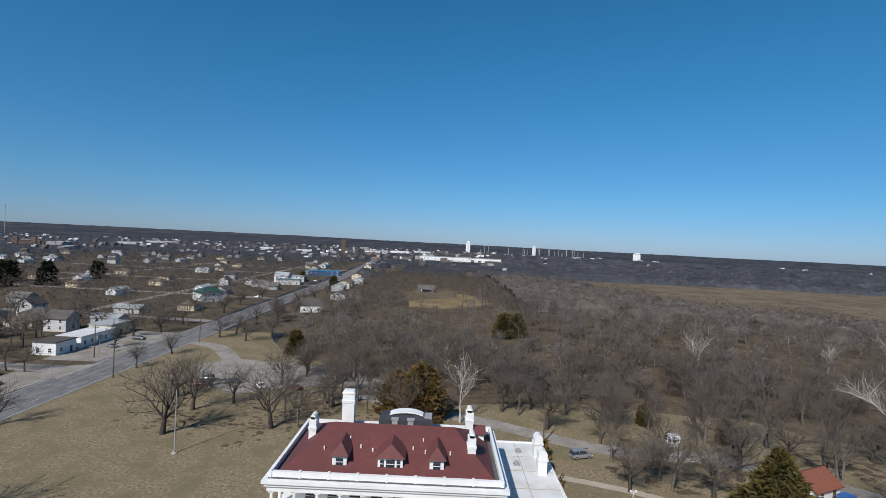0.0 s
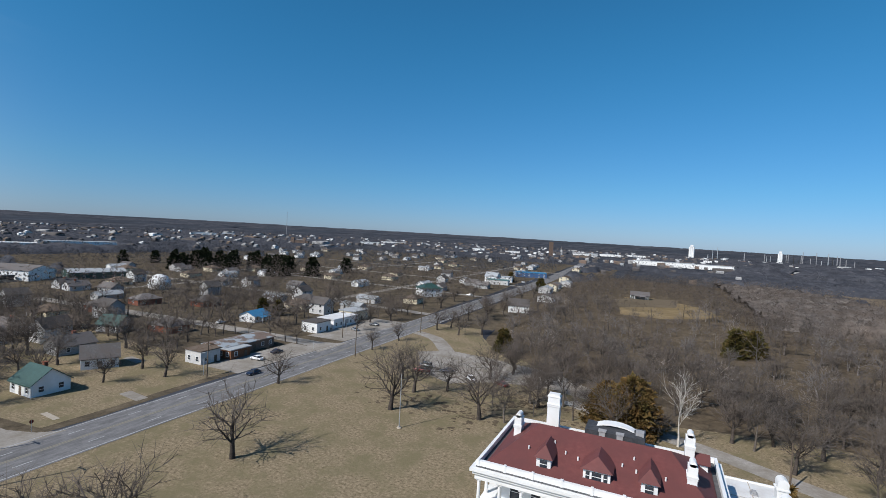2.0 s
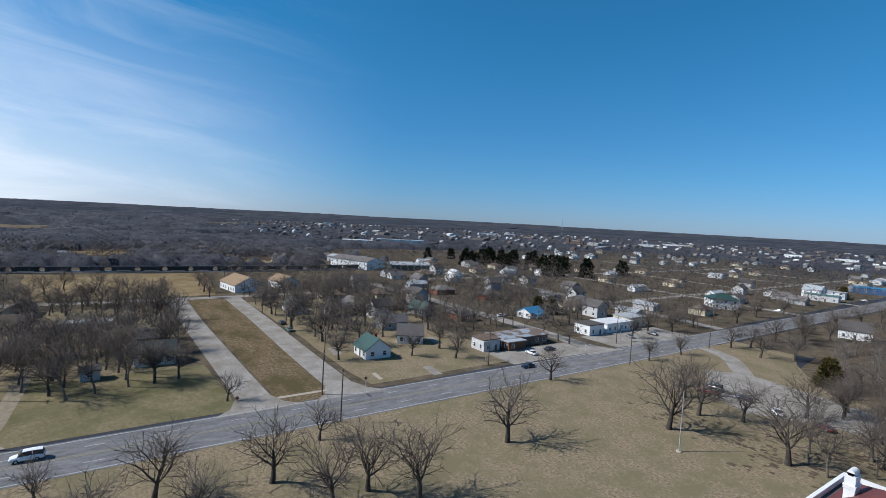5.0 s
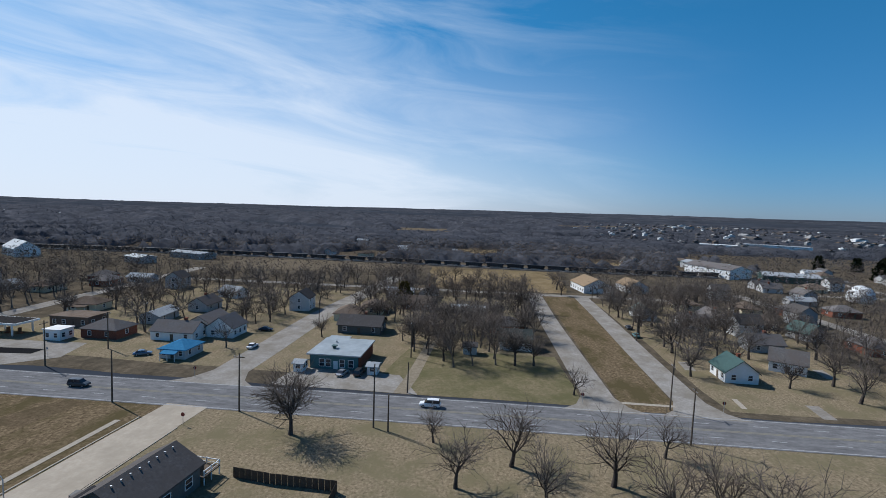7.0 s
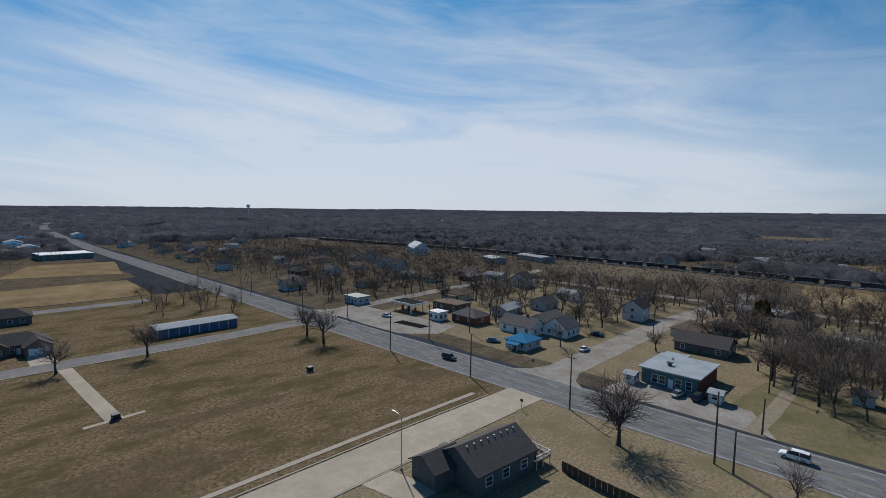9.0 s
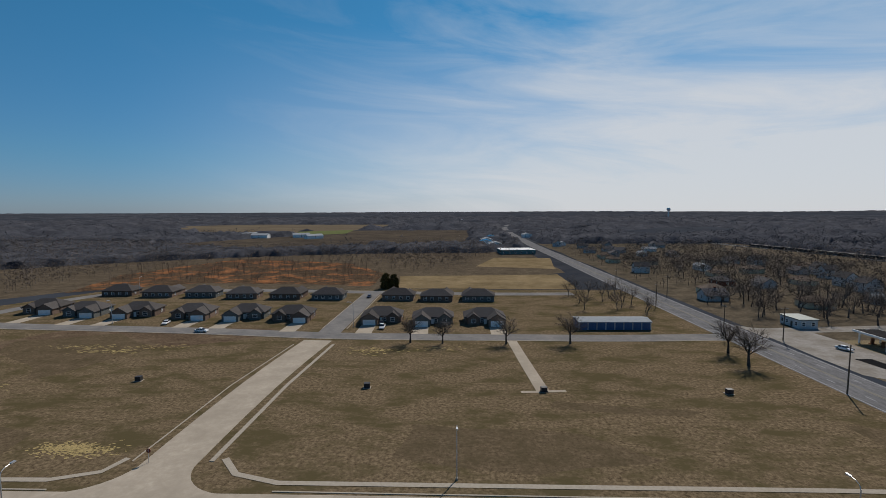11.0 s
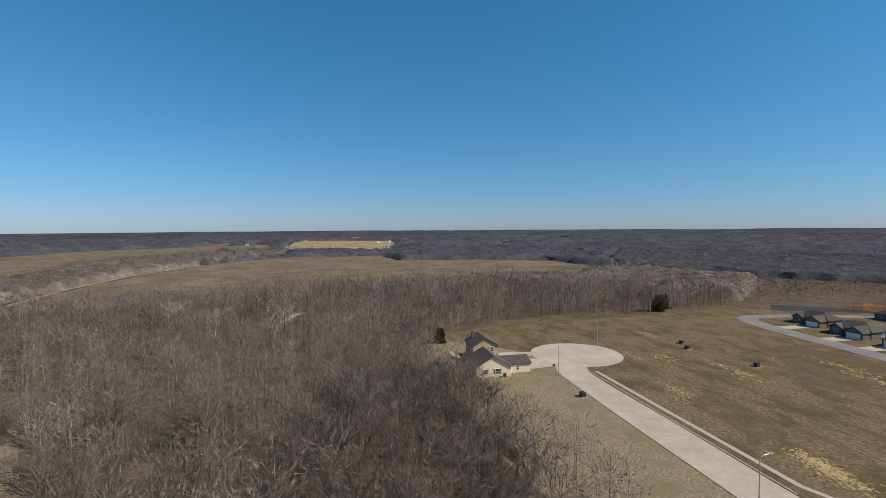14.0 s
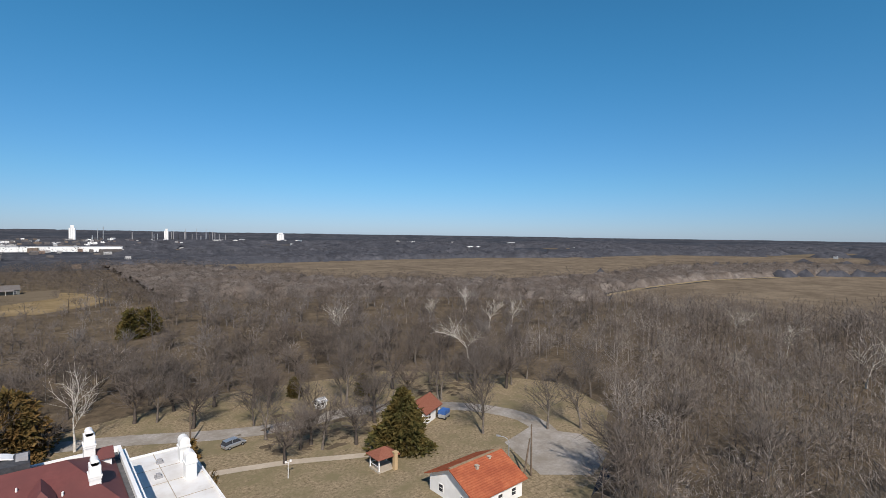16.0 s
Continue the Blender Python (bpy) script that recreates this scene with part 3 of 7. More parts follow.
    for k in range(0, len(dense) - 1, 4):
        if -160 < dense[k][1] < 240:
            ribbon("lane_dash", dense[k:k + 2], 0.26, 0.082, "paint", "", "", "structure", parent=road)

RING = smooth([(-95, -63.5), (-60, -64.8), (-20, -65.5), (30, -66.5), (90, -67.2), (134, -68), (152, -76)], 8)
ribbon("road", RING, 9.6, 0.08, "concrete", "pale concrete residential street", "road")
cul = bmesh.new()
slab(cul, [(153 + 15.5 * math.cos(a), -78.5 + 15.5 * math.sin(a)) for a in (2 * math.pi * i / 40 for i in range(40))], -0.05, 0.09)
tagged(part("road", cul, "concrete", None, "round concrete turning circle", "structure"), category="road")
STREET_A = [(49, -66), (48.8, -100), (47.5, -130), (44.8, -160)]
ribbon("road", smooth(STREET_A, 8), 9.8, 0.085, "concrete", "pale concrete residential street", "road")
for side in (1, -1):  # the flared corners
    flare = [(49 + side * (14.2 - 9.4 * math.cos(a)), -80.6 + 9.4 * math.sin(a)) for a in (math.pi / 2 * i / 10 for i in range(11))] + [(49 + side * 14.2, -70.2), (49 + side * 4.2, -70.2), (49 + side * 4.2, -80.6)]
    corner = bmesh.new()
    slab(corner, flare if side < 0 else flare[::-1], -0.05, 0.088)
    tagged(part("road", corner, "concrete", None, "pale concrete street corner", "structure"), category="road")
ribbon("kerb", [(42, -81), (41.2, -118), (38.4, -155)], 0.9, 0.13, "kerb", "pale concrete kerb", "kerb", depth=0.2)
ribbon("kerb", [(56, -81), (55.3, -118), (51.5, -155)], 0.3, 0.13, "kerb", "pale concrete kerb", "kerb", depth=0.2)
ribbon("kerb", [(-88, -69.2), (-60, -70.2), (-20, -70.9), (28, -72)], 0.3, 0.13, "kerb", "pale concrete kerb", "kerb", depth=0.2)
ribbon("pavement", [(-86, -72.2), (-60, -73.0), (-20, -73.6), (28, -74.4), (36, -77), (40, -82)], 1.2, 0.1, "kerb", "narrow concrete sidewalk", "pavement")
ribbon("pavement", [(133, -75.0), (100, -75.0), (66, -75.0), (59, -77.5), (57.4, -82)], 1.2, 0.1, "kerb", "narrow concrete sidewalk", "pavement")
ribbon("kerb", [(133, -73.2), (100, -72.6), (64, -72.2)], 0.3, 0.13, "kerb", "pale concrete kerb", "kerb", depth=0.2)
ribbon("kerb", [(132, -63), (100, -62.3), (20, -61.6), (-85, -59)], 0.3, 0.13, "kerb", "pale concrete kerb", "kerb", depth=0.2)
ROAD_C = smooth([(-95, -164.5), (-55, -163), (-24, -163.8), (7, -164.5), (45, -166.5), (84, -172), (130, -176.5), (168, -180), (188, -184), (197, -192), (196, -208), (190, -232), (180, -250), (160, -258), (110, -262), (45, -256), (-20, -250), (-64, -250)], 6)
ribbon("road", ROAD_C, 8.4, 0.075, "street", "grey asphalt neighbourhood street", "road")
ribbon("kerb", shifted([p for p in ROAD_C if p[1] > -182 and p[0] < 186], 4.3), 0.4, 0.13, "kerb", "pale concrete kerb", "kerb", depth=0.2)
ribbon("road", smooth([(43.6, -170), (42.5, -200), (41, -252)], 8), 8.4, 0.078, "street", "grey asphalt neighbourhood street", "road")
for x, s in ((38.8, -1), (48.0, 1)):
    ribbon("kerb", [(x - 0.4, -176), (x - 1.2, -205), (x - 2.6, -248)], 0.3, 0.13, "kerb", "pale concrete kerb", "kerb", depth=0.2)
ribbon("pavement", [(-22.4, -114.5), (-21.5, -135), (-20.6, -159)], 3.2, 0.09, "concrete", "pale concrete path to a pad", "pavement")
ribbon("pavement", [(-28, -114.5), (-17, -113.6)], 1.3, 0.1, "concrete", "pale concrete pad", "pavement")
# side streets of the old town, west of the highway
ribbon("road", smooth([(-108, -66), (-140, -66), (-190, -66), (-250, -61), (-300, -58)], 10), 9.5, 0.072, "gravel", "pale worn side street", "road")
ribbon("road", smooth([(-108, 27.5), (-150, 26), (-200, 24.5), (-256, 24)], 10), 7.5, 0.072, "gravel", "pale worn side street", "road")
ribbon("road", smooth([(-108, 48.5), (-150, 48.2), (-200, 48.5), (-256, 48)], 10), 7.5, 0.072, "gravel", "pale worn side street", "road")
ribbon("road", smooth([(-256, -170), (-257, -60), (-258, 40), (-260, 100)], 12), 6.5, 0.07, "gravel", "pale worn side street", "road")
ribbon("road", smooth([(-110, 146), (-150, 147), (-200, 146), (-290, 140)], 12), 7.5, 0.072, "gravel", "pale worn side street", "road")
ribbon("road", smooth([(-108, -172), (-150, -176), (-220, -182), (-300, -190)], 12), 7.5, 0.072, "gravel", "pale worn side street", "road")
for yy in (236, 330, 430, 540, 640):
    ribbon("road", smooth([(-112, yy), (-200, yy + 6), (-420, yy + 10)], 20), 6.5, 0.08, "gravel", "pale worn side street", "road")
for xx in (-180, -300):
    ribbon("road", smooth([(xx, 180), (xx - 8, 420), (xx - 20, 760)], 20), 6.0, 0.078, "gravel", "pale worn side street", "road")
patch("parking_lot", [(-110, 104), (-124, 104), (-124, 142), (-110, 142)], 0.06, "gravel", "worn gravel forecourt", "parking lot", 0.6)
patch("parking_lot", [(-110, 156), (-128, 156), (-128, 206), (-110, 206)], 0.06, "gravel", "worn gravel forecourt", "parking lot", 0.6)
patch("parking_lot", [(-110, -52), (-124, -50), (-122, -22), (-110, -16)], 0.06, "gravel", "worn gravel forecourt", "parking lot", 1.0)
patch("parking_lot", [(-109, -172), (-128, -172), (-132, -120), (-118, -116), (-109, -126)], 0.055, "gravel", "worn gravel forecourt", "parking lot", 1.0)
ribbon("road", [(-158, -18), (-140, -18.5), (-122, -19), (-110, -20)], 3.2, 0.066, "dirt", "bare earth track across the lot", "road")
for yy, half in ((-66, 4.7), (27, 3.7), (48.5, 3.7), (146, 3.7), (-172, 3.7)):
    patch("road", [(-107.5, yy - half - 6), (-107.5, yy + half + 6), (-111, yy + half + 2.2), (-117, yy + half), (-117, yy - half), (-111, yy - half - 2.2)], 0.0755, "gravel", "pale flared mouth of a side street", "road", 0.0)
# drives and parking by the mansion
patch("parking_lot", [(-80, 159), (-68, 138), (-54, 131), (-42, 140), (-28, 143), (-14, 138), (-16, 150), (-28, 160), (-53, 166), (-70, 168)], 0.07, "gravel", "pale gravel parking area behind the mansion", "parking lot", 1.5, 6)
ribbon("road", smooth([(-96, 190), (-84, 184), (-72, 168), (-60, 150)], 6), 6, 0.066, "gravel", "pale gravel drive", "road")
ribbon("road", smooth([(-20, 134), (0, 124), (14, 118), (30, 109), (44, 104), (56, 104), (70, 99), (84, 88), (90, 74), (84, 60), (76, 50)], 5), 5.5, 0.068, "gravel", "pale gravel drive round the grounds", "road")
patch("parking_lot", [(76, 68), (86, 70), (92, 60), (88, 51), (78, 48), (71, 54)], 0.075, "gravel", "pale gravel yard", "parking lot", 1.2, 5)
ribbon("pavement", smooth([(24, 92), (36, 88), (50, 81), (62, 76)], 5), 2.0, 0.08, "concrete", "narrow concrete footpath", "pavement")

# ---- buildings ----
FOOTPRINTS = []  # x, y, radius: no trees grow here


def house(label, x, y, w, d, h, rise, wall, roof, turn=0.0, style="gable", chimney=None, porch=False, name="house", windows=3, door=True, group="", trim="white", category="house", z=0.0):
    FOOTPRINTS.append((x, y, max(w, d) * 0.62 + 2.5))
    ob = thing(name, label, category, x, y, z, turn, group)
    if style == "gable":
        part("wall", gable_walls(bmesh.new(), w, d, h, rise), wall, ob)
        part("roof", gable(bmesh.new(), w, d, h, rise), roof, ob)
    elif style == "hip":
        part("wall", boxes((-w / 2, w / 2, -d / 2, d / 2, 0, h)), wall, ob)
        part("roof", hip(bmesh.new(), w, d, h, rise), roof, ob)
    else:
        part("wall", boxes((-w / 2, w / 2, -d / 2, d / 2, 0, h)), wall, ob)
        part("roof", boxes((-w / 2 - 0.3, w / 2 + 0.3, -d / 2 - 0.3, d / 2 + 0.3, h, h + 0.3)), roof, ob)
    floors = [1.0] if h < 4.5 else [1.0, 3.7]
    for zz in floors:
        for k in range(windows):
            u = -w / 2 + w * (k + 0.5) / windows
            if not (door and zz == 1.0 and k == windows // 2):
                window(ob, u, -d / 2, zz, "s")
            window(ob, u, d / 2, zz, "n")
        for u in () if not windows else (-d / 4, d / 4) if group != "old-town houses" else (0.0,):
            window(ob, w / 2, u, zz, "e")
            window(ob, -w / 2, u, zz, "w")
    if door:
        u = -w / 2 + w * (windows // 2 + 0.5) / windows
        part("door", boxes((u - 0.5, u + 0.5, -d / 2 - 0.06, -d / 2 + 0.02, 0.1, 2.15)), "wood", ob)
    if chimney:
        part("chimney", boxes((chimney[0] - 0.4, chimney[0] + 0.4, chimney[1] - 0.4, chimney[1] + 0.4, h, h + rise + 0.9),
                              (chimney[0] - 0.5, chimney[0] + 0.5, chimney[1] - 0.5, chimney[1] + 0.5, h + rise + 0.75, h + rise + 0.95)), "brick", ob)
    if porch:
        bm = bmesh.new()
        vs = [bm.verts.new(p) for p in ((-w * 0.3, -d / 2, h - 0.1), (w * 0.3, -d / 2, h - 0.1), (w * 0.3, -d / 2 - 2.4, h - 0.7), (-w * 0.3, -d / 2 - 2.4, h - 0.7))]
        us = [bm.verts.new(v.co + Vector((0, 0, 0.16))) for v in vs]
        bm.faces.new(vs[::-1])
        bm.faces.new(us)
        for i in range(4):
            bm.faces.new((vs[i], vs[(i + 1) % 4], us[(i + 1) % 4], us[i]))
        part("porch_roof", bm, roof, ob)
        for px in (-w * 0.28, 0.0, w * 0.28):
            part("post", boxes((px - 0.07, px + 0.07, -d / 2 - 2.3, -d / 2 - 2.16, 0, h - 0.6)), trim, ob)
    return ob


def rebuilt(ob, x, y, turn):
    FOOTPRINTS.append((x, y, 6.0))
    return copy_thing(ob, pose(x, y, 0, 0, 0, turn))


# -- the mansion --
def mansion():
    X0, X1, Y0, Y1, H = -22.0, 9.8, 64.5, 84.0, 11.2
    cx, cy = (X0 + X1) / 2, (Y0 + Y1) / 2
    FOOTPRINTS.extend([(-14, 77, 17), (2, 77, 17), (16, 84, 14)])
    ob = thing("mansion", "white three-storey mansion with a red hipped roof and white chimneys", "mansion", cx, cy)
    w, d = X1 - X0, Y1 - Y0
    part("wall", boxes((-w / 2 + 3.0, w / 2 - 0.6, -d / 2 + 3.2, d / 2 - 0.6, 0, H)), "white", ob)
    part("roof_deck", boxes((-w / 2, w / 2, -d / 2, d / 2, H, H + 0.25)), "gutter", ob, "dark flat gutter walk behind the parapet")
    rim = bmesh.new()
    for a in ((-w / 2, w / 2, -d / 2, -d / 2 + 0.45), (-w / 2, w / 2, d / 2 - 0.45, d / 2), (-w / 2, -w / 2 + 0.45, -d / 2 + 0.45, d / 2 - 0.45), (w / 2 - 0.45, w / 2, -d / 2 + 0.45, d / 2 - 0.45)):
        box(rim, *a, H + 0.25, H + 1.0)
    part("parapet", rim, "white", ob, "white painted parapet")
    part("cornice", boxes((-w / 2 - 0.7, w / 2 + 0.7, -d / 2 - 0.7, d / 2 + 0.7, H - 0.45, H), (-w / 2 - 0.4, w / 2 + 0.4, -d / 2 - 0.4, d / 2 + 0.4, H - 0.9, H - 0.45),
                          (-w / 2 - 0.1, w / 2 + 0.1, -d / 2 - 0.1, d / 2 + 0.1, H - 1.7, H - 0.9)), "white", ob, "moulded white cornice")
    # small posts along the parapet rail
    for k in range(9):
        u = -w / 2 + 0.3 + (w - 0.6) * k / 8
        part("parapet_post", boxes((u - 0.18, u + 0.18, -d / 2 - 0.06, -d / 2 + 0.5, H + 0.2, H + 1.12)), "white", ob)
    roof_w, roof_d = w - 2.8, d - 2.8
    part("roof", hip(bmesh.new(), roof_w, roof_d, H + 0.35, 4.0, 0.3, 0.2, inset=5.6), "redroof", ob, "red hipped roof")
    # dormers in the south slope
    for u, dw in ((-6.9, 2.0), (0.2, 3.5), (6.7, 2.0)):
        yy = -roof_d / 2 + 1.1
        dm = boxes((u - dw / 2, u + dw / 2, yy, yy + 3.4, H + 0.6, H + 2.4))
        dorm = part("dormer", dm, "white", ob, "white dormer with a red hipped cap")
        cap = bmesh.new()
        base = [cap.verts.new(p) for p in ((u - dw / 2 - 0.35, yy - 0.4, H + 2.4), (u + dw / 2 + 0.35, yy - 0.4, H + 2.4), (u + dw / 2 + 0.35, yy + 3.8, H + 2.4), (u - dw / 2 - 0.35, yy + 3.8, H + 2.4))]
        r0, r1 = cap.verts.new((u, yy + 1.0, H + 3.9)), cap.verts.new((u, yy + 4.6, H + 3.9))
        for f in ((base[0], base[1], r0), (base[1], base[2], r1, r0), (base[2], base[3], r1), (base[3], base[0], r0, r1), base[::-1]):
            cap.faces.new(f)
        part("dormer_roof", cap, "redroof", dorm)
        spots = (u,) if dw < 3 else (u - 1.15, u, u + 1.15)
        for i, s in enumerate(spots):
            ww = 1.0 if dw < 3 else (1.2 if i == 1 else 0.5)
            part("pane", boxes((s - ww / 2, s + ww / 2, yy - 0.05, yy + 0.05, H + 0.95, H + 2.1)), "glass", dorm)
            part("sash", boxes((s - ww / 2, s + ww / 2, yy - 0.09, yy + 0.02, H + 1.5, H + 1.58)), "white", dorm)
    # dark penthouse behind the ridge with two small dormers
    pent = part("penthouse", hip(bmesh.new(), 8.6, 4.2, H + 2.7, 1.2, 0.1, 0.8, 1.4, d / 2 - 3.2), "slate", ob, "dark slate penthouse behind the ridge")
    part("penthouse_wall", boxes((-2.7, 5.5, d / 2 - 5.2, d / 2 - 1.2, H + 0.3, H + 2.65)), "slate", pent)
    arch = bmesh.new()
    rows = [[arch.verts.new((1.4 + 3.4 * math.cos(t), v, H + 3.0 + q * math.sin(t))) for t in (math.pi * i / 12 for i in range(13))] for v, q in ((d / 2 - 4.0, 1.35), (d / 2 - 2.2, 1.35), (d / 2 - 2.2, 1.1), (d / 2 - 4.0, 1.1))]
    for j in range(4):
        for i in range(12):
            arch.faces.new((rows[j][i], rows[j][i + 1], rows[(j + 1) % 4][i + 1], rows[(j + 1) % 4][i]))
    part("arched_cap", arch, "white", pent, "white arched roof cap")
    part("brick_shaft", boxes((4.3, 5.7, d / 2 - 4.8, d / 2 - 3.0, H + 0.3, H + 2.75)), "brick", pent)
    part("roof_hatch", boxes((4.4, 5.6, d / 2 - 4.6, d / 2 - 3.0, H + 2.7, H + 4.0)), "trimgrey", pent)
    for u in (-0.4, 2.2):
        part("penthouse_dormer", boxes((u - 0.45, u + 0.45, d / 2 - 5.5, d / 2 - 4.4, H + 2.1, H + 3.4), (u - 0.6, u + 0.6, d / 2 - 5.6, d / 2 - 4.2, H + 3.4, H + 3.58)), "trimgrey", pent)
    # chimneys: one square and tall at the back, the others slim with rounded heads
    for px, py, a, b, top, head in ((-14.6 - cx, 81.6 - cy, 1.0, 0.7, 6.6, False), (-18.7 - cx, 74.8 - cy, 0.55, 0.9, 4.6, True), (5.7 - cx, 79.2 - cy, 0.62, 0.9, 5.2, True), (5.6 - cx, 70.6 - cy, 0.58, 0.9, 4.5, True)):
        ch = part("chimney", boxes((px - a, px + a, py - b, py + b, H + 0.2, H + top), (px - a - 0.12, px + a + 0.12, py - b - 0.12, py + b + 0.12, H + top - 1.3, H + top - 1.12),
                                   (px - a - 0.07, px + a + 0.07, py - b - 0.07, py + b + 0.07, H + top - 1.6, H + top - 1.3)), "white", ob, "white painted chimney")
        if head:
            bm = boxes((px - a * 0.72, px + a * 0.72, py - b * 0.86, py + b * 0.86, H + top, H + top + 0.35))
            tube(bm, (px, py - b * 0.86, H + top + 0.33), (px, py + b * 0.86, H + top + 0.33), a * 0.73, a * 0.73, 14)
        else:
            bm = boxes((px - a - 0.1, px + a + 0.1, py - b - 0.1, py + b + 0.1, H + top, H + top + 0.14), (px - a + 0.1, px + a - 0.1, py - b + 0.1, py + b - 0.1, H + top + 0.14, H + top + 0.5))
        part("chimney_cap", bm, "white", ch)
    # small dormer behind the north-east corner
    part("gable_dormer", gable_walls(bmesh.new(), 1.8, 2.4, H + 2.0, 0.9, w / 2 - 2.6, 5.0), "white", ob)
    part("gable_dormer_roof", gable(bmesh.new(), 2.0, 2.6, H + 2.0, 0.9, 0.2, 0.12, w / 2 - 2.6, 5.0), "redroof", ob)
    for u, v in ((-9.6, 0.3), (-4.4, 0.8), (-2.6, 0.3), (3.2, 0.9), (5.0, 0.4), (8.6, 0.3), (-6.2, 2.2), (4.6, 2.4)):
        yy = -roof_d / 2 + 3.2 + v
        part("roof_vent", tube(bmesh.new(), (u, yy, H + 1.4), (u, yy, H + 2.5 + 0.42 * v), 0.11, 0.11, 8), "white", ob)
    # verandas on the south and west, on columns, in two storeys
    part("veranda_floor", boxes((-w / 2, w / 2, -d / 2, -d / 2 + 3.3, 5.3, 5.6), (-w / 2, -w / 2 + 3.2, -d / 2 + 3.3, d / 2, 5.3, 5.6)), "white", ob)
    part("porch_base", boxes((-w / 2, w / 2, -d / 2, -d / 2 + 3.3, 0, 0.7), (-w / 2, -w / 2 + 3.2, -d / 2 + 3.3, d / 2, 0, 0.7)), "kerb", ob)
    for k in range(11):
        u = -w / 2 + 0.45 + (w - 0.9) * k / 10
        for z0, z1 in ((0.7, 5.3), (5.6, 9.5)):
            c = tube(bmesh.new(), (u, -d / 2 + 0.4, z0), (u, -d / 2 + 0.4, z1), 0.27, 0.23, 10)
            box(c, u - 0.35, u + 0.35, -d / 2 + 0.05, -d / 2 + 0.75, z0, z0 + 0.25)
            box(c, u - 0.35, u + 0.35, -d / 2 + 0.05, -d / 2 + 0.75, z1 - 0.25, z1)
            part("column", c, "white", ob, "round white column")
    for k in range(1, 6):
        v = -d / 2 + 0.4 + (d - 0.8) * k / 5
        for z0, z1 in ((0.7, 5.3), (5.6, 9.5)):
            part("column", tube(bmesh.new(), (-w / 2 + 0.4, v, z0), (-w / 2 + 0.4, v, z1), 0.27, 0.23, 10), "white", ob, "round white column")
    part("balustrade", boxes((-w / 2 + 0.3, w / 2 - 0.3, -d / 2 + 0.36, -d / 2 + 0.44, 6.4, 6.5), (-w / 2 + 0.3, w / 2 - 0.3, -d / 2 + 0.36, -d / 2 + 0.44, 5.7, 5.78),
                             *[(-w / 2 + 0.4 + 0.4 * i - 0.03, -w / 2 + 0.4 + 0.4 * i + 0.03, -d / 2 + 0.37, -d / 2 + 0.43, 5.78, 6.4) for i in range(79)]), "white", ob)
    for k in range(10):
        u = -w / 2 + 0.45 + (w - 0.9) * (k + 0.5) / 10
        if u > -w / 2 + 3.5:
            for zz in (1.5, 6.2):
                window(ob, u, -d / 2 + 3.2, zz, "s", 1.5, 2.4)
    for k in range(4):
        for zz in (1.5, 6.4):
            window(ob, w / 2 - 0.6, -d / 2 + 5 + 3.6 * k, zz, "e", 1.1, 2.0)
    # flat-roofed wing to the east
    wing = thing("mansion_wing", "low white wing with a flat white roof beside the mansion", "building", 16.0, 81.5)
    ww, wd, wh = 8.8, 23.0, 5.6
    part("wall", boxes((-ww / 2, ww / 2, -wd / 2, wd / 2, 0, wh)), "white", wing)
    part("roof", boxes((-ww / 2 - 0.2, ww / 2 + 0.2, -wd / 2 - 0.2, wd / 2 + 0.2, wh, wh + 0.25)), "membrane", wing, "flat white membrane roof")
    for a in ((-ww / 2 - 0.3, ww / 2 + 0.3, wd / 2 + 0.05, wd / 2 + 0.3), (ww / 2 + 0.02, ww / 2 + 0.3, -wd / 2, wd / 2 + 0.05)):
        part("roof_edge", boxes((*a, wh + 0.1, wh + 0.5)), "white", wing)
    for v in (-6, 0, 5.5):
        part("roof_seam", boxes((-ww / 2, ww / 2, v - 0.05, v + 0.05, wh + 0.25, wh + 0.29)), "kerb", wing)
    part("roof_seam", boxes((-0.6, -0.5, -wd / 2, wd / 2, wh + 0.25, wh + 0.29)), "kerb", wing)
    for u, v in ((-1.4, 2.2), (-0.3, 7.4)):
        part("roof_vent", boxes((u - 0.5, u + 0.5, v - 0.5, v + 0.5, wh + 0.25, wh + 0.55), (u - 0.3, u + 0.3, v - 0.3, v + 0.3, wh + 0.55, wh + 0.9)), "trimgrey", wing)
    for u, v in ((3.0, 6.2), (2.4, -0.4)):
        ch = part("chimney", boxes((u - 0.75, u + 0.75, v - 0.85, v + 0.85, wh + 0.2, wh + 3.6), (u - 0.9, u + 0.9, v - 1.0, v + 1.0, wh + 2.6, wh + 2.85)), "white", wing, "white painted chimney")
        part("chimney_cap", tube(bmesh.new(), (u, v - 0.88, wh + 3.58), (u, v + 0.88, wh + 3.58), 0.77, 0.77, 14), "white", ch)
    for k in range(5):
        window(wing, ww / 2, -9 + 4.3 * k, 1.2, "e", 1.3, 2.2)
    for u in (-2.4, 0, 2.4):
        window(wing, u, -wd / 2, 1.2, "s", 1.4, 2.4)


mansion()

# -- dwellings of the grounds --
def orange_house():
    ob = thing("cottage", "white cottage with a bright orange tile roof", "house", 57.2, 57.6)
    FOOTPRINTS.append((57.2, 57.6, 10))
    ob.matrix_world = pose(57.2, 57.6, 0) @ Matrix.Scale(0.9, 4)
    part("wall", gable_walls(bmesh.new(), 12.0, 12.6, 3.4, 3.0), "white", ob)
    roof = part("roof", gable(bmesh.new(), 12.6, 12.6, 3.4, 3.0, 0.6, 0.2), "orangeroof", ob, "orange clay tile roof")
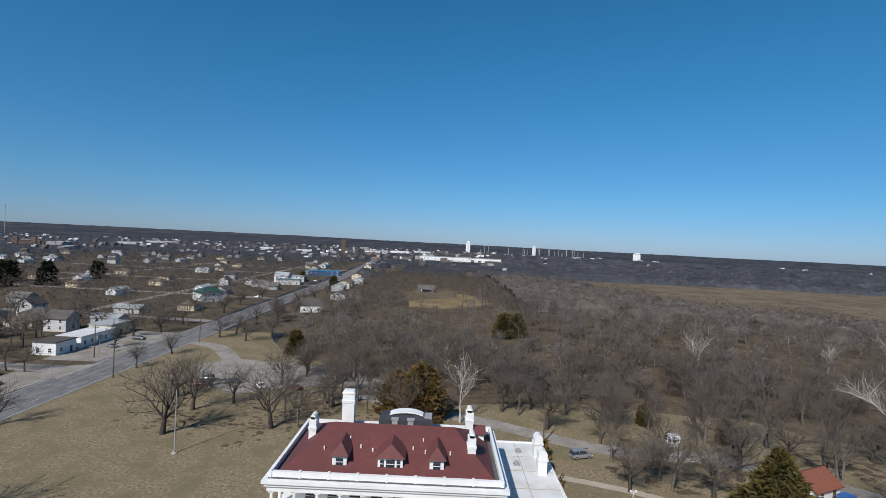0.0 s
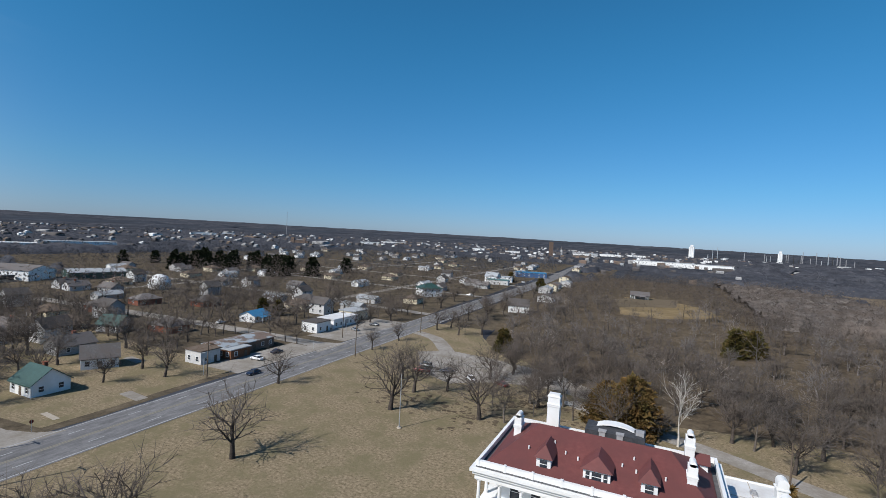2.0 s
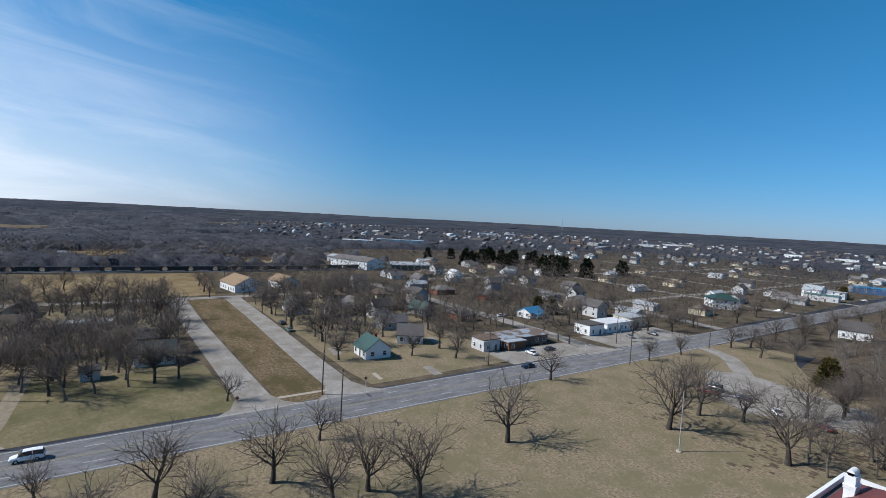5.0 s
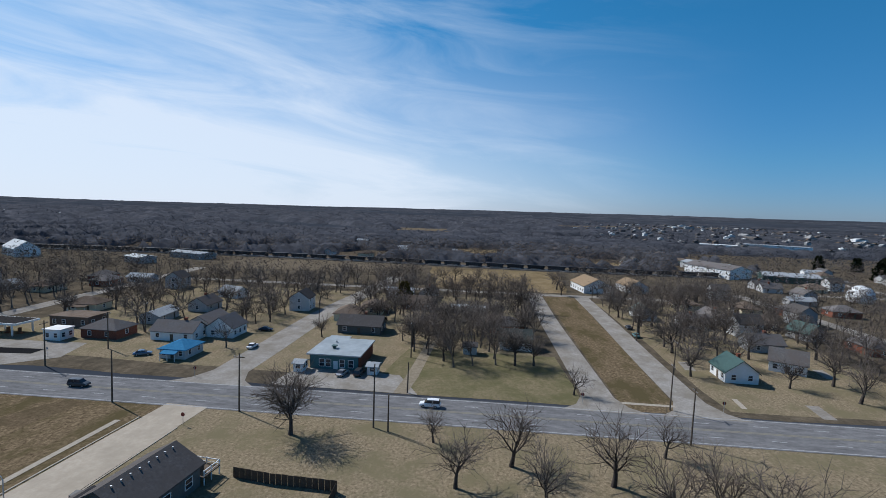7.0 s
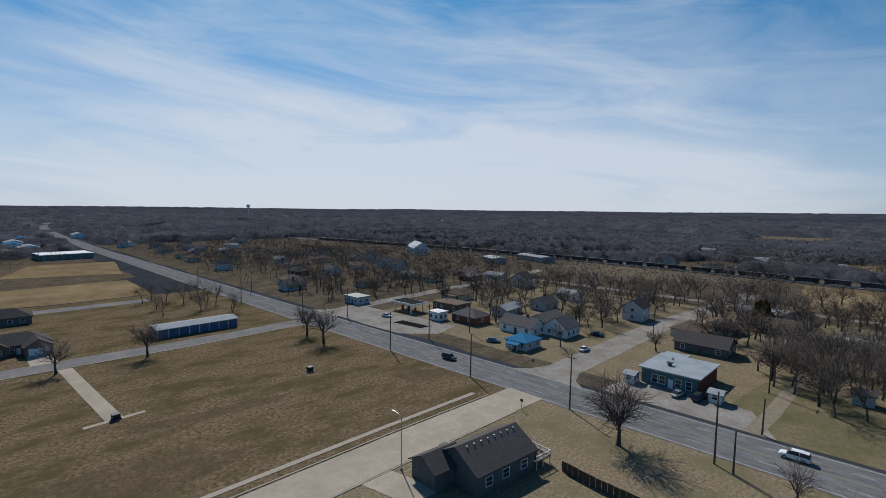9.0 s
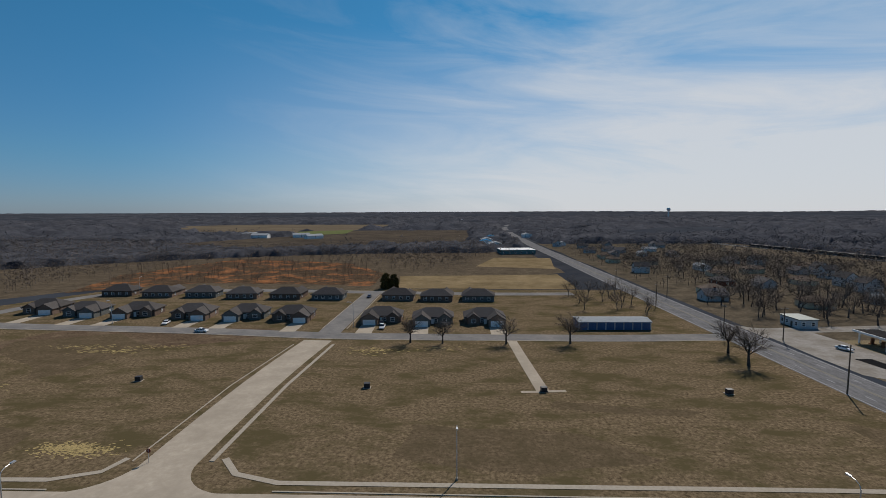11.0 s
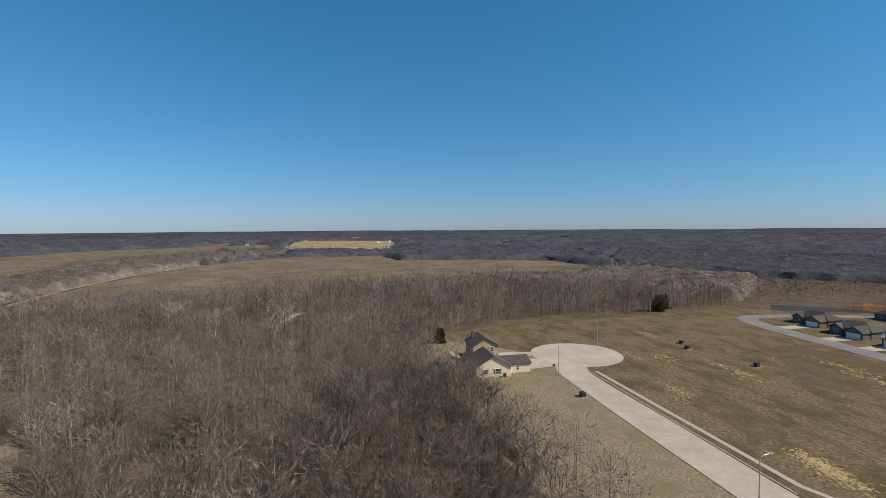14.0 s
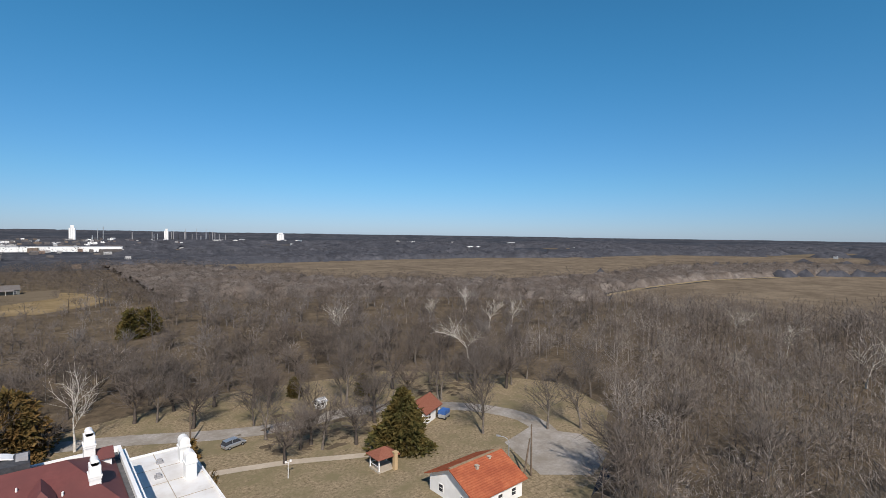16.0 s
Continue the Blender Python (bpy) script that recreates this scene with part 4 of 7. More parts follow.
    part("ridge_tiles", boxes(*[(-6.7 + 0.45 * i, -6.7 + 0.45 * i + 0.42, -0.2, 0.2, 6.5, 6.72) for i in range(30)]), "tanroof", roof)
    for k in range(16):  # tile courses
        v = -0.35 - k * 0.43
        z = 6.4 + v * (3.0 / 6.3) + 0.215
        part("tile_course", boxes((-6.9, 6.9, v - 0.05, v + 0.05, z - 0.02, z + 0.05)), "orangeroof", roof)
    for u, v in ((-1.5, -1.8), (2.6, -0.9)):
        part("roof_vent", boxes((u - 0.25, u + 0.25, v - 0.3, v + 0.3, 5.0, 6.7 + v * 0.2), (u - 0.33, u + 0.33, v - 0.38, v + 0.38, 6.6 + v * 0.2, 6.75 + v * 0.2)), "kerb", ob)
    for u in (-3.6, 0, 3.6):
        window(ob, u, -6.3, 1.0, "s")
    for v in (-3, 3):
        window(ob, -6.0, v, 1.0, "w")
        window(ob, 6.0, v, 1.0, "e")


orange_house()


def gazebo():
    ob = thing("gazebo", "small open gazebo with a red-brown roof and stone post", "gazebo", 49.8, 74.8)
    FOOTPRINTS.append((49.8, 74.8, 4))
    part("base", boxes((-2, 2, -1.7, 1.7, 0, 0.3)), "kerb", ob)
    part("roof", hip(bmesh.new(), 3.9, 3.3, 2.7, 1.3, 0.5, 0.15), "brick", ob)
    for u in (-1.8, 1.8):
        for v in (-1.5, 1.5):
            part("post", boxes((u - 0.1, u + 0.1, v - 0.1, v + 0.1, 0.3, 2.65)), "white", ob)
    part("rail", boxes((-1.8, 1.8, 1.46, 1.54, 1.0, 1.1), (-1.84, -1.76, -1.5, 1.5, 1.0, 1.1)), "white", ob)
    part("stone_pier", boxes((1.0, 1.7, -2.4, -1.7, 0, 3.2), (0.9, 1.8, -2.5, -1.6, 3.2, 3.4)), "tan", ob)


gazebo()
house("white outbuilding with a dark red roof beside the cedar", 70.5, 89.5, 7.5, 6.0, 2.8, 2.0, "white", "brick", 24, name="outbuilding", windows=2, category="outbuilding")
barn = thing("trailer", "blue tarpaulin-covered trailer beside the outbuilding", "trailer", 74.6, 86.2, 0, 24)
part("load", hip(bmesh.new(), 2.6, 1.8, 1.3, 0.5, 0.05, 0.8), "tarpblue", barn)
part("bed", boxes((-1.4, 1.4, -0.9, 0.9, 0.45, 1.25)), "steel", barn)
for u in (-0.9, 0.9):
    part("wheel", tube(bmesh.new(), (u, -1.0, 0.3), (u, 1.0, 0.3), 0.3, 0.3, 12), "rubber", barn)
house("small pale shed among bare trees", 54.5, 110.0, 2.0, 1.7, 2.0, 0.5, "palesiding", "whiteroof", 15, name="shed", windows=1, door=False, category="shed")
house("cottage with a wide porch in a woodland clearing", -13, 424, 14, 9, 3.2, 2.6, "greysiding", "greyroof", 4, porch=True)


# -- dark house on the corner of the concrete street --
def corner_house():
    ob = thing("house", "dark grey gabled house with a raised back deck", "house", -61.5, -48.6, 0, -6)
    FOOTPRINTS.append((-61.5, -48.6, 12))
    part("wall", gable_walls(bmesh.new(), 13.0, 9.6, 3.6, 2.6), "greysiding", ob)
    roof = part("roof", gable(bmesh.new(), 13.4, 9.6, 3.6, 2.6, 0.5, 0.22), "darkroof", ob, "dark shingle roof")
    part("garage_wall", gable_walls(bmesh.new(), 6.4, 6.0, 3.0, 1.7, 7.5, -3.5), "greysiding", ob)
    part("garage_roof", gable(bmesh.new(), 6.6, 6.2, 3.0, 1.7, 0.4, 0.2, 7.5, -3.5), "darkroof", ob)
    for k in range(8):
        u = -5.6 + 1.55 * k
        part("roof_vent", tube(bmesh.new(), (u, 0.75, 5.5), (u, 0.75, 6.25), 0.14, 0.14, 8), "steel", roof)
    for u in (-4, 0.4, 4.2):
        window(ob, u, 4.8, 1.2, "n", 1.4, 1.4)
    for v in (-2.2, 2.0):
        window(ob, -6.5, v, 1.2, "w", 1.2, 1.4)
    deck = part("deck", boxes((-10.4, -6.5, 0.6, 5.4, 1.3, 1.5)), "wood", ob, "wooden deck with white railings")
    for u, v in ((-10.3, 0.7), (-10.3, 3.0), (-10.3, 5.3), (-8.4, 5.3), (-6.7, 5.3)):
        part("deck_post", boxes((u - 0.07, u + 0.07, v - 0.07, v + 0.07, 0, 2.5)), "white", deck)
    part("railing", boxes((-10.36, -6.6, 5.25, 5.35, 2.3, 2.42), (-10.36, -10.26, 0.7, 5.3, 2.3, 2.42), (-10.36, -6.6, 5.27, 5.33, 1.75, 1.82), (-10.34, -10.28, 0.7, 5.3, 1.75, 1.82)), "white", deck)
    part("grill", boxes((-8.2, -7.2, 3.6, 4.2, 1.5, 2.5)), "black", deck)
    fn = thing("fence", "solid brown wooden privacy fence behind the house", "fence", 0, 0)
    pts = [(-70.5, -39.5), (-69.6, -33.0), (-69.2, -22.0), (-56, -21.5)]
    for a, b in zip(pts, pts[1:]):
        n = int(math.dist(a, b) / 1.0)
        for i in range(n):
            p, q = [tuple(a[j] + (b[j] - a[j]) * t / n for j in (0, 1)) for t in (i + 0.02, i + 0.98)]
            bm = bmesh.new()
            nx, ny = (q[1] - p[1]) * 0.03, -(q[0] - p[0]) * 0.03
            slab(bm, [(p[0], p[1]), (q[0], q[1]), (q[0] + nx, q[1] + ny), (p[0] + nx, p[1] + ny)], 0.03, 1.8 + 0.03 * (i % 3))
            part("board", bm, "fence", fn)


corner_house()
patch("driveway", [(-50, -60), (-44, -60), (-46, -50), (-52, -50)], 0.075, "concrete", "pale concrete driveway", "driveway", 0.2)


# -- ranch houses of the new subdivision --
def ranch(label, x, y, turn, wall, garage_side):
    FOOTPRINTS.append((x, y, 11))
    ob = thing("house", label, "house", x, y, 0, turn, "ranch houses of the subdivision")
    part("wall", boxes((-7.6, 7.6, -4.6, 4.6, 0, 2.8)), wall, ob)
    part("roof", hip(bmesh.new(), 15.2, 9.2, 2.8, 2.9, 0.55), "darkroof", ob, "dark shingle hipped roof")
    g = garage_side
    part("garage_wall", gable_walls(bmesh.new(), 6.0, 6.4, 2.7, 2.0), wall, ob).matrix_basis = pose(4.2 * g, -6.2, 0, 0, 0, 90)
    part("garage_roof", gable(bmesh.new(), 6.6, 6.4, 2.7, 2.0, 0.4, 0.2), "darkroof", ob).matrix_basis = pose(4.2 * g, -5.8, 0, 0, 0, 90)
    part("garage_door", boxes((4.2 * g - 2.4, 4.2 * g + 2.4, -9.28, -9.18, 0.05, 2.2), *[(4.2 * g - 2.4, 4.2 * g + 2.4, -9.31, -9.27, 0.1 + 0.55 * i, 0.58 + 0.55 * i) for i in range(4)]), "white", ob, "white panelled garage door")
    part("gable_wall", gable_walls(bmesh.new(), 1.6, 4.6, 2.7, 1.6), wall, ob).matrix_basis = pose(-4.4 * g, -5.0, 0, 0, 0, 90)
    part("gable_roof", gable(bmesh.new(), 4.0, 4.6, 2.7, 1.6, 0.35, 0.2), "darkroof", ob).matrix_basis = pose(-4.4 * g, -3.9, 0, 0, 0, 90)
    window(ob, -4.4 * g, -5.8, 0.9, "s", 1.6, 1.3)
    window(ob, -1.2 * g, -4.6, 0.9, "s", 1.0, 1.3)
    part("door", boxes((0.2 * g - 0.5, 0.2 * g + 0.5, -4.68, -4.58, 0.05, 2.1)), "white", ob)
    for u in (-5.0, -1.6, 2.0, 5.4):
        window(ob, u, 4.6, 0.9, "n", 1.2, 1.2)
    for s, f in ((-1, "w"), (1, "e")):
        window(ob, 7.6 * s, 1.5, 0.9, f, 0.9, 1.2)
    return ob


FRONT = [(177, -208), (154.8, -202), (131.5, -201), (106.4, -197.5), (83.5, -196.5), (63.6, -193.6), (27.0, -190.5), (6.8, -188), (-13.2, -188)]
BACK = [(172, -248.5), (149, -245), (126.5, -244.5), (104, -240.5), (81.7, -239.5), (60.2, -237.5), (25.3, -236), (6.5, -233.5), (-13.6, -233.5)]
for i, (x, y) in enumerate(FRONT):
    turn = 180 + (6 if x > 100 else 3 if x > 50 else 1)
    side = (1, 1, -1, 1, -1, 1, -1, -1, 1)[i]
    ranch("brown ranch house with a dark hipped roof and white garage door", x, y, turn, ("darkbrick", "greysiding", "darkbrick")[i % 3], side)
    gx = x - 4.2 * side
    yr = min(ROAD_C, key=lambda p: abs(p[0] - gx) + (0 if p[1] > -190 else 999))[1] - 3.6
    patch("driveway", [(gx - 2.8, y + 8.8), (gx + 2.8, y + 8.8), (gx + 3.0, yr), (gx - 3.0, yr)], 0.085, "concrete", "pale concrete driveway", "driveway", 0.0)
for i, (x, y) in enumerate(BACK):
    ranch("brown ranch house with a dark hipped roof on a lawn", x, y, (6 if x > 100 else 3 if x > 50 else 1) - 4, ("darkbrick", "darkbrick", "greysiding")[i % 3], (1, -1, 1)[i % 3])


def storage():
    ob = thing("storage_building", "long storage building with blue roll-up doors and a white metal roof", "storage building", -60, -178.6, 0, 0)
    FOOTPRINTS.append((-60, -178.6, 17))
    part("wall", boxes((-13, 13, -4.2, 4.2, 0, 2.9)), "bluedoor", ob)
    part("roof", gable(bmesh.new(), 26.4, 8.6, 2.9, 0.7, 0.3, 0.18), "whiteroof", ob, "white metal roof")
    for k in range(9):
        part("pillar", boxes((-13 + 3.25 * k - 0.18, -13 + 3.25 * k + 0.18, 4.16, 4.28, 0, 2.85)), "palesiding", ob)
        if k < 8:
            part("roll_door", boxes((-13 + 3.25 * k + 0.25, -13 + 3.25 * k + 3.0, 4.18, 4.26, 0.05, 2.5)), "bluedoor", ob, "blue roll-up door")


storage()


# -- the two houses by the turning circle --
def cream_house():
    ob = thing("house", "cream single-storey house with a dark gabled roof beside the turning circle", "house", 140.5, -43.0, 0, 0)
    FOOTPRINTS.append((140.5, -45.5, 13))
    part("wall", gable_walls(bmesh.new(), 11, 11.0, 2.9, 3.3), "cream", ob)
    part("roof", gable(bmesh.new(), 11.2, 11.0, 2.9, 3.3, 0.4, 0.2), "darkroof", ob)
    part("garage_wall", gable_walls(bmesh.new(), 8.0, 8.0, 2.7, 1.5), "cream", ob).matrix_basis = pose(1.0, -8.5, 0, 0, 0, 90)
    part("garage_roof", gable(bmesh.new(), 8.4, 8.0, 2.7, 1.5, 0.35, 0.2), "darkroof", ob).matrix_basis = pose(1.0, -8.3, 0, 0, 0, 90)
    for v, w in ((-1.2, 1.4), (2.6, 1.0)):
        wn_ = window(ob, -5.5, v, 0.9, "w", w, 1.4)
        for s_ in (-1, 1):
            part("shutter", boxes((-5.56, -5.49, v + s_ * (w / 2 + 0.32) - 0.16, v + s_ * (w / 2 + 0.32) + 0.16, 0.85, 2.35)), "black", ob)
    window(ob, -3.0, -8.5, 0.9, "w", 0.8, 1.2)
    part("door", boxes((-3.06, -2.98, -6.6, -5.7, 0.1, 2.1)), "white", ob)
    for u in (-2.5, 2.5):
        window(ob, u, 5.5, 1.0, "n", 1.1, 1.3)
    for v in (-2.4, 2.4):
        window(ob, 5.5, v, 1.0, "e", 1.0, 1.3)
    part("garage_door", boxes((-1.4, 3.4, -12.58, -12.48, 0.05, 2.2)), "white", ob, "white garage door")
    part("roof_vent", tube(bmesh.new(), (-1.5, -1.6, 4.6), (-1.5, -1.6, 6.0), 0.2, 0.2, 8), "white", ob)
    part("gas_grill", boxes((-6.6, -6.0, -3.6, -2.8, 0.1, 1.1)), "black", ob)


cream_house()
house("tan two-storey house with a dark gabled roof and back deck", 154.5, -45.0, 9.5, 8.5, 5.6, 2.5, "tan", "darkroof", 0, windows=2, door=False, chimney=(3.0, 2.2))
house("low brown garage behind the tan house", 150, -33, 6, 6, 2.6, 1.2, "tan", "tanroof", 0, name="garage", windows=1, category="garage")
patch("driveway", [(140, -57), (141, -64), (147, -68), (152, -60), (148, -54)], 0.075, "concrete", "pale concrete driveway", "driveway", 0.3)
ribbon("driveway", [(158.5, -50.5), (158.2, -58), (156.5, -66)], 5.0, 0.07, "concrete", "pale concrete driveway of the tan house", "driveway")

# -- west side of the highway --
house("white house with a green metal roof beside the highway", -137.5, 68.0, 9.0, 8.5, 3.0, 3.2, "white", "greenroof", 0, chimney=(0.5, 0.6))
bank = thing("shop", "low red brick shop with a pale sloped roof and teal front", "shop", -131, -40.5, 0, 90)
FOOTPRINTS.append((-131, -40.5, 15))
part("wall", boxes((-6.8, 6.8, -7.6, 7.6, 0, 3.9)), "brick", bank)
part("roof", boxes((-7.4, 7.4, -8.6, 8.0, 3.9, 4.25)), "paleroof", bank, "pale grey metal roof")
part("rear_roof", boxes((-7.4, -1.0, 8.0, 12.0, 3.5, 3.8)), "paleroof", bank)
part("rear_wall", boxes((-7.0, -1.4, 7.6, 11.6, 0, 3.5)), "brick", bank)
part("front_panel", boxes((-6.6, 6.6, -7.72, -7.55, 0.1, 3.8)), "teal", bank)
for u in (-3.4, -1.6, 2.2, 4.6):
    window(bank, u, -7.72, 0.8, "s", 1.3, 1.9)
part("door", boxes((-0.2, 1.0, -7.8, -7.7, 0.1, 2.3)), "white", bank)
part("roof_vent", boxes((-2.0, -1.2, -3.0, -2.2, 4.25, 4.9), (-2.3, -0.9, -3.3, -1.9, 4.9, 5.1)), "greenroof", bank)
part("roof_vent", boxes((-3.0, -2.6, 3, 3.4, 4.25, 4.8)), "steel", bank)
for px, py in ((-121.2, -49), (-122.5, -29.5)):
    house("small white portable shed with a curved roof", px, py, 2.6, 3.4, 2.3, 0.5, "white", "whiteroof", 90, name="shed", windows=1, door=False, category="shed")
house("white house with a bright blue metal roof", -127.2, -86.5, 7.5, 8.5, 2.7, 1.9, "palesiding", "blueroof", 90, style="hip", porch=True)
house("white house with a grey gabled roof", -143.0, -98.0, 14, 8, 3.0, 2.6, "white", "greyroof", 90, chimney=(2, 0.5))
house("white house with a grey gabled roof", -150.0, -86, 9, 9, 3.4, 3.2, "white", "greyroof", 0)
house("pale house with a mossy grey roof", -158, -97, 13, 8, 2.9, 2.2, "palesiding", "greyroof", 0)
house("dark house with a low grey roof", -165, -44, 15, 10, 2.9, 2.6, "greysiding", "darkroof", 90, chimney=(1, 1))
house("white cottage with a mossy dark roof among trees", -155, 9.2, 10, 8, 3.0, 3.0, "white", "mossroof", 90)
house("small grey shed under trees", -145.5, -5.0, 4.0, 3.4, 2.7, 0.8, "palesiding", "greyroof", 90, name="shed", windows=1, door=False, category="shed")
house("red barn-like house with a pale roof", -208, -30, 14, 8, 3.0, 2.6, "rust", "brownroof", 90)
house("long white trailer home among trees", -204, -8, 15, 5, 2.7, 0.5, "palesiding", "whiteroof", 90, style="flat", windows=4, category="trailer home")
house("white house with a pale metal roof", -212, -118, 11, 8, 2.9, 2.0, "white", "whiteroof", 70)
# petrol station
st = thing("petrol_station", "low filling station with a flat dark canopy", "filling station", -137, -152)
FOOTPRINTS.append((-137, -148, 18))
part("canopy", boxes((-4.2, 4.2, -7, 7, 3.6, 4.2)), "white", st)
part("canopy_top", boxes((-3.9, 3.9, -6.7, 6.7, 4.2, 4.25)), "tar", st, "dark tarred roof")
for u in (-3.4, 3.4):
    for v in (-5, 5):
        part("column", boxes((u - 0.2, u + 0.2, v - 0.2, v + 0.2, 0, 3.6)), "white", st)
for v in (-4, 0, 4):
    part("pump", boxes((-0.4, 0.4, v - 0.3, v + 0.3, 0.15, 1.9), (-0.7, 0.7, v - 0.9, v + 0.9, 0, 0.15)), "rust", st)
house("small white flat-roofed kiosk", -134.5, -132.0, 5.0, 5.5, 3.2, 0.3, "white", "membrane", 0, style="flat", name="kiosk", windows=2, category="kiosk")
house("low brown brick shop with a flat roof", -152, -141, 14, 9, 3.3, 0.3, "darkbrick", "brownroof", 90, style="flat", name="shop", windows=4, category="shop")
house("pale green roadside shop with a flat roof", -131, -181, 10, 7, 3.2, 0.4, "palesiding", "greenroof", 90, style="flat", name="shop", windows=4, category="shop")
# roadside shops further north
house("small white and rust shop with a flat roof", -129.0, 107.5, 7.0, 7.0, 4.0, 0.3, "palesiding", "brownroof", 90, style="flat", name="shop", windows=2, category="shop")
house("long low shop with a patched metal roof", -131.5, 124.5, 22, 10, 3.3, 0.9, "darkbrick", "patchroof", 90, name="shop", windows=6, category="shop")
house("blue-roofed lean-to beside the shop", -126, 117, 8, 6, 3.0, 0.4, "rust", "whiteroof", 90, style="flat", name="shop", windows=2, category="shop")
house("white flat-roofed block building", -131.5, 165.5, 9, 8, 4.2, 0.3, "white", "darkroof", 90, style="flat", name="shop", windows=2, category="shop")
house("long white shop with a dark awning", -132.5, 182, 18, 9, 3.8, 0.3, "white", "membrane", 90, style="flat", name="shop", windows=5, category="shop")
house("white block building with a pale roof", -135.5, 199, 12, 9, 4.4, 0.3, "cream", "whiteroof", 90, style="flat", name="shop", windows=3, category="shop")
house("white house with a bright blue roof", -167, 166, 11, 8, 2.8, 1.9, "white", "blueroof", 100, porch=True)
house("large white two-storey house with a teal green roof", -146.5, 306, 15, 12, 5.6, 3.6, "white", "greenroof", 50, style="hip")
house("house with a green roof among trees", -190, 118, 9, 8, 3.0, 3.0, "palesiding", "greenroof", 20)
house("house with a dark green roof among trees", -212, 66, 11, 8, 3.0, 2.8, "palesiding", "greenroof", 0)
house("white house with a steep grey roof among trees", -148, 88, 9, 8, 3.2, 3.0, "white", "greyroof", 60)
# commercial block by the railway
house("long white hall with a tan roof", -282, 58, 22, 16, 4.0, 3.8, "white", "tanroof", 10, name="hall", windows=6, category="hall")
house("white hall with a tan roof", -286, 82, 16, 12, 3.8, 3.2, "white", "tanroof", 10, name="hall", windows=4, category="hall")
house("white warehouse with a dark gable roof", -385, 172, 44, 20, 6.5, 3.0, "white", "greyroof", 20, name="warehouse", windows=8, door=False, category="warehouse")
house("low green hall with a white metal roof", -362, 210, 34, 18, 4.6, 2.0, "greenroof", "whiteroof", 75, name="hall", windows=6, door=False, category="hall")
house("pale industrial shed with a metal roof", -425, 182, 40, 16, 5.0, 1.6, "palesiding", "whiteroof", 30, name="warehouse", windows=6, door=False, category="warehouse")
house("large white church hall with a grey roof", -320, -342, 30, 15, 6.0, 5.0, "white", "paleroof", 60, name="church", windows=6, category="church")
house("low white row of workshops by the railway", -350, -228, 34, 14, 4.2, 1.0, "palesiding", "whiteroof", 72, name="workshop", windows=8, category="workshop")
house("pale workshop with a grey metal roof", -312, -242, 20, 12, 4.2, 1.0, "palesiding", "paleroof", 62, name="workshop", windows=4, category="workshop")
# highway shops of the north
house("bright blue roadside store with a flat roof", -134, 548, 34, 18, 5.2, 0.4, "bluedoor", "blueroof", 20, style="flat", name="shop", windows=6, category="shop")
house("white roadside shop with a flat roof", -140, 462, 18, 12, 5.0, 0.4, "white", "whiteroof", 10, style="flat", name="shop", windows=4, category="shop")
house("pale roadside shop with a teal roof", -136, 432, 20, 12, 4.2, 0.4, "palesiding", "teal", 10, style="flat", name="shop", windows=4, category="shop")
house("white gabled store beside the highway", -146, 446, 12, 12, 6.0, 3.5, "white", "whiteroof", 0, name="shop", windows=3, category="shop")
house("white house with a steep dark roof among bare trees", -75, 282, 12, 9, 4.2, 3.6, "white", "darkroof", 15)
for i, (x, y, w) in enumerate(((-72, 344, 12), (-84, 398, 12), (-84, 422, 10), (-86, 446, 14), (-80, 470, 12), (-90, 520, 16), (-92, 560, 12), (-150, 560, 20), (-160, 610, 18), (-100, 640, 14), (-166, 680, 20), (-106, 700, 18), (-176, 740, 22), (-112, 770, 20))):
    house("pale roadside building with a low gabled roof", x, y, w, 10, 3.6 + 0.6 * (i % 3), 1.8, ("white", "palesiding", "cream")[i % 3], ("greyroof", "whiteroof", "brownroof")[i % 3], 90, windows=3, group="roadside buildings")
# stores far down the highway to the south
house("blue-fronted store with a white roof beside the highway", -66, -486, 34, 26, 4.2, 0.4, "teal", "membrane", 4, style="flat", name="shop", windows=6, category="shop")
for i, (x, y) in enumerate(((-52, -560), (-44, -600), (-48, -640), (-60, -700), (-120, -760))):
    house("white farm store with a pale roof", x, y, 22, 14, 5, 2, "white", ("whiteroof", "blueroof")[i % 2], 90, name="shop", windows=4, category="shop")
for i, (x, y) in enumerate(((300, -760), (240, -775), (210, -740), (330, -790))):
    house("white farm shed with a pale roof", x, y, 26, 14, 5, 2.4, "white", "whiteroof", 20 * i, name="farm_shed", windows=1, category="farm shed")

# -- old-town houses among the trees --
HOUSE_KINDS = [
    house("modest white frame house with a grey roof", -170, 92, 11, 8, 2.9, 2.6, "palesiding", "greyroof", 90, chimney=(1.0, 0.5), windows=2, group="old-town houses"),
    house("modest pale house with a brown hipped roof", -176, 206, 12, 9, 2.8, 2.4, "cream", "brownroof", 0, style="hip", porch=True, windows=2, group="old-town houses"),
    house("white two-storey frame house with a dark roof", -196, 232, 9, 8, 5.4, 2.8, "palesiding", "darkroof", 90, windows=2, group="old-town houses"),
    house("low white house with a pale metal roof", -160, 250, 13, 7, 2.7, 1.6, "palesiding", "whiteroof", 0, windows=2, group="old-town houses"),
    house("brick house with a grey hipped roof", -215, 180, 12, 9, 2.9, 2.6, "brick", "greyroof", 90, style="hip", windows=2, group="old-town houses")]
FAR_KINDS = [
    house("small far white house with a grey roof", -330, 300, 11, 8, 3.2, 2.6, "palesiding", "greyroof", 90, windows=0, door=False, group="houses across town"),
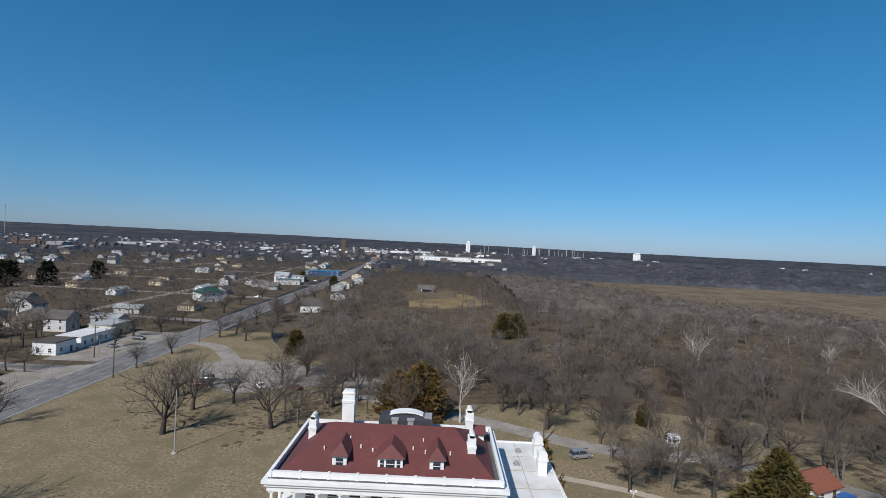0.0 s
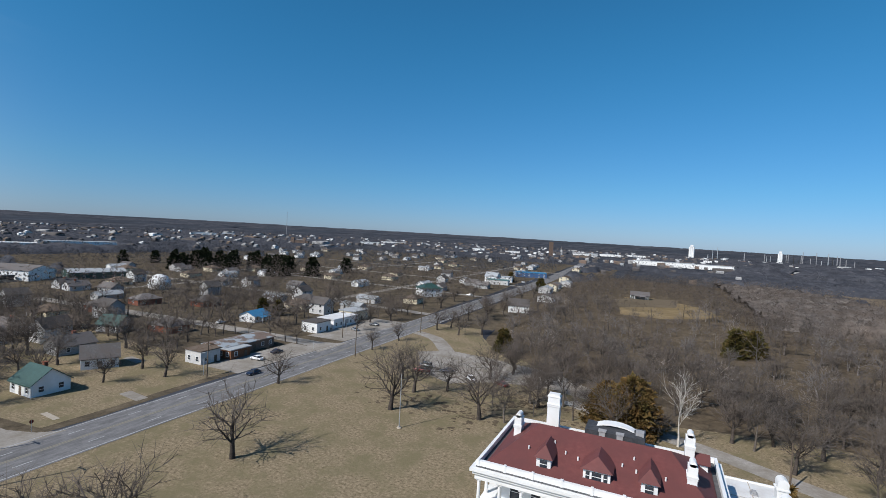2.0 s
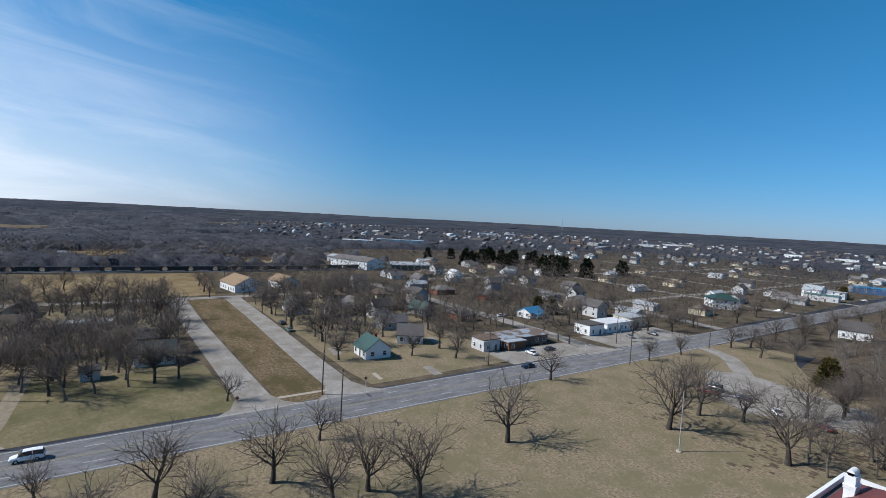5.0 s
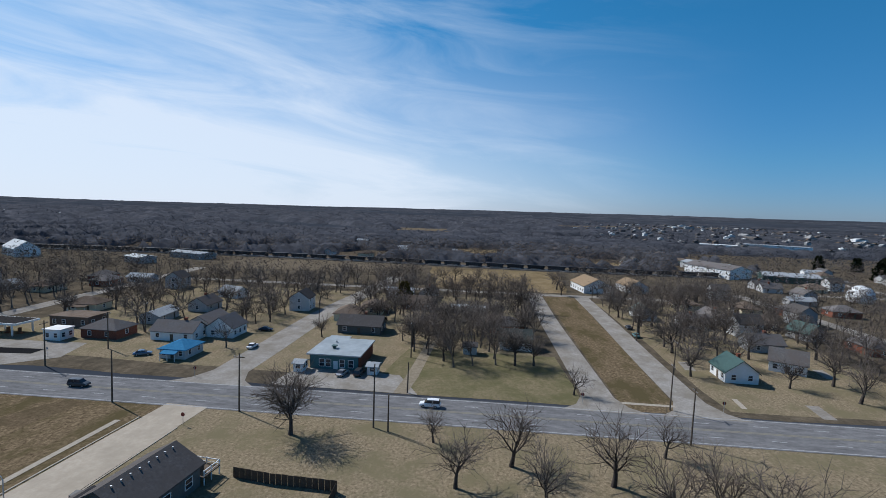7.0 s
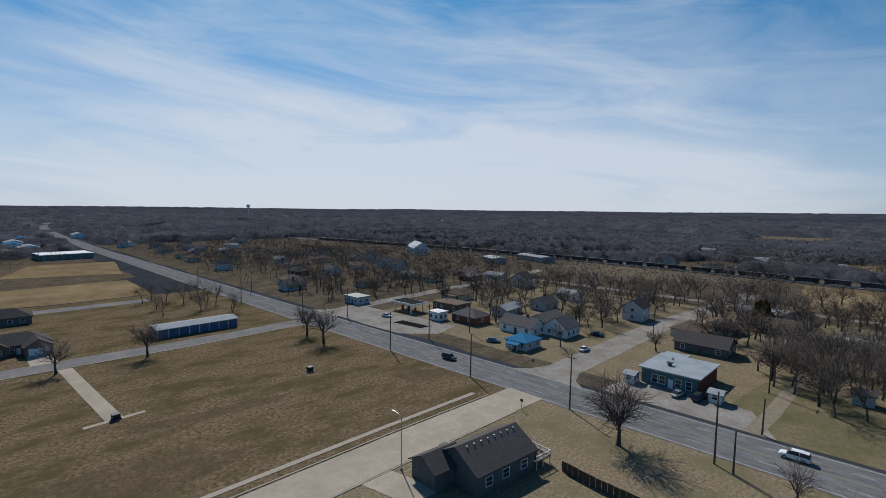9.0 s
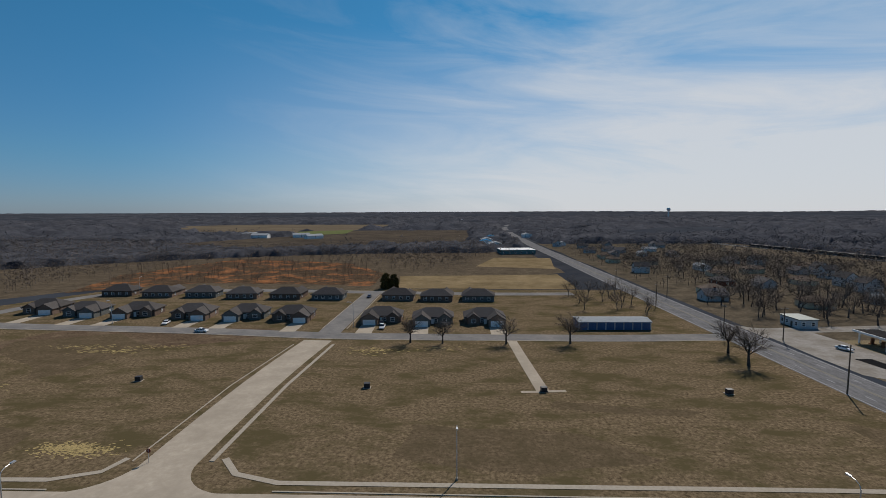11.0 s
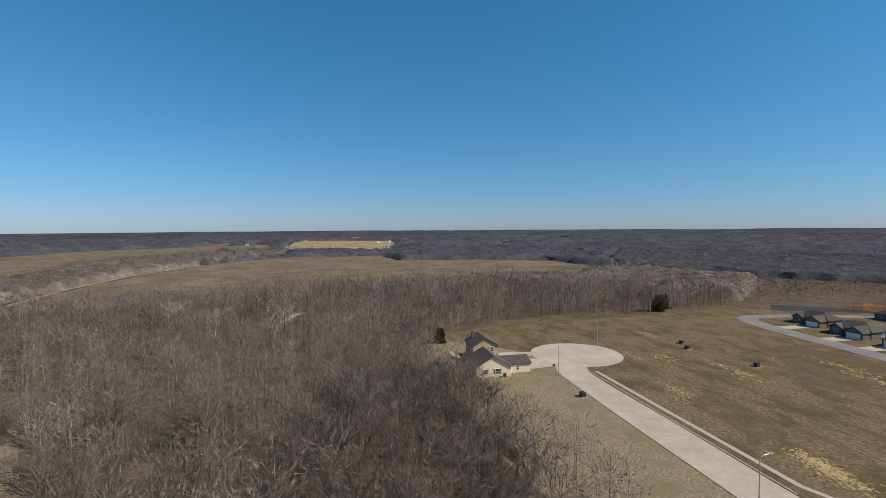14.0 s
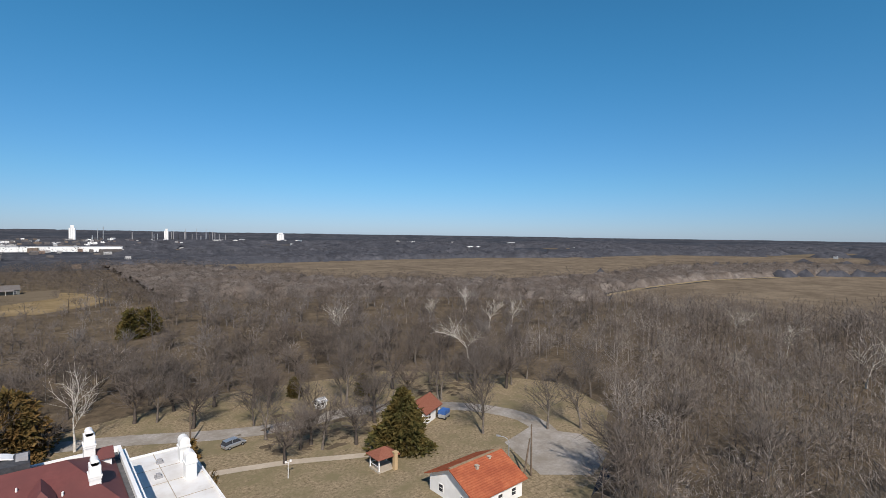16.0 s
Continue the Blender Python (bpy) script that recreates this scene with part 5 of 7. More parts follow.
    house("small far cream house with a brown roof", -390, 250, 12, 9, 3.2, 2.4, "cream", "brownroof", 0, style="hip", windows=0, door=False, group="houses across town"),
    house("small far house with a pale metal roof", -300, 420, 13, 7, 3.4, 1.6, "white", "whiteroof", 0, windows=0, door=False, group="houses across town"),
    house("small far house with a dark roof", -360, 380, 10, 8, 4.6, 2.6, "palesiding", "darkroof", 90, windows=0, door=False, group="houses across town")]
rng = random.Random(7)


def free(x, y, r):
    if abs(x + 102 + (0.02 * (y - 300) if y > 300 else 0)) < 22:
        return False
    for sy in (-66, 26, 48, 147, 236, 330, 430, 540, 640, -176):
        if abs(y - sy) < 8 and x < -100:
            return False
    return all((x - a) ** 2 + (y - b) ** 2 > (r + c) ** 2 for a, b, c in FOOTPRINTS)


def scatter_houses(n, x0, x1, y0, y1, kinds=HOUSE_KINDS):
    made = 0
    for _ in range(n * 30):
        if made >= n:
            break
        x, y = rng.uniform(x0, x1), rng.uniform(y0, y1)
        if free(x, y, 7):
            rebuilt(rng.choice(kinds), x, y, rng.choice((0, 90, 180, 270)) + rng.uniform(-6, 6))
            made += 1


scatter_houses(15, -250, -132, 70, 230)
scatter_houses(22, -250, -125, -330, -110)
scatter_houses(6, -250, -150, -110, 20)
scatter_houses(8, -330, -265, 100, 250)
scatter_houses(26, -420, -130, 215, 420, FAR_KINDS)
scatter_houses(46, -580, -140, 420, 850, FAR_KINDS)
scatter_houses(24, -600, -400, -260, 200, FAR_KINDS)
scatter_houses(24, -260, -125, -600, -330, FAR_KINDS)


def far_town():
    """Roofs and walls of the far town, too small to tell apart."""
    r = random.Random(3)
    for mat, n in (("white", 150), ("palesiding", 190), ("greyroof", 260), ("brownroof", 130), ("darkroof", 110), ("darkbrick", 40), ("whiteroof", 90)):
        bm = bmesh.new()
        for _ in range(n):
            a, dist = r.uniform(-8, 80), 650 + 1650 * r.random() ** 0.8
            if r.random() < 0.15:
                a, dist = r.uniform(-14, 14), r.uniform(1000, 1900)
            if mat in ("whiteroof", "white") and r.random() < 0.4:
                a, dist = r.uniform(-110, 180), r.uniform(1300, 2300)
            x, y = -math.sin(radians(a)) * dist, math.cos(radians(a)) * dist
            if -600 < x < -118 and y < 900:
                continue
            w, d, h = r.uniform(3.2, 6.0), r.uniform(2.8, 4.4), r.uniform(2.6, 6.0)
            if dist > 1000 and r.random() < 0.06:
                w, d, h = r.uniform(10, 24), r.uniform(6, 10), r.uniform(4, 7)
            z = far_rise(x, y)
            if r.random() < 0.5:
                w, d = d, w
            box(bm, x - w, x + w, y - d, y + d, z, z + h)
            for s in (-1, 1):
                vs = [bm.verts.new(p) for p in ((x - w, y + s * d, z + h), (x + w, y + s * d, z + h), (x + w, y, z + h + min(d * 0.5, 2.0)), (x - w, y, z + h + min(d * 0.5, 2.0)))]
                bm.faces.new(vs)
        ob = part("distant_houses", bm, mat, None, "pale roofs and walls of the distant town", "stuff")
        ob["category"] = "houses"


far_town()


# -- industry on the northern skyline --
def skyline():
    def at(az, dist):
        return -math.sin(radians(az)) * dist, math.cos(radians(az)) * dist
    for az, w, h, dist in ((-3.0, 9, 55, 2200), (-10.7, 7, 47, 2300), (-21.9, 14, 37, 2200)):
        x, y = at(az, dist)
        ob = thing("grain_elevator", "tall white concrete grain elevator on the skyline", "grain elevator", x, y)
        bm = bmesh.new()
        for k in (-1, 0, 1):
            tube(bm, (k * w * 0.7, 0, 0), (k * w * 0.7, 0, h * 0.82), w * 0.45, w * 0.45, 14)
        part("silo", bm, "white", ob)
        part("headhouse", boxes((-w * 0.6, w * 0.6, -w * 0.5, w * 0.5, h * 0.82, h)), "white", ob)
    r = random.Random(11)
    for _ in range(26):
        az, h = r.uniform(-17, -4.5), r.uniform(18, 52)
        x, y = at(az, 2350 + r.uniform(-150, 150))
        ob = thing("refinery_stack", "thin grey refinery stack on the skyline", "stack", x, y, group="refinery stacks")
        part("shaft", tube(bmesh.new(), (0, 0, 0), (0, 0, h), r.uniform(0.9, 2.4), r.uniform(0.7, 1.4), 10), r.choice(("steel", "trimgrey", "black", "trimgrey")), ob)
    for _ in range(16):
        az = r.uniform(-38, -4)
        x, y = at(az, 2100 + r.uniform(-250, 150))
        w = r.uniform(10, 34)
        house("pale industrial hall on the skyline", x, y, w, 12, r.uniform(5, 10), 1.2, "white", "whiteroof", r.uniform(0, 90), name="industrial_hall", windows=0, door=False, category="industrial hall", group="industrial halls")
    x, y = at(-2.2, 1150)
    house("very long white warehouse at the edge of town", x, y, 190, 40, 9, 0.5, "white", "whiteroof", -8, style="flat", name="warehouse", windows=0, door=False, category="warehouse")
    x, y = at(11.6, 1250)
    block = thing("office_block", "tall dark brick block rising over the town", "office block", x, y, 0, 20)
    part("wall", boxes((-4.5, 4.5, -5, 5, 0, 38.5)), "darkbrick", block)
    part("roof", boxes((-4.8, 4.8, -5.3, 5.3, 38.5, 39.1)), "greyroof", block)
    x, y = at(10.4, 1280)
    spire = thing("steeple", "slim pale steeple in the town", "steeple", x, y)
    part("tower", boxes((-2.2, 2.2, -2.2, 2.2, 0, 20)), "palesiding", spire)
    part("spire", tube(bmesh.new(), (0, 0, 20), (0, 0, 29.5), 2.4, 0.15, 8), "greyroof", spire)
    x, y = at(40.7, 1270)
    hall = thing("town_hall", "brown brick hall with square towers", "hall", x, y, 0, 30)
    part("wall", boxes((-22, 22, -9, 9, 0, 9)), "darkbrick", hall)
    part("roof", hip(bmesh.new(), 44, 18, 9, 3), "greyroof", hall)
    for u in (-16, 12):
        part("tower", boxes((u - 3.5, u + 3.5, -10, -3, 0, 16)), "darkbrick", hall)
    for k, (az, dist, w) in enumerate(((50.5, 1750, 70), (48.2, 1850, 40), (61, 830, 80), (66, 760, 45), (33, 1500, 50), (30.5, 1700, 60), (8.2, 1500, 46), (5.0, 1650, 60), (2.2, 1750, 70), (16, 1350, 40), (20, 1450, 36), (-9, 1900, 60), (-15, 1950, 50))):
        x, y = at(az, dist)
        house("low white commercial hall in the far town", x, y, w, 22, 7.0, 0.5, "white", ("whiteroof", "membrane")[k % 2], az, style="flat", name="commercial_hall", windows=0, door=False, category="commercial hall", group="far halls", z=far_rise(x, y))
    x, y = at(42.2, 2250)
    mast = thing("radio_mast", "thin guyed radio mast on the horizon", "mast", x, y, 0)
    part("lattice", tube(bmesh.new(), (0, 0, 0), (0, 0, 105), 0.9, 0.5, 6), "trimgrey", mast)
    x, y = at(155.9, 2250)
    wt = thing("water_tower", "white water tower on the southern horizon", "water tower", x, y)
    bm = bmesh.new()
    bmesh.ops.create_uvsphere(bm, u_segments=20, v_segments=10, radius=8, matrix=Matrix.Translation((0, 0, 42)))
    part("tank", bm, "white", wt)
    part("pedestal", tube(bmesh.new(), (0, 0, 0), (0, 0, 38), 3, 2, 12), "white", wt)


skyline()


# -- railway with a coal train --
def train():
    track = smooth([(-330, -640), (-362, -408), (-378, -230), (-378, -120), (-371, 0), (-367, 100), (-376, 260)], 15)
    ribbon("railway", track, 13, 0.5, "ballast", "raised stone ballast of the railway", "railway", depth=0.6)
    for off in (-2.6, -1.1, 1.1, 2.6):
        ribbon("rail", shifted(track, off), 0.12, 0.68, "steel", "steel rail", "rail", depth=0.16)
    proto = thing("railcar", "dark open coal hopper wagon standing on the railway", "railcar", 0, 0, 0, group="coal train")
    hull = bmesh.new()
    rings = []
    for k in range(27):
        v = -7.0 + 14.0 * k / 26
        half = 1.5 if k % 3 else 1.64
        rings.append([hull.verts.new(p) for p in ((-half, max(-5.6, min(5.6, v)), 1.3), (half, max(-5.6, min(5.6, v)), 1.3), (half, v, 3.9), (-half, v, 3.9))])
    for a, b in zip(rings, rings[1:]):
        for i in range(4):
            hull.faces.new((a[i], b[i], b[(i + 1) % 4], a[(i + 1) % 4]))
    hull.faces.new(rings[0])
    hull.faces.new(rings[-1][::-1])
    part("hopper", hull, "coal", proto)
    for v in (-5.2, 5.2):
        bg = boxes((-1.1, 1.1, v - 1.2, v + 1.2, 0.85, 1.25))
        for w in (-0.8, 0.8):
            tube(bg, (-0.8, v + w, 0.45 + 0.68), (0.8, v + w, 0.45 + 0.68), 0.42, 0.42, 12)
        part("bogie", bg, "black", proto)
    dense = shifted(smooth(track, 2.0), -1.85)
    acc, last = 0.0, dense[0]
    first = True
    for i in range(1, len(dense) - 6):
        acc += math.dist(dense[i], dense[i - 1])
        if acc > 14.8:
            acc = 0.0
            p, q = dense[i - 3], dense[i + 3]
            turn = math.degrees(math.atan2(-(q[0] - p[0]), q[1] - p[1]))
            m = pose(*dense[i], 0.0, 0, 0, turn)
            if first:
                proto.matrix_world, first = m, False
            elif -560 < dense[i][1] < 190:
                copy_thing(proto, m)


train()

# ---- trees ----
def mesh_of(name, verts, tris, material):
    verts, tris = np.asarray(verts, np.float32), np.asarray(tris, np.int32)
    me = bpy.data.meshes.new(name)
    me.vertices.add(len(verts))
    me.vertices.foreach_set("co", verts.ravel())
    me.loops.add(len(tris) * 3)
    me.loops.foreach_set("vertex_index", tris.ravel())
    me.polygons.add(len(tris))
    me.polygons.foreach_set("loop_start", np.arange(0, len(tris) * 3, 3, dtype=np.int32))
    me.update(calc_edges=True)
    me.materials.append(M[material])
    return me


def bough(vs, ts, p, q, r0, r1, n):
    p, q = np.array(p, float), np.array(q, float)
    w = q - p
    w = w / (np.linalg.norm(w) + 1e-9)
    s = np.cross(w, (0.3, 0.9, 0.2) if abs(w[2]) > 0.8 else (0, 0, 1))
    s = s / (np.linalg.norm(s) + 1e-9)
    o = np.cross(w, s)
    k = len(vs)
    ang = [2 * math.pi * i / n for i in range(n)]
    vs.extend(p + r0 * (math.cos(a) * s + math.sin(a) * o) for a in ang)
    if r1 < 0.004:
        vs.append(q)
        ts.extend((k + i, k + (i + 1) % n, k + n) for i in range(n))
        return
    vs.extend(q + r1 * (math.cos(a) * s + math.sin(a) * o) for a in ang)
    for i in range(n):
        j = (i + 1) % n
        ts.append((k + i, k + j, k + n + j))
        ts.append((k + i, k + n + j, k + n + i))


def bare_tree(seed, height, spread, steps, kids, trunk_r, twig_r, fork=0.3, rise=0.06, lean=0.0, ratio=(0.62, 0.9), thin=(0.45, 0.68)):
    """Trunk with limbs, and a crown of branches that split into fine twigs. Gives (trunk verts, tris), (crown verts, tris)."""
    r = random.Random(seed)
    tv, tt, cv, ct = [], [], [], []
    levels = len(kids)

    def grow(p, way, length, radius, level):
        n_steps = steps[level]
        for s in range(n_steps):
            bend = Vector((r.gauss(0, 1), r.gauss(0, 1), r.gauss(0, 0.6))) * (0.07 if level == 0 else 0.17)
            way = (way + bend + Vector((0, 0, rise if level else 0.0))).normalized()
            q = p + way * (length / n_steps)
            end = radius * (0.82 if level < levels else 0.5)
            last = level == levels and s == n_steps - 1
            if level <= 1:
                bough(tv, tt, p, q, max(radius, twig_r), max(end, twig_r), 6 if level == 0 else 4)
            else:
                bough(cv, ct, p, q, max(radius, twig_r), 0.0 if last else max(end, twig_r), 3)
            if level < levels and (level > 0 or s >= n_steps // 2):
                turn0 = r.uniform(0, 6.283)
                for k in range(kids[level]):
                    side = Matrix.Rotation(turn0 + 6.283 * k / kids[level] + r.uniform(-0.5, 0.5), 3, way) @ way.orthogonal().normalized()
                    tilt = r.uniform(0.6, 1.05) * spread
                    nw = (way * math.cos(tilt) + side * math.sin(tilt)).normalized()
                    grow(p.lerp(q, r.uniform(0.35, 1.0)), nw, length * r.uniform(*ratio) * (1.0 if level else 1.15), end * r.uniform(*thin), level + 1)
            p, radius = q, end

    grow(Vector((0, 0, 0)), Vector((lean, 0, 1)).normalized(), height * fork, trunk_r, 0)
    return (tv, tt), (cv, ct)


def scaled_to(tree, height):
    top = max(max(v[2] for v in tree[0][0]), max((v[2] for v in tree[1][0]), default=0))
    k = height / top
    return tuple(([np.array(v) * k for v in vs], ts) for vs, ts in tree)


def tree_thing(name, label, tree, barkm, twigm, height, group="", category="tree"):
    tree = scaled_to(tree, height)
    ob = thing(name, label, category, 0, 0, -40, 0, group)
    for nm, (vs, ts), mt in (("trunk", tree[0], barkm), ("crown", tree[1], twigm)):
        o = new(nm, mesh_of(nm, vs, ts, mt))
        o.parent = ob
    return ob


class Grove:
    """One kind of tree, planted once and then copied."""
    def __init__(self, ob):
        self.ob, self.used = ob, False

    def plant(self, x, y, size=1.0, turn=0.0, label=""):
        m = pose(x, y, -0.05, 0, 0, turn) @ Matrix.Scale(size, 4)
        if not self.used:
            self.ob.matrix_world, self.used = m, True
            ob = self.ob
        else:
            ob = copy_thing(self.ob, pose(x, y, -0.05, 0, 0, turn))
            ob.matrix_basis = m
        if label:
            ob["label"] = label
        return ob


OAKS = [Grove(tree_thing("tree", "bare spreading oak on the dry lawn", bare_tree(s, 10, 0.95, (5, 4, 3, 1), (2, 2, 2), 0.36, 0.030, 0.36, 0.08, 0.0, (0.66, 0.95), (0.52, 0.70)), "darkbark", "darktwig", 14, "lawn trees")) for s in (1, 2, 3, 4)]
ASHES = [Grove(tree_thing("tree", "tall bare tree with spreading grey twigs", bare_tree(s, 11, 0.80, (5, 3, 2, 1), (2, 3, 2), 0.26, 0.026, 0.42, 0.04), "bark", "darktwig", 14, "park trees")) for s in (11, 12, 13, 14)]
BUSHY = [Grove(tree_thing("tree", "round bare tree with a dense twiggy crown", bare_tree(s, 9, 0.80, (4, 3, 3, 1), (3, 3, 3), 0.28, 0.026, 0.32), "darkbark", "darktwig", 11, "park trees")) for s in (21, 22)]
PALE = [Grove(tree_thing("tree", "pale-barked sycamore standing out of the woods", bare_tree(s, 15, 0.78, (6, 3, 3, 1), (1, 2, 2), 0.36, 0.035, 0.5, 0.05), "palebark", "palebark", 17, "sycamores")) for s in (31, 32)]
rt = random.Random(5)
# lone trees on the mansion's lawn and along the highway
for i, (x, y, k, s) in enumerate(((-70.5, 66, 0, 1.2), (-58.3, 103.3, 1, 1.3), (-59.5, 118, 2, 1.15), (-37.1, 109, 3, 1.25), (-26.6, 125, 2, 1.0), (-94.5, 103.5, 0, 0.85), (-94.2, 151.2, 2, 0.72), (-93.7, 170.2, 1, 0.72),
                                   (-91, 200.7, 0, 0.95), (-78.4, 196, 2, 1.0), (-81, 5.1, 1, 0.95), (-77.4, 21.4, 0, 1.0), (-88.4, 33.2, 2, 0.7), (-87.3, -9.2, 1, 0.6), (-73, -4, 3, 0.85), (-70, 10, 1, 0.82), (-66, 27, 0, 1.05),
                                   (-62, 40, 3, 1.1), (-68, 34, 1, 1.05), (-88, 210, 1, 0.85), (-70, 203, 3, 0.95), (-116.5, 21.5, 2, 0.62), (-52, 124, 3, 0.9), (-68, 127, 0, 1.0))):
    OAKS[k].plant(x, y, s * rt.uniform(0.96, 1.04), rt.uniform(0, 360))
for i, (x, y, s) in enumerate(((-88, 232, 1.0), (-84, 250, 1.15), (-90, 268, 0.9), (-82, 285, 1.2), (-89, 304, 1.0), (-80, 240, 1.1), (-78, 262, 1.0), (-118, 205, 0.95), (-120, 226, 0.9), (-117, 262, 1.0), (-121, 292, 1.1),
                               (-119, 322, 1.0), (-86, 330, 1.1), (-83, 352, 1.0), (-118, 176, 0.85), (-124, 196, 0.9))):
    (OAKS + BUSHY)[i % 6].plant(x, y, s, rt.uniform(0, 360), "bare shade tree beside the highway")
SHADE = Grove(tree_thing("tree", "large round bare tree with a fine dense crown beside the highway", bare_tree(47, 10, 0.82, (5, 4, 3, 1), (3, 3, 3), 0.30, 0.022, 0.30, 0.05, 0.0, (0.70, 0.95)), "darkbark", "darktwig", 16.5, "lawn trees"))
SHADE.plant(-85.9, -36.6, 1.0, 20)
for x, y, s in ((13.3, -157.2, 0.95), (2.6, -156.3, 0.85), (-18.3, -155.6, 0.95), (-39.3, -156, 1.05), (-84.7, -145.7, 1.1), (-83.5, -133.5, 1.2)):
    BUSHY[1].plant(x, y, s * 1.02, rt.uniform(0, 360), "bare street tree beside the neighbourhood street")
for x, y, s, k in ((6.2, 118, 1.08, 0), (187, 26, 1.0, 1), (171, 150, 0.95, 0), (164, 158, 0.85, 1), (113, 118, 1.0, 1), (187, 198, 0.95, 0), (233, 76, 0.9, 1), (150, 185, 0.85, 0), (96, 178, 0.9, 1), (212, 52, 0.85, 0)):
    PALE[k].plant(x, y, s, rt.uniform(0, 360))
# trees that shade the drives and the yard
for i, (x, y) in enumerate(((27, 116), (44.7, 118.6), (44.4, 88.6), (22.3, 138), (-21, 129.5), (-29, 127), (-11, 132), (-41, 152.5), (17.5, 127), (-25.6, 152), (60.7, 108), (-21, 181), (81, 79.5), (88.8, 66.5), (41, 91.5), (51, 86.5), (98.6, 100), (103, 92),
                             (79.8, 94.5), (103.5, 104), (115.5, 72.5), (75.5, 74), (107, 45.5), (78.5, 43), (103.5, 29.5), (72, 38), (84, 36), (95, 62))):
    (BUSHY + ASHES + BUSHY)[i % 8].plant(x, y, rt.uniform(1.1, 1.45), rt.uniform(0, 360), "bare tree shading the mansion grounds")
# park trees in the grounds, not on drives or roofs
DRIVES = [(-64, 150), (-56, 154), (-46, 152), (-36, 152), (-26, 150), (-70, 160), (-20, 134), (0, 124), (14, 118), (30, 109), (44, 104), (56, 104), (70, 99), (84, 88), (90, 74), (84, 60)]


def clear_of(x, y, gap=3.5):
    return all((x - a) ** 2 + (y - b) ** 2 > (gap + c) ** 2 for a, b, c in FOOTPRINTS) and all((x - a) ** 2 + (y - b) ** 2 > (gap + 3.5) ** 2 for a, b in DRIVES)


def grove_in(outline, gap, kinds, lo, hi, seed, limit=400):
    r = random.Random(seed)
    xs, ys = [p[0] for p in outline], [p[1] for p in outline]
    done = []
    for _ in range(6000):
        if len(done) >= limit:
            break
        x, y = r.uniform(min(xs), max(xs)), r.uniform(min(ys), max(ys))
        if inside(np.array([x]), np.array([y]), outline)[0] and clear_of(x, y, 1.0) and all((x - a) ** 2 + (y - b) ** 2 > gap * gap for a, b in done):
            done.append((x, y))
            r.choice(kinds).plant(x, y, r.uniform(lo, hi), r.uniform(0, 360))
    return done


grove_in([(-34, 108), (-4, 112), (14, 128), (40, 116), (100, 128), (130, 112), (128, 150), (60, 170), (-10, 165), (-50, 160), (-44, 128)], 6.5, ASHES + BUSHY + OAKS[:2], 0.8, 1.1, 1, 75)
grove_in([(34, 84), (60, 92), (84, 92), (110, 90), (128, 76), (120, 104), (80, 112), (36, 112)], 8.0, BUSHY + ASHES[:2] + OAKS[:1], 0.85, 1.15, 2, 20)
grove_in([(-120, 54), (-120, 104), (-250, 108), (-250, 54)], 12, OAKS + BUSHY, 0.85, 1.15, 3, 26)
grove_in([(-130, -14), (-136, 16), (-182, 18), (-186, -22), (-150, -26)], 4.6, BUSHY + ASHES, 0.85, 1.2, 4, 40)
grove_in([(-150, -56), (-250, -54), (-250, 14), (-190, 14), (-180, -30)], 13, OAKS + BUSHY, 0.8, 1.1, 6, 16)
grove_in([(-88, -250), (-60, -250), (-56, -205), (-84, -195)], 7, ASHES, 0.7, 0.85, 8, 14)
grove_in([(66, -30), (100, -34), (128, -32), (124, 4), (76, 10), (62, 36), (58, 10)], 4.6, BUSHY + ASHES, 0.75, 1.1, 10, 78)
grove_in([(-256, 60), (-262, -60), (-300, -50), (-300, 45)], 13, OAKS, 0.8, 1.0, 12, 10)
for g in OAKS + ASHES + BUSHY + PALE:
    if not g.used:
        g.plant(-240, 130)


# evergreens
def conifer(seed, height, width, tiers, material, round_top=False, fine=1.0):
    """A trunk and a ragged cone of small foliage clumps."""
    r = random.Random(seed)
    tv, tt = [], []
    bough(tv, tt, (0, 0, 0), (0, 0, height * 0.9), width * 0.06, 0.02, 6)
    cv, ct = [], []
    for i in range(tiers):
        z = height * (0.06 + 0.93 * i / tiers)
        k = 1 - i / tiers
        rad = width / 2 * (k ** 0.75 if not round_top else math.sqrt(max(0.05, 1 - (1 - k) ** 2.2))) * r.uniform(0.82, 1.12)
        for _ in range(int((10 + 34 * k) / fine ** 1.6)):
            a, q = r.uniform(0, 2 * math.pi), rad * math.sqrt(r.uniform(0.12, 1.0))
            lump = 1 + 0.22 * math.sin(3 * a + seed + z * 0.8)
            c = np.array((q * lump * math.cos(a), q * lump * math.sin(a), z + r.uniform(-0.4, 0.4) - 0.18 * q))
            size = r.uniform(0.32, 0.75) * (0.6 + 0.08 * height) * fine
            out = np.array((math.cos(a), math.sin(a), r.uniform(-0.1, 0.55)))
            for _ in range(4):
                d = out + np.array([r.gauss(0, 0.65) for _ in range(3)])
                e = np.array([r.gauss(0, 1) for _ in range(3)])
                n = len(cv)
                cv.extend((c + d * size, c + e * size * 0.35, c - e * size * 0.35))
                ct.append((n, n + 1, n + 2))
    return (tv, tt), (cv, ct)


def evergreen(label, seed, height, width, tiers, material, round_top=False, fine=1.0):
    ob = thing("evergreen_tree", label, "tree", 0, 0, -40)
    t, c = conifer(seed, height, width, tiers, material, round_top, fine)
    for nm, (vs, ts), mt in (("trunk", t, "darkbark"), ("foliage", c, material)):
        o = new(nm, mesh_of(nm, vs, ts, mt))
        o.parent = ob
    return Grove(ob)


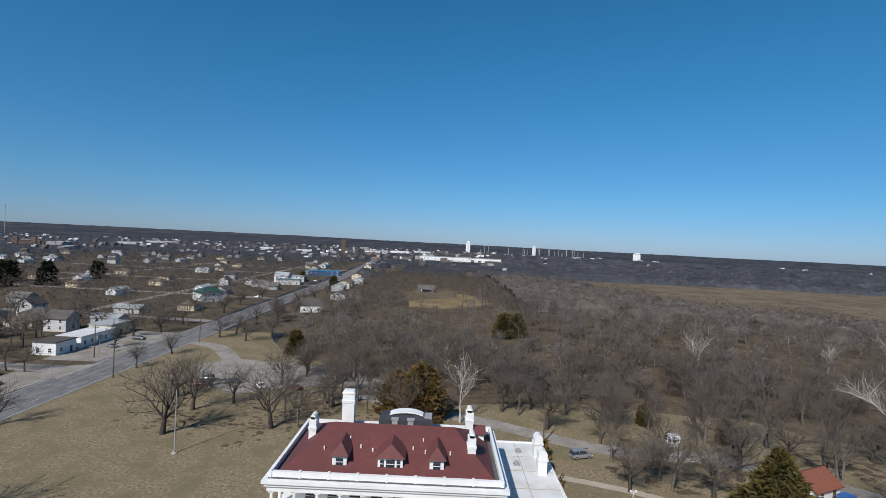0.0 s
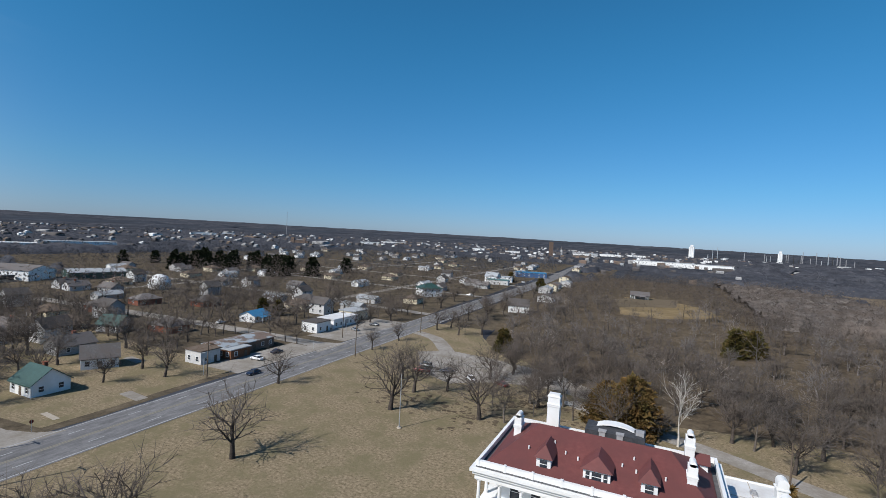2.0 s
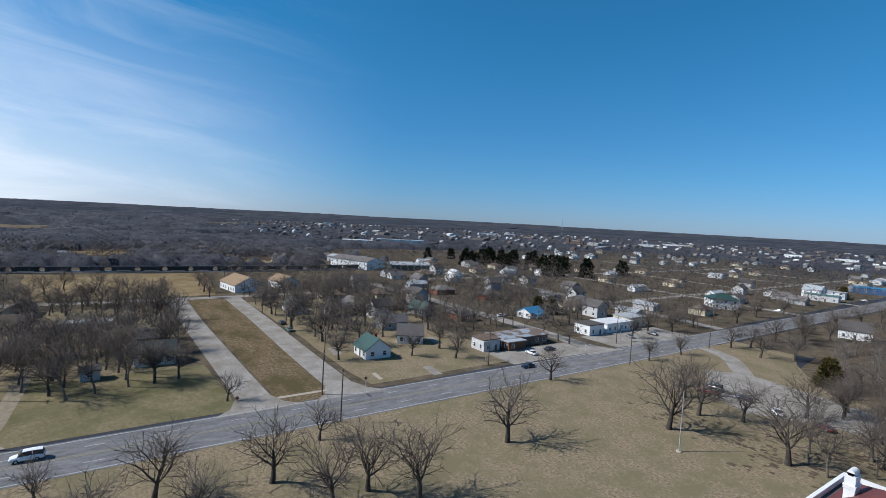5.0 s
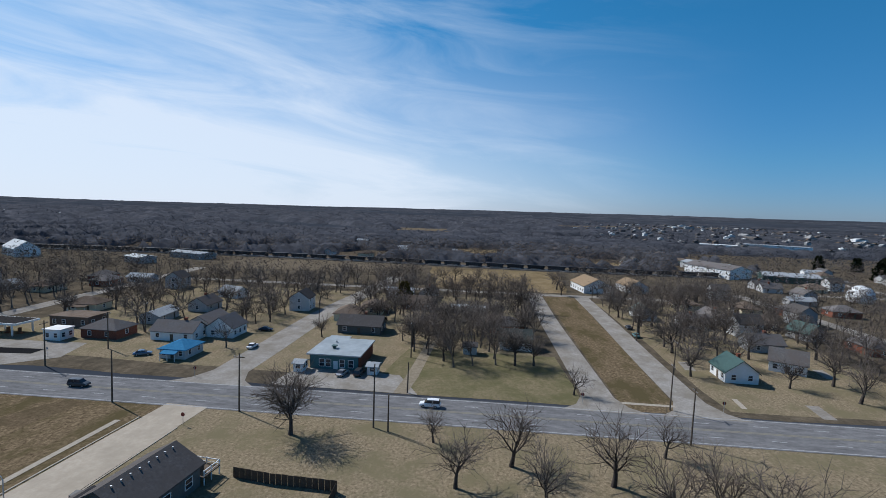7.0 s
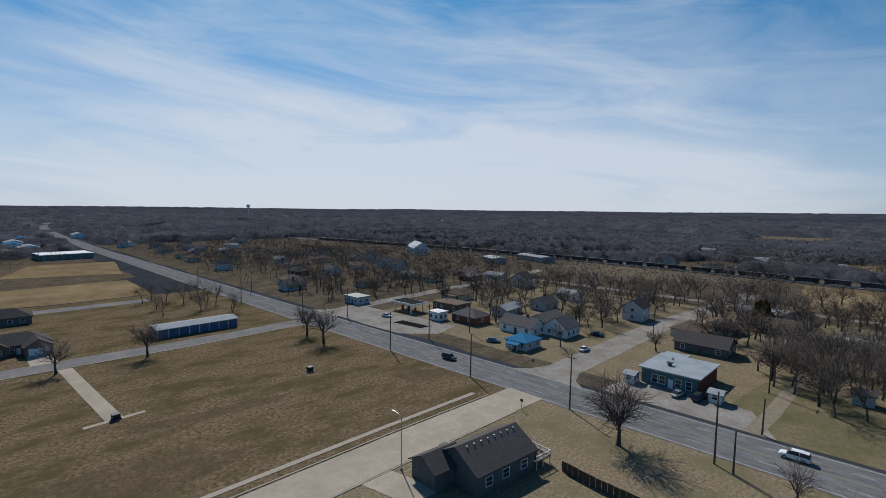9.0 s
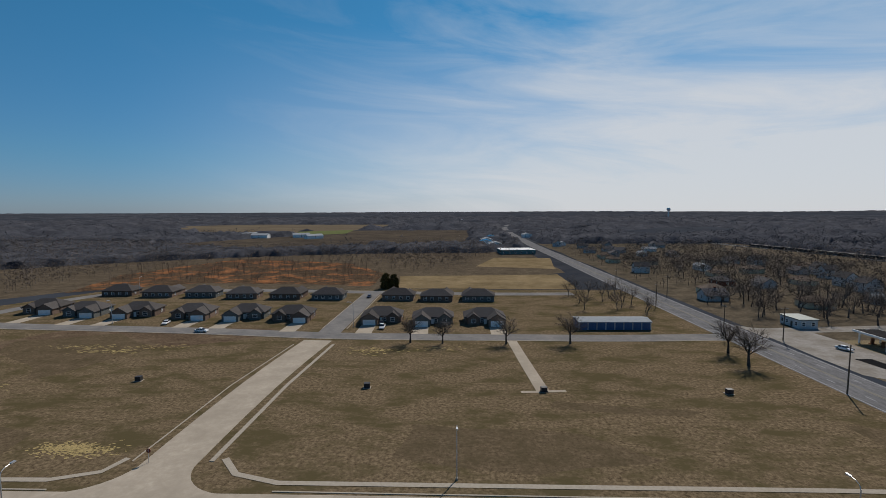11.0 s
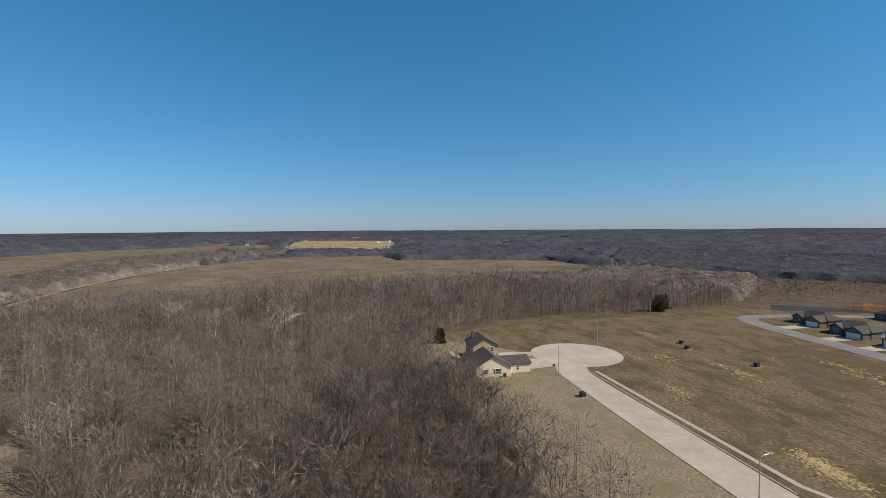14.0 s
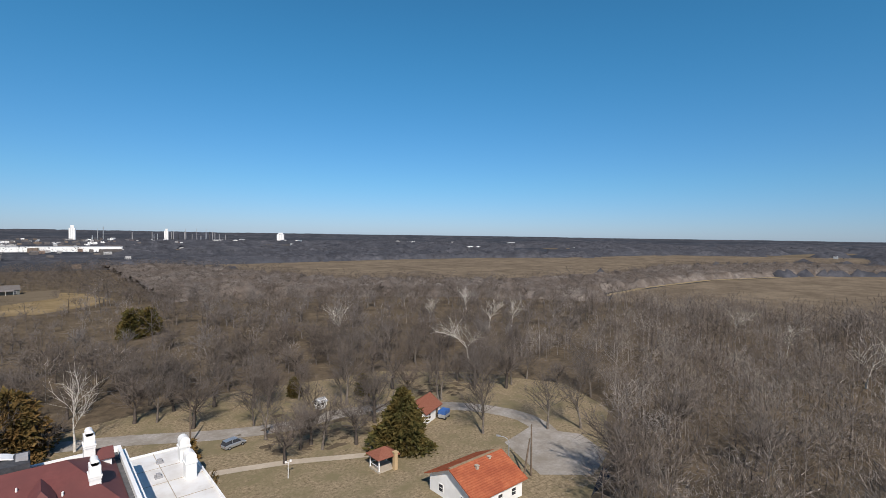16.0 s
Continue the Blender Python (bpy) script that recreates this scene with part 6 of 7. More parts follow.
BIG_CEDAR = evergreen("large dense green cedar beside the cottage", 4, 10.8, 11.5, 44, "cedar", False, 0.5)
BIG_CEDAR.plant(57.5, 79.5, 1.15, 0)
BRONZE = evergreen("broad bronze-green cedar behind the mansion", 6, 12.5, 12, 36, "browncedar", True, 0.5)
BRONZE.plant(-3.4, 120, 1.1, 40)
BRONZE.plant(-9.5, 124, 0.85, 200)
GREEN = evergreen("dark green cedar standing among bare trees", 8, 10, 6.5, 24, "cedar", True, 0.7)
for x, y, s in ((-52.5, 178, 0.95), (30, 227, 1.25), (37.5, 231, 1.2), (34, 238, 1.05), (53, 122, 0.55), (68, 112, 0.6), (-105 - 30, 470, 1.0), (-90, 405, 1.2), (-172, 176, 0.9), (-168, 182, 0.8), (-214, -38, 1.1), (180, -36, 0.6), (36, -268, 0.9), (32, -272, 0.8), (222, -160, 0.9), (228, -168, 0.8)):
    GREEN.plant(x, y, s, rt.uniform(0, 360))
PINE = evergreen("black-green pine in the old cemetery", 9, 14, 8, 18, "pine", True)
for i in range(46):
    x, y = rt.uniform(-430, -250), rt.uniform(300, 390)
    PINE.plant(x - 30, y - 20 + 0.25 * (x + 400), rt.uniform(0.75, 1.25), rt.uniform(0, 360))


# ---- woods: far too many trees to count, as joined masses ----
def wood_template(seed, height, limbs, twigs, trunk_r, twig_w, wide, low=0.28, crooked=False, reach=1.0):
    """A forest tree: a trunk, crooked rising limbs and a domed crown of short thin twigs round their ends."""
    r = random.Random(seed)
    vs, ts = [], []
    top = np.array((r.gauss(0, 0.4), r.gauss(0, 0.4), height * 0.7))
    bough(vs, ts, (0, 0, 0), top, trunk_r, trunk_r * 0.3, 3)
    ends = [(top * (1, 1, 0.95), np.array((0, 0, 1.0)), 1.0)]
    for i in range(limbs):
        a, z = 2.4 * i + r.uniform(-0.5, 0.5), height * (low + 0.34 * (i + r.random()) / limbs)
        up = r.uniform(0.55, 1.2)
        d = np.array((math.cos(a) * wide, math.sin(a) * wide, up))
        d = d / np.linalg.norm(d)
        ln = height * r.uniform(0.17, 0.25)
        p = np.array((top[0] * z / top[2], top[1] * z / top[2], z))
        q = p + d * ln
        e = d + np.array((r.gauss(0, 0.3), r.gauss(0, 0.3), 0.25 + r.gauss(0, 0.2)))
        e = e / np.linalg.norm(e)
        tip = q + e * ln * 0.85
        if crooked:
            bough(vs, ts, p, q, trunk_r * 0.5, trunk_r * 0.3, 3)
            bough(vs, ts, q, tip, trunk_r * 0.3, 0.0, 3)
        else:
            bough(vs, ts, p, tip, trunk_r * 0.4, 0.0, 3)
        ends.append((q, e, 0.9))
        ends.append((q * 0.3 + tip * 0.7, e, 1.0))
    mid = np.array((0, 0, height * 0.45))
    for i in range(twigs):
        p, d, k = r.choice(ends)
        p = p + np.array([r.gauss(0, 0.075 * reach) for _ in range(3)]) * height * k
        out = p - mid
        w = out / (np.linalg.norm(out) + 1e-9) * 0.7 + d * 0.3 + np.array([r.gauss(0, 0.5), r.gauss(0, 0.5), r.gauss(0.12, 0.45)])
        w = w / np.linalg.norm(w)
        ln = height * r.uniform(0.06, 0.15) * reach
        s = np.cross(w, np.array([r.gauss(0, 1) for _ in range(3)]))
        s = s / (np.linalg.norm(s) + 1e-9) * twig_w * r.uniform(0.6, 1.3)
        n = len(vs)
        vs.extend((p - s, p + s, p + w * ln))
        ts.append((n, n + 1, n + 2))
    return np.array(vs, float), np.array(ts, int)


def crown_template(seed, height, width, shards, twig_w):
    """A broad tree seen from far off: a short trunk and a wide cloud of twig bundles."""
    r = random.Random(seed)
    vs, ts = [], []
    bough(vs, ts, (0, 0, 0), (0, 0, height * 0.35), 0.12, 0.05, 3)
    for i in range(shards):
        a, q, z = r.uniform(0, 6.283), math.sqrt(r.random()), r.uniform(0.12, 1.0)
        rad = width / 2 * q * math.sqrt(max(0.05, 1 - (z - 0.45) ** 2 * 2.6))
        p = np.array((rad * math.cos(a), rad * math.sin(a), height * z * 0.9))
        w = np.array((0.5 * q * math.cos(a) + r.gauss(0, 0.5), 0.5 * q * math.sin(a) + r.gauss(0, 0.5), r.gauss(0.25, 0.5)))
        w = w / np.linalg.norm(w)
        size = twig_w * r.uniform(0.6, 1.4)
        bough(vs, ts, p, p + w * height * r.uniform(0.08, 0.19), size, 0.0, 3)
    return np.array(vs, float), np.array(ts, int)


def wood_mass(name, label, px, py, templates, lo, hi, material, seed, height_at=None):
    g = np.random.default_rng(seed)
    pick, turn, size = g.integers(0, len(templates), len(px)), g.uniform(0, 2 * np.pi, len(px)), g.uniform(lo, hi, len(px))
    V, T, base = [], [], 0
    for k, (tv, tt) in enumerate(templates):
        m = pick == k
        n = int(m.sum())
        if not n:
            continue
        c, s, z = np.cos(turn[m])[:, None], np.sin(turn[m])[:, None], size[m][:, None]
        x = (tv[None, :, 0] * c - tv[None, :, 1] * s) * z + px[m][:, None]
        y = (tv[None, :, 0] * s + tv[None, :, 1] * c) * z + py[m][:, None]
        w = tv[None, :, 2] * z * g.uniform(0.85, 1.2, (n, 1)) - 0.05
        if height_at is not None:
            w = w + height_at[m][:, None]
        V.append(np.stack([x, y, np.broadcast_to(w, x.shape)], -1).reshape(-1, 3))
        T.append((tt[None] + (np.arange(n) * len(tv))[:, None, None] + base).reshape(-1, 3))
        base += n * len(tv)
    if V:
        ob = new(name, mesh_of(name, np.concatenate(V), np.concatenate(T), material))
        tagged(ob, label, "woods", "", "stuff")


def spots(x0, x1, y0, y1, gap, seed):
    g = np.random.default_rng(seed)
    xs, ys = np.meshgrid(np.arange(x0, x1, gap), np.arange(y0, y1, gap))
    px, py = xs.ravel() + g.uniform(-0.5, 0.5, xs.size) * gap, ys.ravel() + g.uniform(-0.5, 0.5, xs.size) * gap
    return px, py, g


EAST_WOODS = [(56, -42), (100, -37), (128, -32), (170, -30), (196, -42), (216, -75), (216, -150), (232, -215), (330, -330), (470, -290), (400, -205), (380, -110), (335, -15), (300, 80), (292, 172), (330, 202), (523, 202), (694, 155), (780, 90), (930, 100), (1125, 150), (952, 202), (742, 273), (654, 307), (521, 280), (399, 272),
              (320, 295), (205, 372), (125, 610), (60, 640), (-60, 640), (-78, 520), (-70, 380), (-66, 230), (-52, 182), (-20, 152), (40, 138), (86, 130), (106, 114), (122, 86), (114, 66), (94, 52), (66, 42)]
SOUTH_WOODS = [(232, -215), (230, -320), (196, -440), (80, -402), (40, -340), (-10, -345), (-14, -380), (-36, -445), (-80, -445), (-82, -600), (-44, -604), (-30, -595), (214, -500), (385, -600), (500, -640), (800, -500), (560, -330), (470, -290), (330, -330)]
CLEARINGS = [(-60, 153, 16), (-40, 154, 12), (-10, 382, 24), (-6, 412, 24), (-6, 336, 20), (10, 346, 21), (20, 368, 19), (22, 219, 13), (38, 223, 12), (128, 92, 13), (108, 100, 9), (142, 80, 8), (60, 190, 9), (30, 175, 8), (95, 36, 7), (86, -8, 7), (150, 225, 10), (20, 260, 9), (110, 140, 8), (70, 165, 7), (0, 200, 8), (-30, 225, 7), (95, 205, 8), (130, 175, 8), (50, 230, 8), (175, 110, 8), (200, 60, 7), (165, 20, 8), (230, 130, 8), (140, 30, 6), (190, 170, 7)]
DENSE_TREES = [wood_template(s, 12.0, 8, 120, 0.12, 0.054, 1.15, 0.24) for s in (61, 62, 63, 64, 65)]
WOOD_TREES = [wood_template(s, 12.5, 6, 86, 0.17, 0.064, 1.2, 0.22) for s in (1, 2, 3, 4, 5, 6)]
MID_TREES = [wood_template(s, 12.5, 4, 60, 0.17, 0.085, 0.85) for s in (11, 12, 13, 14)]
WIDE_TREES = [crown_template(s, 11.5, 10.0, 30, 0.17) for s in (71, 72, 73, 74)]
FAR_TREES = [crown_template(s, 10.5, 12.0, 16, 0.32) for s in (21, 22, 23, 24)]
REMOTE_TREES = [crown_template(s, 10.5, 17.0, 9, 0.6) for s in (25, 26, 27)]


def branching(seed, height, limbs=(4, 3, 2, 1), kids=(2, 3, 2)):
    """One spreading bare tree with limbs and twigs, as a template."""
    (tv, tt), (cv, ct) = scaled_to(bare_tree(seed, 10, 0.88, limbs, kids, 0.24, 0.04, 0.30, 0.05, 0.0, (0.66, 0.95)), height)
    return np.array(list(tv) + list(cv), float), np.array(list(tt) + [tuple(i + len(tv) for i in t) for t in ct], int)


TOWN_TREES = [branching(s, 11.0) for s in (51, 52, 53, 54, 55)]
LEAN_TREES = [branching(s, 11.0, (4, 2, 2, 1), (2, 3, 2)) for s in (56, 57, 58, 59)]


def open_ground(px, py):
    """Where trees of the woods may stand."""
    ok = np.ones(len(px), bool)
    for a, b, c in FOOTPRINTS:
        ok &= (px - a) ** 2 + (py - b) ** 2 > (c + 1.5) ** 2
    for a, b, c in CLEARINGS:
        ok &= (px - a) ** 2 + (py - b) ** 2 > c * c * (0.7 + 0.6 * np.abs(np.sin(px * 0.21 + py * 0.13)))
    hx = np.interp(py, [p[1] for p in HIGHWAY], [p[0] for p in HIGHWAY])
    return ok & (np.abs(px - hx) > 15)


def noise_grid(qx, qy):
    """Broad patches where the woods stand thicker."""
    return np.sin(qx * 0.047 + 0.8) + np.sin(qy * 0.053 - 1.1) + np.sin((qx + qy) * 0.031) > -0.4


px, py, g = spots(-90, 480, -340, 650, 4.7, 1)
ok = inside(px, py, EAST_WOODS) & open_ground(px, py) & (g.random(len(px)) < 0.93)  # the woods
dist = np.hypot(px, py)
near = ok & (dist < 330)
lone = g.random(len(px))
thin = np.where((py > 150) & (px < 260), 0.62, 1.0) * np.where(noise_grid(px, py) | (py < 115), 1.0, 0.5)
north = (py > 116) & (px < 262)  # open woods of single trees with spreading crowns
near &= (lone < thin) & ~(north & (lone > 0.10))
tint = g.random(len(px)) < 0.5
close = near & (dist < 185)
near &= ~close
nx, ny, ng = spots(-90, 262, 116, 420, 8.8, 31)
single = inside(nx, ny, EAST_WOODS) & open_ground(nx, ny) & (np.hypot(nx, ny) < 345) & (ng.random(len(nx)) < np.where(ny < 160, 0.6, 0.86))
low = (nx > -40) & (nx < 48) & (ny > 225) & (ny < 322)  # young growth before the clearing
shade = ng.random(len(nx))
for m, lo, hi, material, seed in ((single & ~low & (shade < 0.4), 0.7, 1.15, "midtwig", 32), (single & ~low & (shade >= 0.4), 0.75, 1.25, "darktwig", 33), (single & low, 0.35, 0.6, "midtwig", 34)):
    back = np.hypot(nx, ny) > 205
    wood_mass("woods", "bare trees with spreading crowns in the open woods", nx[m & ~back], ny[m & ~back], TOWN_TREES, lo, hi, material, seed)
    wood_mass("woods", "bare trees with spreading crowns deeper in the woods", nx[m & back], ny[m & back], LEAN_TREES, lo, hi, material, seed)
wood_mass("woods", "dense bare twiggy woods beside the grounds", px[close & tint], py[close & tint], DENSE_TREES, 0.7, 1.15, "twig", 24)
wood_mass("woods", "darker twiggy trees beside the grounds", px[close & ~tint], py[close & ~tint], DENSE_TREES, 0.7, 1.25, "darktwig", 25)
ex, ey, eg = spots(56, 190, -42, 112, 5.8, 29)
thick = inside(ex, ey, EAST_WOODS) & open_ground(ex, ey) & (np.hypot(ex, ey) < 190) & (eg.random(len(ex)) < 0.7)
wood_mass("woods", "thicket of low bare trees filling the woods", ex[thick], ey[thick], DENSE_TREES, 0.45, 0.85, "twig", 30)
wood_mass("woods", "dense bare grey-brown winter woods", px[near & tint], py[near & tint], WOOD_TREES, 0.5, 1.25, "twig", 2)
wood_mass("woods", "darker bare trees among the winter woods", px[near & ~tint], py[near & ~tint], WOOD_TREES, 0.6, 1.5, "darktwig", 23)
brush = [wood_template(s, 4.2, 5, 34, 0.05, 0.05, 1.3) for s in (41, 42, 43)]
bx, by, bg = spots(-80, 300, -200, 330, 5.2, 21)
bok = inside(bx, by, EAST_WOODS) & open_ground(bx, by) & (np.hypot(bx, by) < 290) & (bg.random(len(bx)) < 0.5)
wood_mass("undergrowth", "tangled bare undergrowth below the woods", bx[bok], by[bok], brush, 0.6, 1.3, "darktwig", 22)
far = ok & (dist >= 330) & (g.random(len(px)) < 0.34)
wood_mass("woods", "bare winter woods further off", px[far], py[far], WIDE_TREES, 0.7, 1.2, "darktwig", 3)
px, py, g = spots(-90, 960, -610, 660, 9.8, 4)
ok = (inside(px, py, SOUTH_WOODS) | (inside(px, py, EAST_WOODS) & (px > 480))) & open_ground(px, py)
wood_mass("woods", "bare winter woods beyond the houses", px[ok], py[ok], WIDE_TREES, 0.6, 1.2, "darktwig", 5)
# thin scrub saplings on the cleared land and beside the railway
px, py, g = spots(30, 230, -440, -250, 5.0, 6)
ok = inside(px, py, SCRUBLAND) & (g.random(len(px)) < 0.8)
wood_mass("scrub", "sparse reddish scrub saplings", px[ok], py[ok], MID_TREES, 0.16, 0.42, "darktwig", 7)
ok = inside(px, py, SCRUBLAND) & (g.random(len(px)) < 0.12)
wood_mass("scrub", "scattered bare trees over the scrubland", px[ok], py[ok], WOOD_TREES, 0.35, 0.75, "darktwig", 26)
# trees of the old town, between its houses
px, py, g = spots(-600, -118, -620, 900, 8.4, 8)
ok = open_ground(px, py) & (g.random(len(px)) < np.where(py < -95, 0.62, 0.82)) & ~inside(px, py, rect(-132, -100, -170, 112)) & ~inside(px, py, rect(-160, -100, 28, 112)) & ~inside(px, py, rect(-262, -100, 20, 56)) & ~inside(px, py, rect(-262, -100, -74, -56)) & ~inside(px, py, rect(-146, -100, -30, 20)) & ~inside(px, py, rect(-160, -100, -56, -30)) & ~inside(px, py, [(-262, -40), (-362, -48), (-362, 56), (-262, 50)]) & ~inside(px, py, [(-296, -176), (-364, -200), (-366, -60), (-318, -92)])
tx = np.interp(py, [-640, -408, -230, -120, 0, 100, 260], [-330, -362, -378, -378, -371, -367, -376])
ok &= np.abs(px - tx) > 11
for sy in (147, 236, 330, 430, 540, 640, -176):
    ok &= ~((np.abs(py - sy - 5) < 7) & (px < -105))
dist = np.hypot(px, py)
a = ok & (dist < 290) & (g.random(len(px)) < 0.9)
b = a & (dist > 200)
a &= ~b
wood_mass("town_trees", "bare shade trees between the old-town houses", px[a], py[a], TOWN_TREES, 0.8, 1.2, "darktwig", 9)
wood_mass("town_trees", "bare shade trees in the yards further back", px[b], py[b], LEAN_TREES, 0.8, 1.2, "darktwig", 19)
a = ok & (dist >= 290) & (dist < 520)
wood_mass("town_trees", "bare shade trees of the town further off", px[a], py[a], WIDE_TREES, 0.85, 1.35, "darktwig", 10)
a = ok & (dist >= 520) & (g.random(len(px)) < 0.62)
wood_mass("town_trees", "bare trees of the far end of town", px[a], py[a], FAR_TREES, 0.7, 1.25, "hazetwig", 14)
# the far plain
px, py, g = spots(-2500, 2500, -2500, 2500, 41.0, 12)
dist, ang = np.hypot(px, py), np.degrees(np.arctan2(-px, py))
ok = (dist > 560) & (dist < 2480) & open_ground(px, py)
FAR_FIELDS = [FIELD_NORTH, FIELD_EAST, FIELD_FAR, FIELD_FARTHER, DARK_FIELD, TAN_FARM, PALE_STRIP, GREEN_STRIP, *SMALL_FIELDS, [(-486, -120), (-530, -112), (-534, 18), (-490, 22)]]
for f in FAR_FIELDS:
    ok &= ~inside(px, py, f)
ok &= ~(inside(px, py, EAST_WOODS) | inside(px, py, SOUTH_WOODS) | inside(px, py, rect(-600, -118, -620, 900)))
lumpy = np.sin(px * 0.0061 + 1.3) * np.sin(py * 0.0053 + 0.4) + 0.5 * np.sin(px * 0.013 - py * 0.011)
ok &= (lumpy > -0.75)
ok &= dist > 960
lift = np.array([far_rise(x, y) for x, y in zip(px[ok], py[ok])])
wood_mass("far_woods", "distant bare woods on the plain", px[ok], py[ok], REMOTE_TREES, 0.7, 1.5, "hazetwig", 13, lift)
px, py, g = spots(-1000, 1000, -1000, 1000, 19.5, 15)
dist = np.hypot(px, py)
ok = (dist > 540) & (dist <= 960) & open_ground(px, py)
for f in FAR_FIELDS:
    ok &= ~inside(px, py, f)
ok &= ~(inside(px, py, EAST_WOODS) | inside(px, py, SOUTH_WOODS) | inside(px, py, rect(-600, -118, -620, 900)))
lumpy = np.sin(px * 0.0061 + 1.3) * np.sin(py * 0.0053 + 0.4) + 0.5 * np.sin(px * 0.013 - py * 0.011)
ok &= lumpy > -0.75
wood_mass("far_woods", "bare woods beyond the fields", px[ok], py[ok], FAR_TREES, 0.7, 1.5, "hazetwig", 16)
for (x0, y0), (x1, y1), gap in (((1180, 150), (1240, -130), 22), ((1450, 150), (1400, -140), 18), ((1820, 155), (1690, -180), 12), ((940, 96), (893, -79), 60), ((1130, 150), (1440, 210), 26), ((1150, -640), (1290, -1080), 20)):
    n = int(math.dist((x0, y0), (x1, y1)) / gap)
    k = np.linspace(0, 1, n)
    wood_mass("far_woods", "hedgerow between far fields", x0 + (x1 - x0) * k, y0 + (y1 - y0) * k, FAR_TREES, 0.5, 1.0, "hazetwig", n)
# shade trees close by in the old town
px, py, g = spots(-262, -132, -420, 245, 9.4, 17)
ok = open_ground(px, py) & (g.random(len(px)) < np.where(py < -95, 0.4, 0.62))
for block in (rect(-145, -100, 28, 80), rect(-262, -100, 20, 54), rect(-262, -100, -73, -57), rect(-150, -100, -34, 20), rect(-158, -100, -56, -30), rect(-262, -100, 141, 152), rect(-262, -100, -184, -168)):
    ok &= ~inside(px, py, block)
wood_mass("town_trees", "bare shade trees crowding the old-town yards", px[ok], py[ok], LEAN_TREES, 0.75, 1.25, "darktwig", 18)


# the closed crowns of the far woods, below the single twigs
def canopy(label, x0, x1, y0, y1, step, where, lo, hi, material, seed, lifted=False):
    g = np.random.default_rng(seed)
    xs, ys = np.meshgrid(np.arange(x0, x1, step), np.arange(y0, y1, step))
    rows, cols = xs.shape
    px, py = xs.ravel() + g.uniform(-0.4, 0.4, xs.size) * step, ys.ravel() + g.uniform(-0.4, 0.4, xs.size) * step
    grown = where(px, py)
    pz = np.where(grown, g.uniform(lo, hi, px.size), -3.0)
    if lifted:
        pz += np.array([far_rise(x, y) for x, y in zip(px, py)])
    i = (np.arange(rows - 1)[:, None] * cols + np.arange(cols - 1)[None, :]).ravel()
    i = i[grown[i] | grown[i + 1] | grown[i + cols] | grown[i + cols + 1]]
    tris = np.concatenate([np.stack([i, i + 1, i + cols + 1], 1), np.stack([i, i + cols + 1, i + cols], 1)])
    used, flat_ids = np.unique(tris, return_inverse=True)
    ob = new("woods", mesh_of("woods", np.stack([px, py, pz], 1)[used], flat_ids.reshape(-1, 3), material))
    tagged(ob, label, "woods", "", "stuff")


TOWN = rect(-600, -118, -620, 900)


def past_railway(qx, qy):
    tx = np.interp(qy, [-640, -408, -230, -120, 0, 100, 260], [-330, -362, -378, -378, -371, -367, -376])
    for f in FAR_FIELDS[-1:] + [[(-560, -320), (-640, -340), (-660, -250), (-580, -230)], [(-430, -250), (-470, -256), (-476, -205), (-436, -200)], [(-420, 60), (-452, 70), (-448, 120), (-424, 118)]]:
        tx = np.where(inside(qx, qy, f), -9999.0, tx)
    return inside(qx, qy, TOWN) & (qx < tx - 26) & (qy < 215) & open_ground(qx, qy) & (noise_grid(qx * 1.3, qy * 1.1) | (np.sin(qx * 0.021 + 2) > 0.2))


def on_plain(qx, qy, d0, d1):
    d = np.hypot(qx, qy)
    ok = (d > d0) & (d < d1) & open_ground(qx, qy) & ~(inside(qx, qy, EAST_WOODS) | inside(qx, qy, SOUTH_WOODS) | inside(qx, qy, TOWN))
    ang = np.degrees(np.arctan2(-qx, qy))
    ok &= ~((ang > -9 + 4 * np.sin(d * 0.021)) & (ang < 80 + 3 * np.sin(d * 0.017)) & (d > 760)) & ~((ang > -42) & (ang < 0) & (d > 1900))  # the town and its works
    for f in FAR_FIELDS:
        ok &= ~inside(qx, qy, f)
    return ok & (np.sin(qx * 0.0061 + 1.3) * np.sin(qy * 0.0053 + 0.4) + 0.5 * np.sin(qx * 0.013 - qy * 0.011) > -0.75)


def in_far_town(qx, qy, d0, d1):
    d, ang = np.hypot(qx, qy), np.degrees(np.arctan2(-qx, qy))
    ok = (d > d0) & (d < d1) & (ang > -44) & (ang < 84) & open_ground(qx, qy) & ~inside(qx, qy, TOWN) & ~inside(qx, qy, EAST_WOODS)
    for f in FAR_FIELDS:
        ok &= ~inside(qx, qy, f)
    return ok & (np.sin(qx * 0.019 + 0.6) + np.sin(qy * 0.016 - 0.9) + np.sin((qx - qy) * 0.011) > -1.5)


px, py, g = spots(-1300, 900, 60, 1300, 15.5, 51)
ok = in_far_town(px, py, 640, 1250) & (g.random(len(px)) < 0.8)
wood_mass("town_trees", "bare street trees between far roofs", px[ok], py[ok], FAR_TREES, 0.5, 0.95, "hazetwig", 52)
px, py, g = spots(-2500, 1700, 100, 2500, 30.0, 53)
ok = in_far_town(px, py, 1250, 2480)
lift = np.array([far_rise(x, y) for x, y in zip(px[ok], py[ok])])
wood_mass("town_trees", "bare trees of the distant town", px[ok], py[ok], REMOTE_TREES, 0.5, 0.95, "hazetwig", 54, lift)
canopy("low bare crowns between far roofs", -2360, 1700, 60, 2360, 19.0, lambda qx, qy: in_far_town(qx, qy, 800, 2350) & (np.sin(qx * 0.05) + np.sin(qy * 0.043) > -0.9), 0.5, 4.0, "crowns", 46)
